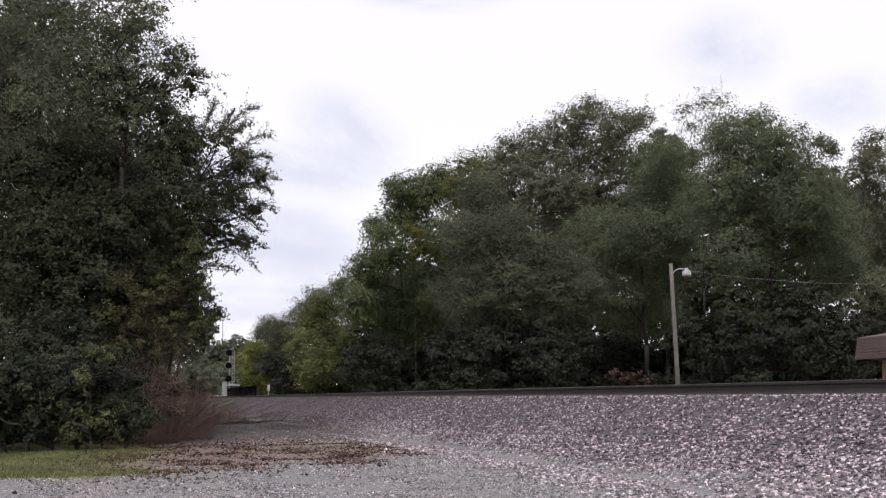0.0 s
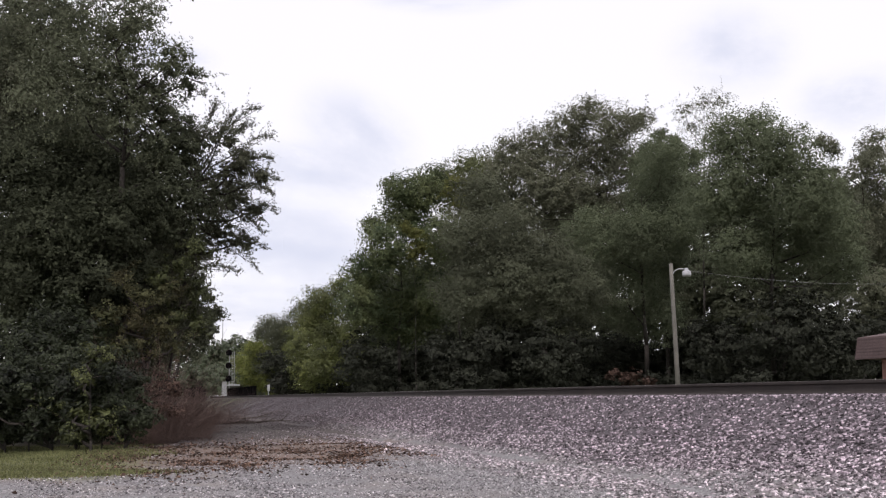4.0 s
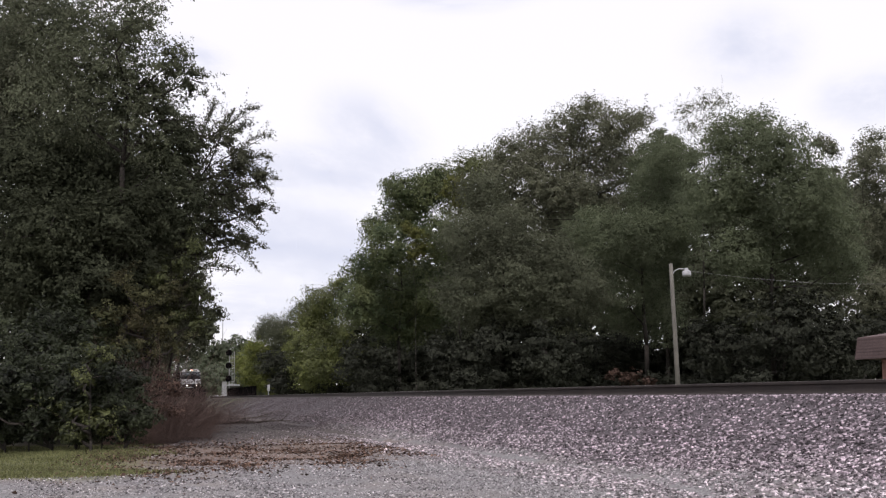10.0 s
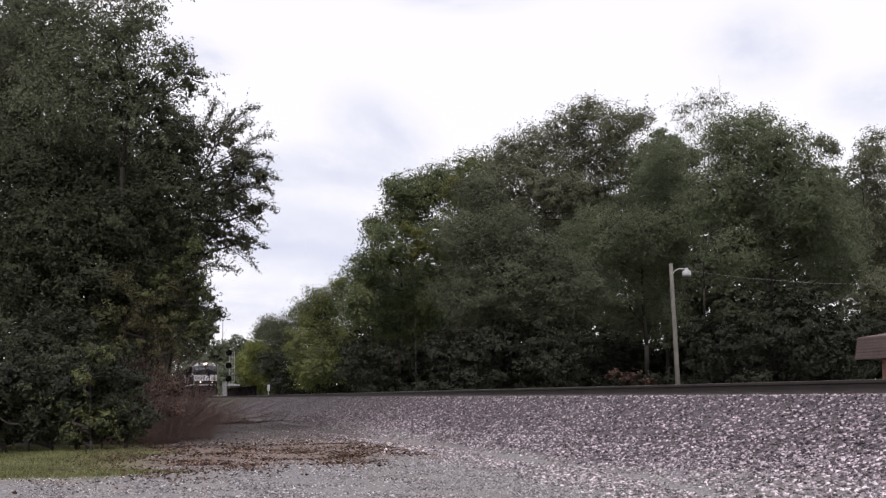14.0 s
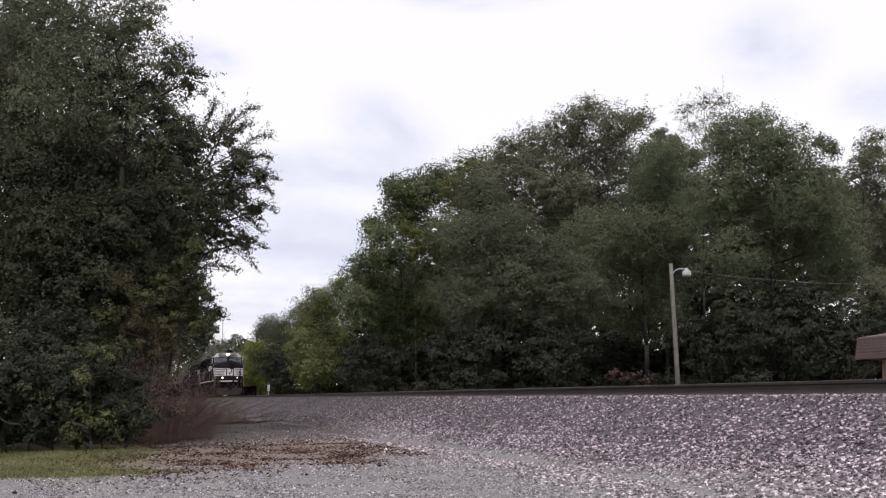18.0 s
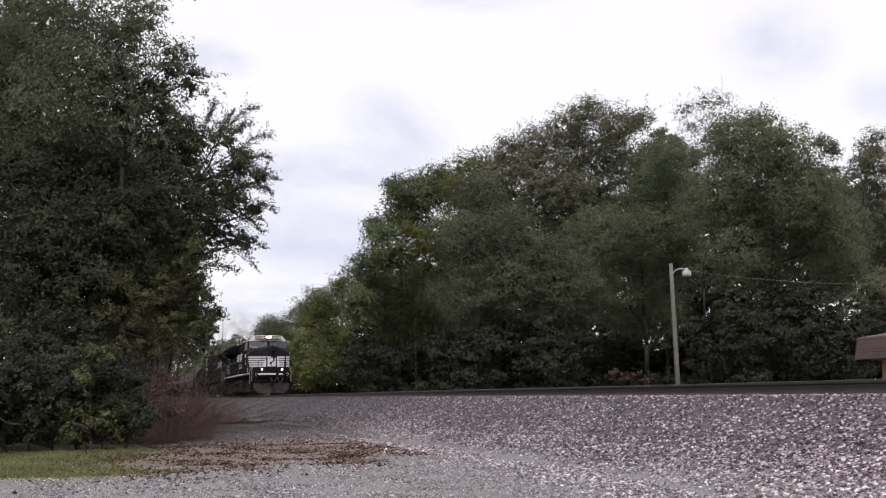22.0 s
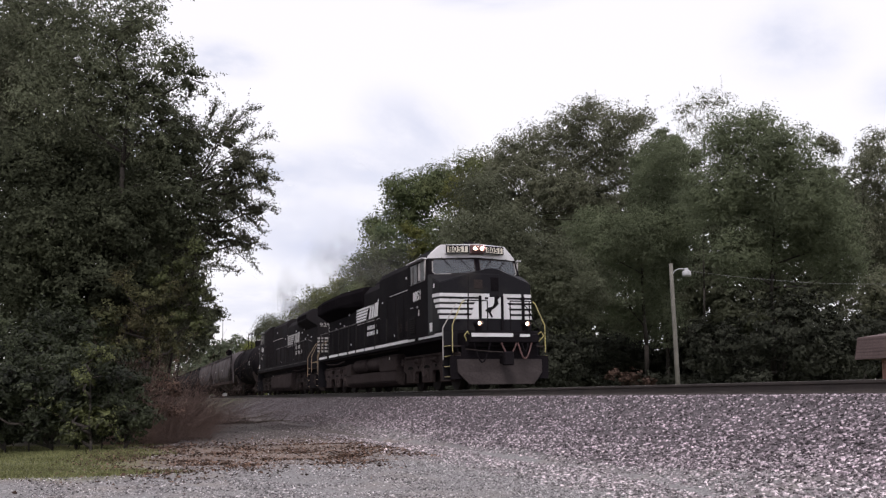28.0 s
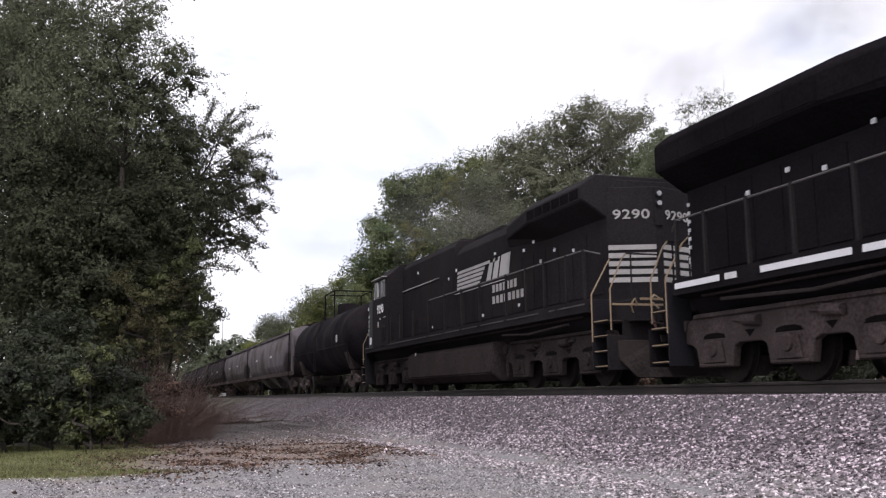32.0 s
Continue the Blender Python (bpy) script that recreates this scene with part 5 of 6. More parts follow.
    for x, wide in ((-0.2, 0.04), (0.5, 0.04), (1.175, 0.04)):
        slab("nose_post", black, L, x - wide, x + wide, 0.79, 0.85, 1.7, 2.78, 0.01)
    for x, z in ((-1.12, 2.7), (-0.78, 2.7), (-1.02, 2.22), (-0.62, 2.22), (0.0, 2.7), (-0.9, 2.04)):
        slab("latch", black, L, x - 0.05, x + 0.05, 0.8, 0.848, z - 0.03, z + 0.03, 0.008)
    bm = bmesh.new()
    shape = [(x + 0.15, z) for x, z in ((-0.2, 2.32), (-0.1, 2.42), (0.04, 2.46), (0.1, 2.56), (0.1, 2.72), (0.2, 2.8), (0.26, 2.72), (0.2, 2.66), (0.24, 2.54), (0.12, 2.42), (0.02, 2.36), (-0.02, 2.27), (0.05, 2.14), (0.0, 2.12), (-0.08, 2.26), (-0.12, 2.3))]
    prism(bm, shape, 0.804, 0.814)
    part("emblem", sealed(bm), black, L, "dark abstract emblem on the white nose")
    # number boards, head lamps, ditch lamps
    for s in (-1, 1):
        turn_board = Matrix.Translation((s * 0.59 - 0.02, 1.645, 4.27)) @ Matrix.Rotation(s * 0.26, 4, "Z")
        bm = bmesh.new()
        box(bm, -0.37, 0.37, -0.03, 0.12, -0.135, 0.135)
        board = part("number_board", soften(bm, 0.02, 2), side_white, L, "pale number board with dark numerals")
        board.matrix_basis = turn_board
        slab("board_rim", M["black"], board, -0.358, 0.358, -0.038, -0.028, -0.128, 0.128, 0.004)
        slab("board_face", M["number_face"], board, -0.315, 0.315, -0.046, -0.034, -0.09, 0.09)
        text_part(number, 0.235, M["black"], board, pose(0, -0.05, 0, 90, 0, 0), wide=1.12, label="dark road number")
    slab("lamp_housing", M["hose"], L, -0.23, 0.23, 1.5, 1.75, 4.13, 4.42, 0.03, "rusty lamp housing")
    for s in (-1, 1):
        bm = bmesh.new()
        rod(bm, (s * 0.11, 1.485, 4.29), (s * 0.11, 1.51, 4.29), 0.08, 0.08, 16)
        h = part("head_lamp", sealed(bm), M["reflector"] if lit else M["lens"], L, "glowing head lamp" if lit else "")
        lamp_can(h, s * 0.11, 1.485, 4.29, 0.08, M["hose"], M["head_lamp"] if lit else M["lens"])
        bm = bmesh.new()
        rod(bm, (s * 0.73, -0.5, 1.85), (s * 0.73, -0.3, 1.85), 0.1, 0.1, 16)
        box(bm, s * 0.73 - 0.05, s * 0.73 + 0.05, -0.45, -0.3, 1.62, 1.78)
        h = part("ditch_light", sealed(bm), black, L)
        bm = bmesh.new()
        rod(bm, (s * 0.73, -0.512, 1.85), (s * 0.73, -0.5, 1.85), 0.075, 0.075, 16)
        part("reflector", sealed(bm), M["reflector"] if lit else M["lens"], h, "glowing lamp" if lit else "")
        lamp_can(h, s * 0.73, -0.512, 1.85, 0.075, black, M["ditch_lamp"] if lit else M["lens"])
    slab("anticlimber", black, L, -1.05, 1.05, -0.62, -0.44, 1.3, 1.56, 0.03)
    slab("reflective_strip", side_white, L, -1.0, 0.25, -0.635, -0.622, 1.47, 1.57, 0, "white reflective strip")
    slab("reflective_strip", side_white, L, 0.46, 0.76, -0.635, -0.622, 1.47, 1.55, 0, "white reflective strip")
    # plow, coupler and hoses at both ends
    for end, face in ((0, -1), (1, 1)):
        def yy(y):
            return y if end == 0 else 20.25 - y

        bm = bmesh.new()
        def wall(x, m, y, ym, z):
            return [(-x, yy(y), z), (-m, yy(ym), z), (m, yy(ym), z), (x, yy(y), z), (x, yy(y + 0.06), z), (-x, yy(y + 0.06), z)]

        loft(bm, [wall(1.3, 0.5, -0.2, -0.26, 0.86), wall(1.28, 0.42, -0.26, -0.42, 0.48), wall(0.98, 0.35, -0.38, -0.56, 0.14)])
        part("snow_plow", soften(bm, 0.012), M["plow_steel"] if modern else M["old_gear"], L, "dusty grey pilot plow")
        slab("end_plate", black, L, -1.15, 1.15, min(yy(-0.19), yy(-0.12)), max(yy(-0.19), yy(-0.12)), 0.7, 1.25)
        bm = bmesh.new()
        ya, yb = sorted((yy(-0.4), yy(-0.85)))
        box(bm, -0.1, 0.1, ya, yb, 0.72, 0.98)
        ya, yb = sorted((yy(-0.8), yy(-1.0)))
        box(bm, -0.17, 0.13, ya, yb, 0.66, 1.04)
        part("coupler", soften(bm, 0.03), black, L, "knuckle coupler")
        for k, (xa, xb) in enumerate(((-0.95, -0.45), (0.38, 0.8), (-0.12, 0.34), (0.5, 0.7))):
            bm = bmesh.new()
            pts = [(xa + (xb - xa) * s, yy(-0.66), 1.3 - (0.55 - 0.1 * k) * math.sin(s * math.pi)) for s in np.linspace(0, 1, 9)]
            pipe(bm, pts, 0.022, 6)
            part("air_hose", sealed(bm), M["hose"] if k in (1, 2) else black, L, "" if k not in (1, 2) else "dull red air hose")
        bm = bmesh.new()
        pipe(bm, [(-1.2, yy(-0.66), 1.12), (-0.5, yy(-0.7), 1.05), (0, yy(-0.8), 1.02)], 0.018, 6)
        part("cut_lever", sealed(bm), M["old_gear"], L)
        # steps and end rails on both sides
        for s in (-1, 1):
            ya, yb = sorted((yy(0.44), yy(0.47)))
            x0, x1 = sorted((s * 1.03, s * 1.5))
            slab("step_plate", M["cab_front"], L, x0, x1, ya, yb, 0.3, 1.7)
            ya, yb = sorted((yy(-0.2), yy(-0.16)))
            slab("step_plate", black, L, x0, x1, ya, yb, 0.3, 0.95)
            for z in (0.38, 0.67, 0.96, 1.25):
                ya, yb = sorted((yy(-0.14), yy(0.42)))
                st = slab("step", M["running_gear"], L, *sorted((s * (1.12 + (1.25 - z) * 0.1), s * 1.46)), ya, yb, z - 0.03, z)
                slab("step_edge", handrail if end == 0 else M["old_cream"], st, *sorted((s * 1.46, s * 1.478)), ya, yb, z - 0.014, z + 0.003, 0, "pale yellow step edge")
            bm = bmesh.new()
            pipe(bm, [(s * 1.5, yy(0.44), 0.85), (s * 1.5, yy(0.44), 1.78), (s * 1.14, yy(0.44), 2.4), (s * 1.05, yy(0.5), 2.5)], 0.015, 7)
            part("hand_rail", sealed(bm), M["shade_panel"] if end == 0 and s < 0 else M["old_cream"] if end else black, L, "end hand rail")
            bm = bmesh.new()
            pipe(bm, [(s * 1.42, yy(-0.2), 1.05), (s * 1.42, yy(-0.2), 1.83), (s * 1.14, yy(-0.2), 2.44), (s * 1.05, yy(-0.2), 2.53)], 0.015, 7)
            part("hand_rail", sealed(bm), handrail if end == 0 else M["old_cream"], L, "yellow end hand rail")
            bm = bmesh.new()
            rod(bm, (s * 1.05, yy(-0.2), 2.53), (s * 0.35, yy(-0.2), 2.53), 0.018, 0.018, 7)
            part("cross_rail", sealed(bm), black, L)
            for u in (0.95, 0.35):
                bm = bmesh.new()
                rod(bm, (s * u, yy(-0.2), 1.6), (s * u, yy(-0.2), 2.51), 0.018, 0.018, 6)
                part("rail_post", sealed(bm), black, L)
            bm = bmesh.new()
            pipe(bm, [(s * 1.0, yy(-0.5), 1.5), (s * 1.12, yy(-0.62), 1.62), (s * 1.2, yy(-0.6), 1.5), (s * 1.1, yy(-0.5), 1.36)], 0.014, 6)
            part("grab_loop", sealed(bm), handrail if end == 0 else M["old_cream"], L)
    # long hood
    tail = 19.86 if modern else 19.58
    bm = bmesh.new()
    loft(bm, [[(-0.97, y, 1.7), (-0.97, y, z - 0.3), (-0.72, y, z), (0.72, y, z), (0.97, y, z - 0.3), (0.97, y, 1.7)] for y, z in ((9.9, 4.25), (19.2, 4.25), (tail, 4.2))])
    part("hood", soften(bm, 0.02), black, L, "long black engine hood")
    bm = bmesh.new()
    loft(bm, [[(-1.0, y, 1.7), (-1.0, y, 4.22), (-0.86, y, 4.42), (0.86, y, 4.42), (1.0, y, 4.22), (1.0, y, 1.7)] for y in (4.1, 9.9)])
    part("equipment_cabinet", soften(bm, 0.02), black, L, "tall black equipment cabinet behind the cab")
    # radiator wings
    w0, w1, lo, hi = (13.0, 19.98, 3.66, 4.1) if modern else (14.6, 19.56, 3.74, 4.05)
    bm = bmesh.new()
    out = [(-0.97, lo - 0.35), (-1.52, lo), (-1.52, hi), (-1.2, hi + 0.24), (1.2, hi + 0.24), (1.52, hi), (1.52, lo), (0.97, lo - 0.35)]
    nar = [(-0.97, lo - 0.2), (-1.05, lo + 0.05), (-1.05, hi), (-0.9, hi + 0.2), (0.9, hi + 0.2), (1.05, hi), (1.05, lo + 0.05), (0.97, lo - 0.2)]
    taper = 2.6 if modern else 2.0
    loft(bm, [[(x, w0 - 0.4, z) for x, z in nar], [(x, w0 + taper, z) for x, z in out], [(x, w1, z) for x, z in out]])
    wing = part("radiator_housing", soften(bm, 0.03), M["roof_black"] if modern else black, L, "wide flared radiator housing at the hood end")
    for s in (-1, 1):
        for k in range(6):
            ya = w0 + taper + 0.1 + k * (w1 - w0 - taper - 0.2) / 6
            slab("radiator_screen", M["roof_black"], wing, *sorted((s * 1.515, s * 1.53)), ya, ya + (w1 - w0 - taper - 0.2) / 6 - 0.06, lo + 0.06, hi - 0.05)
    # roof gear
    for y0, y1, x, z0, z1 in ((10.4, 12.4, 0.55, 4.2, 4.42), (11.0, 11.7, 0.2, 4.4, 4.6), (5.0, 7.4, 0.6, 4.4, 4.5), (8.2, 9.6, 0.7, 4.4, 4.52)):
        slab("roof_box", M["roof_dark"], L, -x, x, y0, y1, z0, z1, 0.03)
    for x in (-0.12, 0.0, 0.12):
        bm = bmesh.new()
        rod(bm, (x, 2.5 + abs(x), 4.42), (x, 2.15 + abs(x), 4.55), 0.04, 0.09, 10)
        part("horn", sealed(bm), M["roof_dark"], L)
    # hood doors, louvers and small plates on both sides
    for s in (-1, 1):
        for k in range(13):
            y0 = 10.05 + k * 0.72
            slab("hood_door", black, L, *sorted((s * 0.97, s * 0.986)), y0, y0 + 0.66, 1.86, 3.2, 0.006)
        for y0, y1 in ((4.25, 5.2), (5.3, 6.3), (6.4, 7.4), (7.5, 8.6), (8.7, 9.75)):
            d = slab("cabinet_door", black, L, *sorted((s * 1.0, s * 1.016)), y0, y1, 1.86, 3.36, 0.006)
            if y0 in (5.3, 6.4):
                for q in range(6):
                    slab("louver", M["tank_dust"], d, *sorted((s * 1.016, s * 1.036)), y0 + 0.2, y0 + 0.8, 2.05 + q * 0.055, 2.075 + q * 0.055)
        slab("drip_strip", M["shade_panel"], L, *sorted((s * 1.0, s * 1.03)), 4.15, 8.3, 3.44, 3.46)
        slab("drip_strip", M["shade_panel"], L, *sorted((s * 0.97, s * 1.0)), 9.2, 14.0, 2.78, 2.797)
        for y, z in ((6.0, 3.85), (9.3, 3.28), (10.0, 3.45), (13.2, 3.5), (15.2, 3.3), (15.8, 3.42), (17.0, 3.05), (18.0, 2.9), (7.6, 1.95), (12.2, 1.95), (14.8, 2.0), (16.2, 2.9)):
            slab("placard", M["white"], L, *sorted((s * 1.0, s * 1.022)), y, y + 0.09, z, z + 0.07, 0, "tiny white notice plate")
        # emblem: slanted bands and two bold strokes, then two rows of plain bars
        face = 0.988

        def read(y):
            return y if s < 0 else 10.0 + (13.95 - y) * 1.12

        for k in range(5):
            bm = bmesh.new()
            z = 2.88 + k * 0.115
            a, b = 13.95 - k * 0.02, (12.2 if k < 4 else 11.4) + 0.0 - k * 0.12
            prism(bm, [(read(a), z), (read(b), z), (read(b - 0.04), z + 0.08), (read(a - 0.03), z + 0.08)], *sorted((s * face, s * (face + 0.006))), "x")
            part("emblem_band", sealed(bm), side_white, L, "white band of an emblem")
        for line in ([(11.72, 2.88), (11.42, 2.88), (11.2, 3.42), (11.42, 3.42)], [(11.3, 2.88), (10.98, 2.88), (10.76, 3.42), (11.08, 3.42)], [(10.86, 2.9), (10.24, 2.9), (10.1, 3.44), (10.66, 3.44)]):
            bm = bmesh.new()
            prism(bm, [(read(u), w) for u, w in line], *sorted((s * face, s * (face + 0.006))), "x")
            part("emblem_stroke", sealed(bm), side_white, L, "slanted white block of an emblem")
        rows = ((2.46, 0.15, 11.92, 10.38, 7), (2.23, 0.15, 11.98, 10.17, 8)) if s < 0 else ((2.52, 0.2, 12.97, 14.75, 7), (2.22, 0.2, 12.95, 15.2, 8))
        for z, high, first, last, count in rows:
            for k in range(count):
                y = first + (last - first) * k / count
                slab("lettering_bar", side_white, L, *sorted((s * face, s * (face + 0.005))), *sorted((y, y + (last - first) / count * 0.66)), z, z + high, 0, "white lettering as bars")
        # walkway hand rail with posts
        posts = [4.2, 5.42, 7.0, 8.68, 10.28, 11.8, 13.25, 15.15, 16.4, 17.45, 18.6, 19.45]
        bm = bmesh.new()
        pipe(bm, [(s * 1.46, 8.68, 2.72), (s * 1.46, 19.45, 2.72), (s * 1.3, 19.85, 2.6)], 0.017, 6)
        part("hand_rail", sealed(bm), M["rail_grey"], L, "thin walkway hand rail")
        for y in posts:
            slab("rail_post", M["rail_post"], L, *sorted((s * 1.44, s * 1.49)), y - 0.03, y + 0.03, 1.6, 2.74 if y > 8 else 2.55)
    # fuel tank, reservoirs, trucks
    bm = bmesh.new()
    if modern:
        prism(bm, [(-1.2, 0.2), (1.2, 0.2), (1.38, 0.34), (1.38, 0.72), (-1.38, 0.72), (-1.38, 0.34)], 6.1, 14.0)
        prism(bm, [(-1.38, 0.7), (1.38, 0.7), (1.38, 1.2), (1.3, 1.28), (-1.3, 1.28), (-1.38, 1.2)], 6.1, 8.45)
        box(bm, -0.8, 0.8, 8.45, 14.0, 0.7, 1.25)
        box(bm, -1.38, 1.38, 13.2, 14.1, 0.6, 1.15)
    else:
        prism(bm, [(-1.15, 0.2), (1.15, 0.2), (1.4, 0.4), (1.4, 1.1), (1.25, 1.2), (-1.25, 1.2), (-1.4, 1.1), (-1.4, 0.4)], 6.1, 13.9)
    part("fuel_tank", soften(bm, 0.03, 2), M["tank_dust"], L, "dusty fuel tank slung under the frame")
    if modern:
        for s in (-1, 1):
            for a, b in ((8.55, 10.55), (10.85, 12.95)):
                bm = bmesh.new()
                lathe(bm, [(a, 0.12), (a + 0.08, 0.23), (a + 0.18, 0.27), (b - 0.18, 0.27), (b - 0.08, 0.23), (b, 0.12)], 18, "y")
                bmesh.ops.translate(bm, verts=bm.verts, vec=(s * 1.12, 0, 1.02))
                part("air_reservoir", sealed(bm), M["tank_dust"], L, "dusty cylindrical air reservoir", True)
    for s in (-1, 1):
        bm = bmesh.new()
        pipe(bm, [(s * 1.3, 6.0, 1.42), (s * 1.3, 19.0, 1.42)], 0.035, 6)
        pipe(bm, [(s * 1.36, 14.6, 1.3), (s * 1.36, 16.2, 1.22), (s * 1.36, 18.4, 1.3)], 0.03, 6)
        part("piping", sealed(bm), M["tank_dust"], L)
        slab("placard", M["old_white"], L, *sorted((s * 1.38, s * 1.39)), 6.9, 7.0, 1.1, 1.2)
    gear = M["running_gear"] if modern else M["old_gear"]
    loco_truck(L, [1.3, 3.2, 5.05], not modern, gear)
    loco_truck(L, [15.2, 17.05, 18.95], not modern, gear)
    # hood end: numbers, bands and marker lamps on the angled faces
    bm = bmesh.new()
    loft(bm, [[(-0.97, tail, z), (-0.07, tail + 0.36, z), (0.07, tail + 0.36, z), (0.97, tail, z)] for z in (1.65, 4.02)])
    face = part("hood_end", soften(bm, 0.02), black, L, "angled black hood end")
    turn = math.degrees(math.atan2(0.36, 0.9))
    for s in (-1, 1):
        text_part(number, 0.27, M["old_white"], face, pose(s * 0.525, tail + 0.188, 3.44, 90, 0, 180 - s * turn), wide=1.32, label="pale road number")
        for k in range(5):
            bm = bmesh.new()
            z = 2.82 - k * 0.165
            prism(bm, [(s * 0.965, tail + 0.006), (s * 0.08, tail + 0.36), (s * 0.08, tail + 0.372), (s * 0.975, tail + 0.014)], z - 0.1, z, "z")
            part("stripe", sealed(bm), side_white, face, "white painted stripe")
    slab("ridge_post", black, face, -0.09, 0.09, tail + 0.33, tail + 0.4, 3.2, 4.0, 0.01)
    slab("platform_edge", M["old_cream"], L, -1.5, 1.5, 20.68, 20.705, 1.5, 1.54, 0, "pale yellow platform edge")
    if modern:
        for s, k in itertools.product((-1, 1), range(6)):
            slab("placard", M["white"], L, *sorted((s * 0.97, s * 0.985)), tail - 0.08, tail - 0.01, 2.3 + k * 0.15, 2.36 + k * 0.15, 0, "small white edge mark")
    for z in (3.66, 3.86):
        bm = bmesh.new()
        rod(bm, (0, tail + 0.38, z), (0, tail + 0.44, z), 0.085, 0.08, 14)
        rim = part("end_lamp", sealed(bm), black, face, "unlit round lamp")
        bm = bmesh.new()
        rod(bm, (0, tail + 0.43, z), (0, tail + 0.448, z), 0.058, 0.05, 14)
        part("lamp_glass", sealed(bm), M["lens"], rim)
    return L


lead = locomotive("8051", "black diesel locomotive with white nose stripes and glowing head lamps", True, True)
second = locomotive("9290", "older black diesel locomotive running hood first behind the lead engine", False, False)


# ---- freight cars ----
def bogie(car, y, turned=False):
    for s in (-1, 1):
        bm = bmesh.new()
        line = [(y - 1.1, 0.42), (y - 1.12, 0.62), (y - 0.55, 0.78), (y + 0.55, 0.78), (y + 1.12, 0.62), (y + 1.1, 0.42), (y + 0.7, 0.36), (y + 0.32, 0.22), (y - 0.32, 0.22), (y - 0.7, 0.36)]
        prism(bm, line, *sorted((s * 0.96, s * 1.1)), "x")
        part("side_frame", soften(bm, 0.02), M["running_gear"], car)
        for k in (-0.88, 0.88):
            bm = bmesh.new()
            rod(bm, (s * 0.9, y + k, 0.457), (s * 1.2, y + k, 0.457), 0.12, 0.11, 10)
            part("axle_cap", sealed(bm), M["running_gear"], car)
    for k in (-0.88, 0.88):
        wheelset(car, y + k, 0.457)
    slab("bolster", M["running_gear"], car, -1.1, 1.1, y - 0.2, y + 0.2, 0.5, 0.95)


def car_ends(car, length):
    for y, d in ((0.0, -1), (length, 1)):
        bm = bmesh.new()
        box(bm, -0.12, 0.12, min(y, y + d * 0.5), max(y, y + d * 0.5), 0.72, 0.98)
        part("coupler", soften(bm, 0.03), M["running_gear"], car, "knuckle coupler")


def tank_car():
    C = thing("tank_car", None, "dark grey-black railway tank car streaked with dust", "tank car", "train")
    n, cz, r = 15.0, 2.38, 1.46
    bm = bmesh.new()
    prof = [(0.1, 0.25), (0.16, 0.7), (0.3, 1.1), (0.5, 1.36), (0.72, r)]
    prof = prof + [(4.0, r), (4.02, r + 0.012), (4.08, r + 0.012), (4.1, r), (n / 2, r), (n - 4.1, r), (n - 4.08, r + 0.012), (n - 4.02, r + 0.012), (n - 4.0, r)] + [(n - s, q) for s, q in prof[::-1]]
    lathe(bm, prof, 40, "y")
    bmesh.ops.translate(bm, verts=bm.verts, vec=(0, 0, cz))
    part("tank", sealed(bm), M["tank_black"], C, "black cylindrical tank with domed ends", True)
    slab("stub_sill", M["running_gear"], C, -0.3, 0.3, -0.3, 2.6, 0.8, 1.15)
    slab("stub_sill", M["running_gear"], C, -0.3, 0.3, n - 2.6, n + 0.3, 0.8, 1.15)
    for y in (1.7, n - 1.7):
        bm = bmesh.new()
        prism(bm, [(-1.4, 1.7), (-1.15, 1.0), (1.15, 1.0), (1.4, 1.7)], y - 0.2, y + 0.2)
        part("saddle", sealed(bm), M["running_gear"], C)
    bm = bmesh.new()
    rod(bm, (0, n / 2, cz + r - 0.1), (0, n / 2, cz + r + 0.42), 0.5, 0.5, 18)
    part("valve_housing", soften(bm, 0.03), M["tank_black"], C, "round valve housing on top")
    for a, b in itertools.product((-0.9, 0.9), (-1.1, 1.1)):
        bm = bmesh.new()
        rod(bm, (a, n / 2 + b, cz + r - 0.35), (a, n / 2 + b, cz + r + 0.95), 0.03, 0.03, 6)
        part("platform_post", sealed(bm), M["black"], C)
    bm = bmesh.new()
    pipe(bm, [(-0.9, n / 2 - 1.1, cz + r + 0.95), (0.9, n / 2 - 1.1, cz + r + 0.95), (0.9, n / 2 + 1.1, cz + r + 0.95), (-0.9, n / 2 + 1.1, cz + r + 0.95), (-0.9, n / 2 - 1.1, cz + r + 0.95)], 0.025, 6)
    part("platform_rail", sealed(bm), M["black"], C, "dark railing round the valve platform")
    for s in (-1, 1):
        bm = bmesh.new()
        for q in (-0.22, 0.22):
            pipe(bm, [(s * 1.62, n / 2 + q, 1.0), (s * 1.62, n / 2 + q, 2.6), (s * 1.1, n / 2 + q, cz + r - 0.1)], 0.02, 6)
        for k in range(7):
            rod(bm, (s * 1.62, n / 2 - 0.22, 1.05 + k * 0.28), (s * 1.62, n / 2 + 0.22, 1.05 + k * 0.28), 0.014, 0.014, 5)
        part("ladder", sealed(bm), M["black"], C)
        bm = bmesh.new()
        pipe(bm, [(s * 1.5, 0.4, 1.15), (s * 1.55, 0.7, 2.0), (s * 1.55, n - 0.7, 2.0), (s * 1.5, n - 0.4, 1.15)], 0.02, 6)
        part("hand_rail", sealed(bm), M["black"], C)
        slab("placard", M["old_white"], C, *sorted((s * 1.46, s * 1.475)), 3.0, 3.3, 2.2, 2.5, 0, "small white placard")
    bogie(C, 1.7)
    bogie(C, n - 1.7)
    car_ends(C, n)
    return C, n


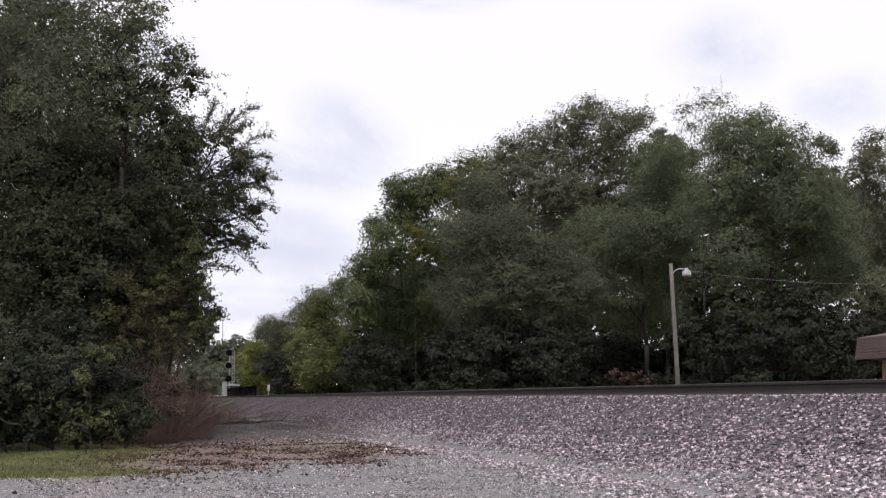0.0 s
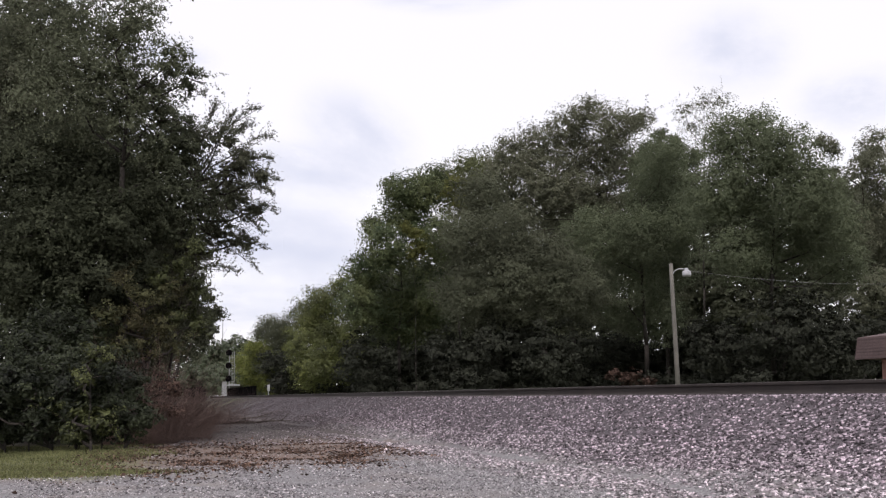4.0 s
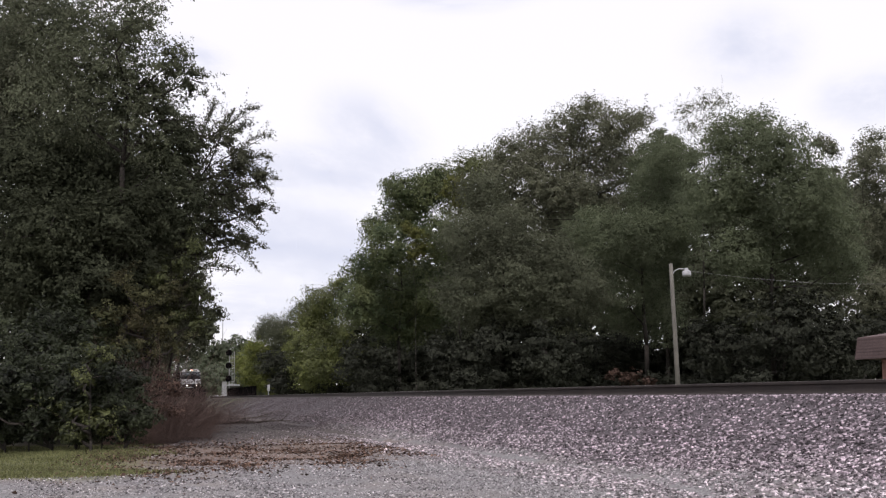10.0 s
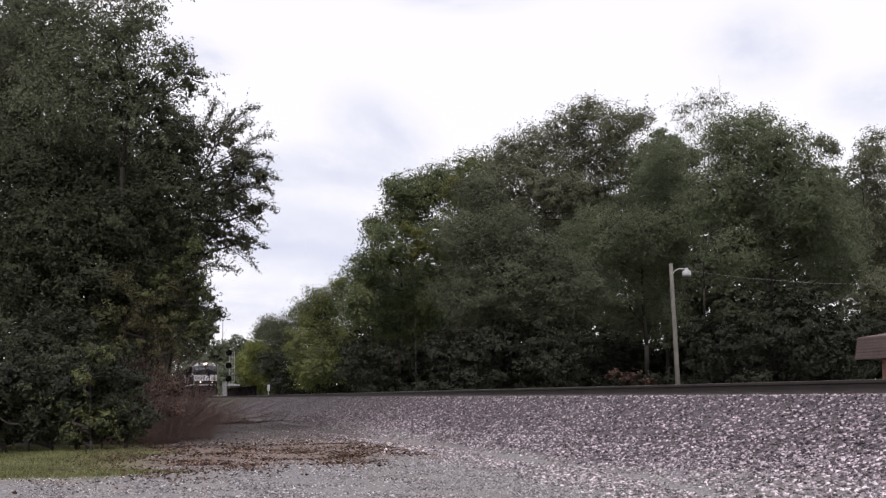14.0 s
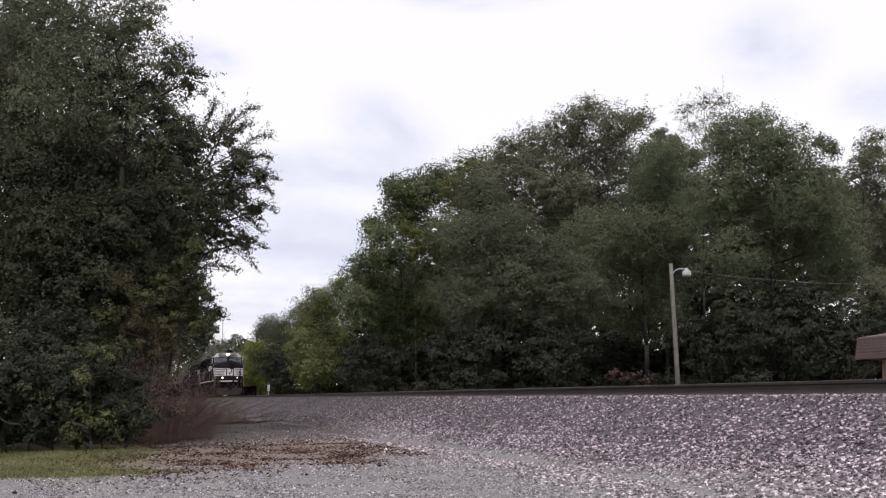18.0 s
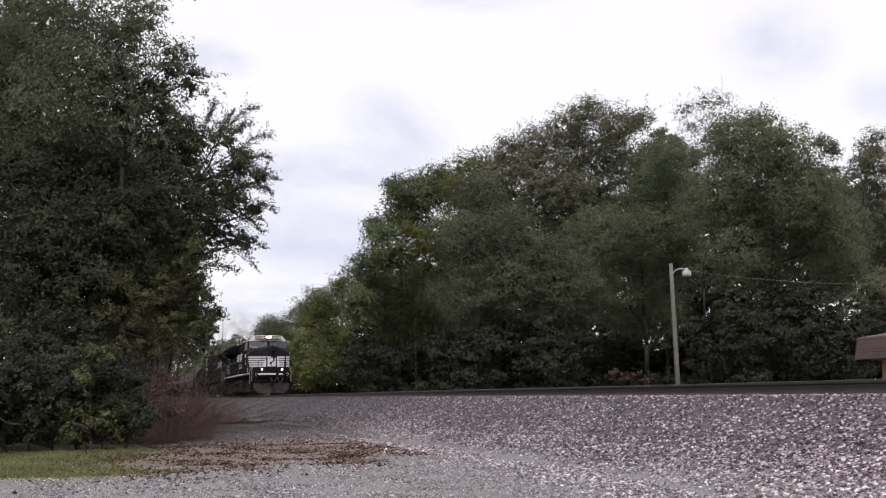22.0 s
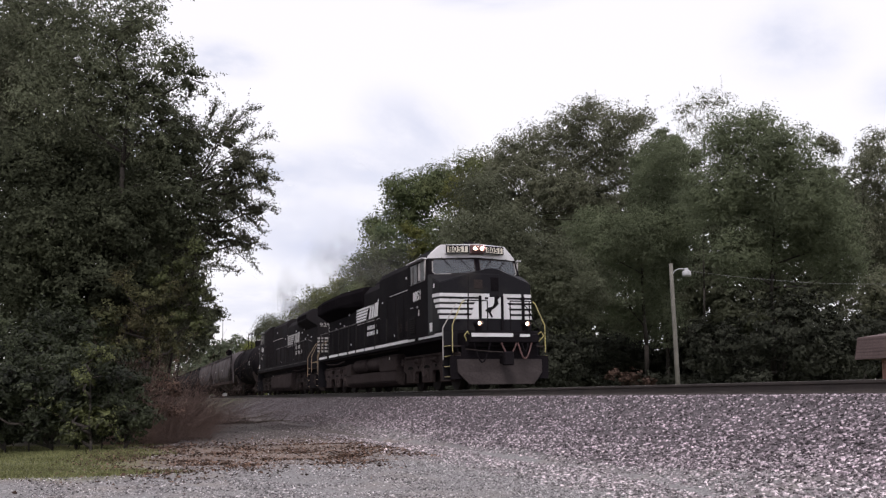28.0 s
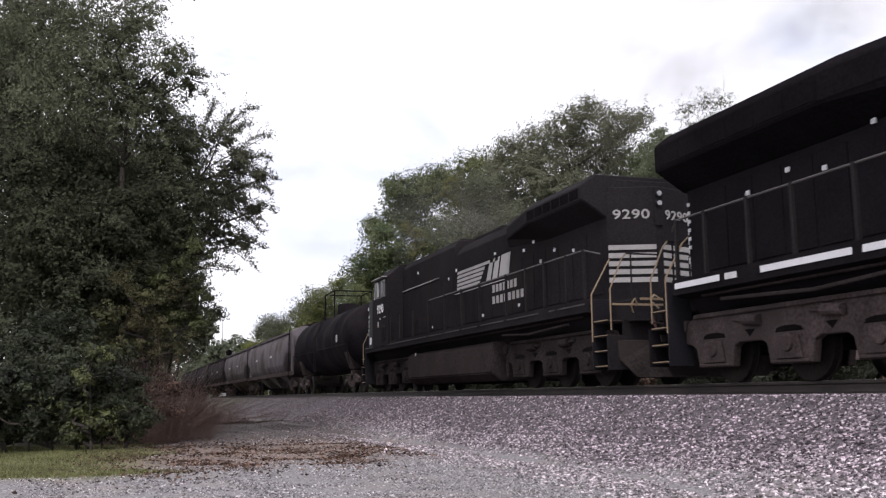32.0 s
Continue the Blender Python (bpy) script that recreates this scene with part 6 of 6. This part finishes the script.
def hopper_car(n, mat, label):
    C = thing("hopper_car", None, label, "hopper car", "train")
    half = [(-1.36, 1.2), (-1.58, 1.7), (-1.62, 2.4), (-1.55, 3.0), (-1.38, 3.45), (-0.7, 3.82)]
    out = half + [(-x, z) for x, z in half[::-1]]
    bm = bmesh.new()
    loft(bm, [[(x, y, max(z, lo)) for x, z in out] for y, lo in ((0.35, 2.3), (1.7, 1.2), (n - 1.7, 1.2), (n - 0.35, 2.3))])
    part("body", soften(bm, 0.02, 1, 40), mat, C, "smooth bulging hopper body", True)
    for s in (-1, 1):
        bm = bmesh.new()
        prism(bm, [(s * 1.3, 3.42), (s * 1.5, 3.4), (s * 1.5, 3.5), (s * 1.3, 3.56)], 0.3, n - 0.3)
        part("roof_eave", sealed(bm), mat, C, "pale roof edge")
        slab("side_sill", M["running_gear"], C, *sorted((s * 1.3, s * 1.5)), 0.1, n - 0.1, 1.05, 1.28)
        for y in (0.25, n - 0.25):
            bm = bmesh.new()
            for q in (-0.2, 0.2):
                rod(bm, (s * 1.5, y + q * 0.5, 1.1), (s * 1.45, y + q * 0.5, 3.6), 0.022, 0.022, 6)
            for k in range(9):
                rod(bm, (s * 1.5, y - 0.1, 1.2 + k * 0.27), (s * 1.5, y + 0.1, 1.2 + k * 0.27), 0.014, 0.014, 5)
            part("ladder", sealed(bm), M["black"], C)
            slab("end_post", mat, C, *sorted((s * 1.2, s * 1.35)), y - 0.08, y + 0.08, 1.1, 3.3)
        for k in range(5):
            y = 2.6 + k * (n - 5.2) / 4
            slab("lettering_bar", M["old_white"], C, *sorted((s * 1.6, s * 1.632)), y, y + 0.7, 2.25, 2.37, 0, "faded lettering as bars") if k in (1, 3) else None
    slab("roof_walk", M["running_gear"], C, -0.35, 0.35, 0.2, n - 0.2, 3.9, 3.95)
    for k in range(6):
        y = 1.6 + k * (n - 3.2) / 5
        bm = bmesh.new()
        rod(bm, (0, y, 3.78), (0, y, 3.93), 0.4, 0.4, 14)
        part("hatch", sealed(bm), mat, C)
    for k in range(3):
        y = n * (0.24 + 0.26 * k)
        bm = bmesh.new()
        loft(bm, [[(-1.3, y - 1.6, 1.25), (1.3, y - 1.6, 1.25), (1.3, y + 1.6, 1.25), (-1.3, y + 1.6, 1.25)], [(-0.5, y - 0.4, 0.45), (0.5, y - 0.4, 0.45), (0.5, y + 0.4, 0.45), (-0.5, y + 0.4, 0.45)]])
        part("discharge_chute", sealed(bm), mat, C)
    slab("stub_sill", M["running_gear"], C, -0.3, 0.3, -0.3, n + 0.3, 0.75, 1.1)
    bogie(C, 1.5)
    bogie(C, n - 1.5)
    car_ends(C, n)
    return C, n


# vehicles and their distance behind the lead engine's nose
TRAIN = [(lead, 0.0, False), (second, 42.45, True)]
back = 44.4
C, n = tank_car()
TRAIN.append((C, back, False))
back += n + 1.0
for k in range(6):
    mat = M["hopper_grey"] if k < 2 else M["hopper_dark"]
    C, n = hopper_car((18.9, 17.2, 17.2, 17.2, 17.2, 17.2)[k], mat, "pale grey covered hopper car with a rounded body" if k < 2 else "dark grey covered hopper car in the freight train")
    TRAIN.append((C, back, False))
    back += n + 0.75

# where the lead engine's nose is along the track, second by second
RUN = [(0.0, 237.0), (1.0, 229.7), (6.0, 192.96), (9.0, 170.86), (13.0, 141.13), (19.0, 95.96), (23.0, 65.56), (27.5, 30.74), (28.0, 26.77), (29.0, 18.80), (30.0, 10.85), (31.0, 2.89), (32.0, -5.05)]


def nose_at(t):
    """Smooth place along the track at t seconds."""
    ts, ss = [r[0] for r in RUN], [r[1] for r in RUN]
    i = max(0, min(len(ts) - 2, sum(1 for a in ts if a <= t) - 1))

    def slope(k):
        a, b = max(0, k - 1), min(len(ts) - 1, k + 1)
        return (ss[b] - ss[a]) / (ts[b] - ts[a])

    h = ts[i + 1] - ts[i]
    u = (t - ts[i]) / h
    return (2 * u**3 - 3 * u**2 + 1) * ss[i] + (u**3 - 2 * u**2 + u) * h * slope(i) + (3 * u**2 - 2 * u**3) * ss[i + 1] + (u**3 - u**2) * h * slope(i + 1)

# ---- line-side things ----
M.update({
    "roof_brown": material("roof_brown", (0.1, 0.068, 0.068), 0.85, spread=0.2, scale=1.5, bump=0.01, grain=14, own=0.2),
    "brick_red": material("brick_red", (0.3, 0.16, 0.14), 0.9, spread=0.2, scale=2, grain=20, own=0.2),
    "grey_paint": material("grey_paint", (0.36, 0.36, 0.37), 0.5, spread=0.1, scale=1.5, grain=20, dirt=(0.22, 0.21, 0.2), dirt_at=0.6),
    "pale_paint": material("pale_paint", (0.4, 0.4, 0.42), 0.5, spread=0.08, scale=1.5, grain=20, dirt=(0.4, 0.39, 0.37), dirt_at=0.6),
    "girder": material("girder", (0.006, 0.005, 0.006), 0.9, spread=0.3, scale=0.8, grain=12, gloss=0.03),
    "dead_leaf": material("dead_leaf", (0.08, 0.052, 0.04), 0.9, spread=0.3, scale=1, grain=30, island=0.75, gloss=0.1, flash=2.2),
    "dead_wood": material("dead_wood", (0.07, 0.058, 0.052), 0.9, spread=0.3, scale=3, grain=30, gloss=0.1),
})

# yard lamp on a wooden pole, with its supply wire
lamp = thing("street_lamp", pose(13.8, 39.9, 0), "weathered wooden pole with a white dome lamp across the track", "street lamp")
bm = bmesh.new()
pts = [(-0.04, 0.0, GROUND - 0.3), (-0.08, -0.02, 1.2), (-0.13, -0.05, 3.5), (-0.18, -0.08, 5.72)]
loft(bm, [[(x + r * math.cos(k * math.tau / 12), y + r * math.sin(k * math.tau / 12), z) for k in range(12)] for (x, y, z), r in zip(pts, (0.115, 0.105, 0.095, 0.085))])
part("pole", sealed(bm), M["pole_wood"], lamp, "grey weathered wooden pole", True)
bm = bmesh.new()
pipe(bm, [(-0.14, -0.1, 5.22), (-0.04, -0.16, 5.38), (0.1, -0.22, 5.46), (0.42, -0.3, 5.46)], 0.026, 8)
part("bracket_arm", sealed(bm), M["pale_paint"], lamp, "pale curved bracket arm")
bm = bmesh.new()
lathe(bm, [(5.5, 0.06), (5.44, 0.09), (5.4, 0.1), (5.36, 0.19), (5.2, 0.21), (5.12, 0.2)], 16, "z")
bmesh.ops.translate(bm, verts=bm.verts, vec=(0.48, -0.32, 0))
part("lamp_head", sealed(bm), M["pale_paint"], lamp, "white dome lamp head", True)
bm = bmesh.new()
wire = []
for k in range(15):
    s = k / 14
    wire.append(Vector((14.1, 39.7, 5.42)).lerp(Vector((20.5, 25.0, 3.75)), s) - Vector((0, 0, 0.55 * math.sin(s * math.pi))))
pipe(bm, wire, 0.004, 5)
tagged(part("overhead_wire", sealed(bm), M["grey_paint"]), "thin grey overhead wire running from the lamp pole", "wire")

# small building with a brown mansard roof
house = thing("house", pose(19.35, 34.9, GROUND), "low brick building with a brown mansard roof beside the wood", "house")
bm = bmesh.new()
box(bm, 0.7, 7.0, -9.0, -0.75, 0.0, 2.3)
part("wall", sealed(bm), M["brick_red"], house, "dull red brick wall")
bm = bmesh.new()
loft(bm, [[(0, -9.6, 2.22), (7.6, -9.6, 2.22), (7.6, 0, 2.22), (0, 0, 2.22)], [(0.1, -9.3, 3.15), (7.3, -9.3, 3.15), (7.3, -0.12, 3.15), (0.1, -0.12, 3.15)], [(2.5, -7.5, 3.6), (5, -7.5, 3.6), (5, -2.5, 3.6), (2.5, -2.5, 3.6)]])
roof = part("roof", sealed(bm), M["roof_brown"], house, "faded brown mansard roof")
for k in range(7):
    z = 2.24 + k * 0.13
    u = 0.1 * (k * 0.13 / 0.93)
    bm = bmesh.new()
    box(bm, -0.012 + u, 7.6 + 0.012 - u, -9.61 + u * 1.2, 0.012 - u * 1.2, z, z + 0.05)
    part("shingle_course", sealed(bm), M["roof_brown"], roof)
bm = bmesh.new()
box(bm, 0.74, 0.76, -4.2, -3.2, 0.9, 1.9)
part("window", sealed(bm), M["dark_glass"], house, "dark window")

# plate girder bridge that carries the line over a hollow
bridge = thing("bridge", pose(0, 0, 0), "dark plate girder railway bridge on the line", "bridge")
for s in (-1, 1):
    x = s * 2.75
    bm = bmesh.new()
    box(bm, x - 0.02, x + 0.02, 104, 133, -0.5, 0.98)
    box(bm, x - 0.2, x + 0.2, 104, 133, 0.98, 1.03)
    g = part("girder", sealed(bm), M["girder"], bridge, "riveted dark steel girder")
    for k in range(13):
        y = 104.6 + k * 2.3
        slab("stiffener", M["girder"], g, x - 0.16, x + 0.16, y - 0.02, y + 0.02, -0.4, 0.98)

# signal mast with three dark heads, its ladder and relay case
signal = thing("signal_mast", pose(3.35, 137.5, 0), "grey railway signal mast with three black signal heads", "railway signal")
bm = bmesh.new()
rod(bm, (0, 0, GROUND), (0, 0, 6.4), 0.09, 0.07, 10)
part("mast", sealed(bm), M["grey_paint"], signal)
for z in (5.9, 4.15, 2.4):
    bm = bmesh.new()
    rod(bm, (-0.12, -0.2, z), (-0.12, -0.1, z), 0.42, 0.42, 16)
    h = part("signal_head", sealed(bm), M["girder"], signal, "round black signal head")
    for k in (-0.2, 0.0, 0.2):
        bm = bmesh.new()
        rod(bm, (-0.12, -0.42, z + k), (-0.12, -0.2, z + k), 0.09, 0.09, 8)
        part("visor", sealed(bm), M["girder"], h)
    slab("bracket", M["pale_paint"], signal, -0.1, 0.5, -0.12, 0.0, z - 0.75, z - 0.69)
for u in (0.42, 0.72):
    bm = bmesh.new()
    rod(bm, (u, 0.1, GROUND), (u - 0.1, 0.1, 6.0), 0.03, 0.03, 6)
    part("ladder_rail", sealed(bm), M["pale_paint"], signal)
for k in range(16):
    bm = bmesh.new()
    rod(bm, (0.38, 0.1, 0.2 + k * 0.36), (0.66, 0.1, 0.2 + k * 0.36), 0.02, 0.02, 5)
    part("rung", sealed(bm), M["pale_paint"], signal)
slab("service_platform", M["pale_paint"], signal, -0.3, 1.4, -0.5, 0.5, 1.4, 1.6, 0.02, "pale service platform")
relay = thing("relay_case", pose(2.75, 138.0, GROUND), "silver-grey relay case standing by the signal", "relay case")
bm = bmesh.new()
box(bm, -0.3, 0.3, -0.35, 0.35, 0.3, 3.0)
part("case", soften(bm, 0.03), M["pale_paint"], relay)
bm = bmesh.new()
prism(bm, [(-0.36, 3.0), (0.36, 3.0), (0.28, 3.1), (-0.28, 3.1)], -0.42, 0.42)
part("lid", sealed(bm), M["pale_paint"], relay)
slab("footing", M["grey_paint"], relay, -0.8, 0.5, -0.5, 0.4, 0.0, 1.1, 0.05)

# pale concrete end blocks of the bridge and the dark timber crib before them
abutment = thing("bridge_abutment", pose(-2.9, 101.6, GROUND), "dark timber crib at the end of the bridge", "abutment")
for k in range(6):
    slab("crib_timber", M["girder"], abutment, -0.75 + 0.03 * (k % 2), 0.35, -1.2, 1.6, 0.05 + k * 0.3, 0.31 + k * 0.3, 0.02)
for k, (x, y, w, h) in enumerate(((1.2, 141.0, 0.9, 1.5), (0.1, 142.5, 0.7, 1.35), (2.1, 140.0, 0.5, 1.9))):
    bm = bmesh.new()
    prism(bm, [(-w, 0), (w, 0), (w * 0.85, h * 0.6), (w * 0.3, h), (-w * 0.7, h * 0.8)], -0.5, 0.5)
    ob = part("concrete_block", soften(bm, 0.06), M["pale_paint"])
    ob.matrix_basis = pose(x + 2.2, y + 3.0, GROUND, 0, 0, 8 * k)
    tagged(ob, "pale weathered concrete block beside the signal", "concrete block", "concrete blocks")

# white marker post beside the track
marker = thing("marker_post", pose(3.2, 97.8, GROUND), "short post with a white board beside the track", "marker post")
bm = bmesh.new()
rod(bm, (0, 0, 0), (0, 0, 1.6), 0.05, 0.05, 8)
part("post", sealed(bm), M["grey_paint"], marker)
slab("board", M["pale_paint"], marker, -0.13, 0.13, -0.08, -0.05, 1.55, 2.15, 0.01, "plain white board")

# far steel mast behind the trees
far_pole = thing("radio_mast", pose(17.2, 300.0, GROUND), "thin grey mast far behind the trees", "mast")
bm = bmesh.new()
rod(bm, (0, 0, 0), (0, 0, 24.5), 0.22, 0.1, 8)
part("mast_pole", sealed(bm), M["grey_paint"], far_pole)

# fallen dead branches on the track bed's foot
for k, (x, y, length, turn) in enumerate(((-5.3, 37.5, 2.4, -18), (-5.9, 41.0, 3.0, 24), (-6.6, 36.0, 1.8, -40))):
    bm = bmesh.new()
    rng = np.random.default_rng(70 + k)
    a = Vector((-length / 2, 0, 0.06))
    for q in range(5):
        b = a + Vector((length / 5, rng.normal(0, 0.12), rng.normal(0.02, 0.05)))
        rod(bm, a, b, 0.05 - q * 0.008, 0.042 - q * 0.008, 6)
        if q in (1, 2, 3):
            rod(bm, b, b + Vector((rng.uniform(0.2, 0.5), rng.normal(0, 0.3), rng.uniform(0.05, 0.3))), 0.022, 0.008, 5)
        a = b
    ob = part("fallen_branch", sealed(bm), M["dead_wood"])
    ob.matrix_basis = pose(x, y, lay(x, y) + 0.01, 0, 0, turn)
    tagged(ob, "dead dark branch lying on the ground", "branch", "fallen branches")

# fallen leaves and crumbs of bark on the bare earth
rng = np.random.default_rng(33)
n = 24000
px, py = rng.uniform(-11.4, -5.4, n), rng.normal(16.6, 3.0, n)
patch = np.array([noise.noise((a * 1.1, b * 0.8, 3.0)) for a, b in zip(px, py)])
ok = (patch + rng.normal(0, 0.3, n) > 0.12) & (py - 0.75 * px > 19.6 + rng.normal(0, 1.0, n)) & (py < 26) & (rng.uniform(0, 1, n) < np.clip((px + 11.4) / 1.7, 0, 1))
px, py = px[ok], py[ok]
n = len(px)
c = np.stack([px, py, np.array([lay(a, b) for a, b in zip(px, py)]) + 0.008], 1)
a = rng.normal(size=(n, 3)) * np.array((1, 1, 0.25))
a /= np.linalg.norm(a, axis=1, keepdims=True)
b = np.cross(a, np.array((0, 0, 1.0)) + rng.normal(0, 0.35, (n, 3)))
b /= np.linalg.norm(b, axis=1, keepdims=True)
s = rng.uniform(0.01, 0.042, (n, 1))
v = np.stack([c - a * s, c + b * s * 0.6 + (0, 0, 0.012), c + a * s, c - b * s * 0.6 + (0, 0, 0.012)], 1)
tagged(raw_mesh("leaf_litter", v.reshape(-1, 3), np.arange(4 * n).reshape(n, 4), M["dead_leaf"]), "dark brown fallen leaves scattered on bare earth", "leaf litter", kind="stuff")

# mown grass at the foot of the trees
n = 42000
px, py = rng.uniform(-14.5, -9.3, n), rng.uniform(13.2, 22.5, n)
ok = (px + 0.5 * np.sin(py * 1.3) + rng.normal(0, 0.35, n) < -10.1) & (py + 0.3 * np.sin(px * 2.1) + rng.normal(0, 0.25, n) > 13.1)
px, py = px[ok], py[ok]
n = len(px)
c = np.stack([px, py, np.array([lay(u, w) for u, w in zip(px, py)])], 1)
h = rng.uniform(0.02, 0.055, (n, 1))
side = rng.normal(size=(n, 3)) * np.array((1, 1, 0))
side /= np.linalg.norm(side, axis=1, keepdims=True)
tip = c + np.array((0, 0, 1.0)) * h + rng.normal(0, 0.02, (n, 3)) * np.array((1, 1, 0))
v = np.stack([c - side * 0.008, c + side * 0.008, tip], 1)
M["grass_blade"] = material("grass_blade", (0.15, 0.156, 0.07), 0.7, spread=0.3, scale=1.2, grain=30, island=0.4, lucent=0.2, gloss=0.2)
tagged(raw_mesh("lawn_grass", v.reshape(-1, 3), np.arange(3 * n).reshape(n, 3), M["grass_blade"]), "short dull green grass of the lawn strip", "grass", kind="stuff")


# ---- exhaust ----
def smoke_material():
    """A thin veil of soot, thick in the middle of each puff and fading to its rim."""
    m = bpy.data.materials.new("exhaust_haze")
    m.use_nodes = True
    n, l = m.node_tree.nodes, m.node_tree.links
    n.clear()
    out, mix, clear2, soot = (n.new(k) for k in ("ShaderNodeOutputMaterial", "ShaderNodeMixShader", "ShaderNodeBsdfTransparent", "ShaderNodeBsdfDiffuse"))
    soot.inputs["Color"].default_value = (0.15, 0.145, 0.14, 1)
    co, tex, ramp, edge, mul = n.new("ShaderNodeTexCoord"), n.new("ShaderNodeTexNoise"), n.new("ShaderNodeMapRange"), n.new("ShaderNodeMapRange"), n.new("ShaderNodeMath")
    far_in = n.new("ShaderNodeVectorMath")
    far_in.operation = "LENGTH"
    edge.interpolation_type = "SMOOTHSTEP"
    tex.inputs["Scale"].default_value, tex.inputs["Detail"].default_value = 1.6, 4.0
    for node, nums in ((ramp, (0.3, 0.7, 0.03, 0.42)), (edge, (1.0, 0.0, 0.0, 1.0))):
        for k, v in zip(("From Min", "From Max", "To Min", "To Max"), nums):
            node.inputs[k].default_value = v
    mul.operation = "MULTIPLY"
    l.new(co.outputs["Object"], far_in.inputs[0])
    l.new(far_in.outputs["Value"], edge.inputs["Value"])
    l.new(co.outputs["Object"], tex.inputs["Vector"])
    l.new(tex.outputs["Fac"], ramp.inputs["Value"])
    l.new(ramp.outputs["Result"], mul.inputs[0])
    l.new(edge.outputs["Result"], mul.inputs[1])
    l.new(mul.outputs[0], mix.inputs["Fac"])
    l.new(clear2.outputs[0], mix.inputs[1])
    l.new(soot.outputs[0], mix.inputs[2])
    l.new(mix.outputs[0], out.inputs["Surface"])
    return m


M["smoke"] = smoke_material()
rng = np.random.default_rng(91)
for behind in (0.0, 19.8):
    plume = thing("exhaust_smoke", None, "thin grey exhaust haze trailing over the locomotive", "smoke", "exhaust plumes")
    for k in range(3):
        s = k / 2
        r = 1.1 + 1.5 * s
        bm = bmesh.new()
        rings = []
        for q in (1.0, 0.66, 0.33):
            rings.append([bm.verts.new((q * math.cos(j * math.tau / 20), q * math.sin(j * math.tau / 20), 0.3 * noise.noise((q * math.cos(j * math.tau / 20) * 1.5, q * math.sin(j * math.tau / 20) * 1.5, k * 2.7)))) for j in range(20)])
        for a, b in zip(rings, rings[1:]):
            for j in range(20):
                bm.faces.new((a[j], a[(j + 1) % 20], b[(j + 1) % 20], b[j]))
        bm.faces.new(rings[-1])
        ob = part("puff", bm, M["smoke"], plume, smooth=True)
        # each veil stands upright, turned its own way
        ob.matrix_basis = pose(rng.normal(0, 0.3), 12.4 + 9.0 * s, 5.0 + 1.5 * s + rng.normal(0, 0.2), 90, 0, -60 + rng.uniform(-35, 35)) @ Matrix.Diagonal((r * 1.5, r, r, 1))
    TRAIN.append((plume, behind, False))


# ---- motion ----
def motions():
    for ob, m in CLOUDS:  # the clouds drift slowly over
        walk(ob, [(t, Matrix.Rotation(radians(-4.4) * t / 32.0, 4, "Z") @ m) for t in (0.0, 16.0, 32.0)])
    beats = [k * 0.5 for k in range(65)]
    for ob, behind, turned in TRAIN:
        walk(ob, [(t, pose(0, nose_at(t) + behind, 0, 0, 0, 180 if turned else 0)) for t in beats])
    ticks = [k / 15 for k in range(481)]
    for ob, r, y, turned in ROLLING:
        spin = -1 if turned else 1
        walk(ob, [(t, pose(0, y, r, spin * math.degrees((nose_at(0) - nose_at(t)) / r))) for t in ticks])
    for ob, amount, seed in SWAY:  # crowns stir in the wind
        a, b = (seed * 1.7) % 6.28, (seed * 0.9) % 6.28
        rows = []
        for k in range(65):
            t = k * 0.5
            g = 0.6 + 0.4 * math.sin(t * 0.31 + a)
            rows.append((t, pose(0, 0, 0, amount * g * math.sin(t * 1.9 + b), amount * g * math.sin(t * 2.3 + a))))
        walk(ob, rows)


motions()
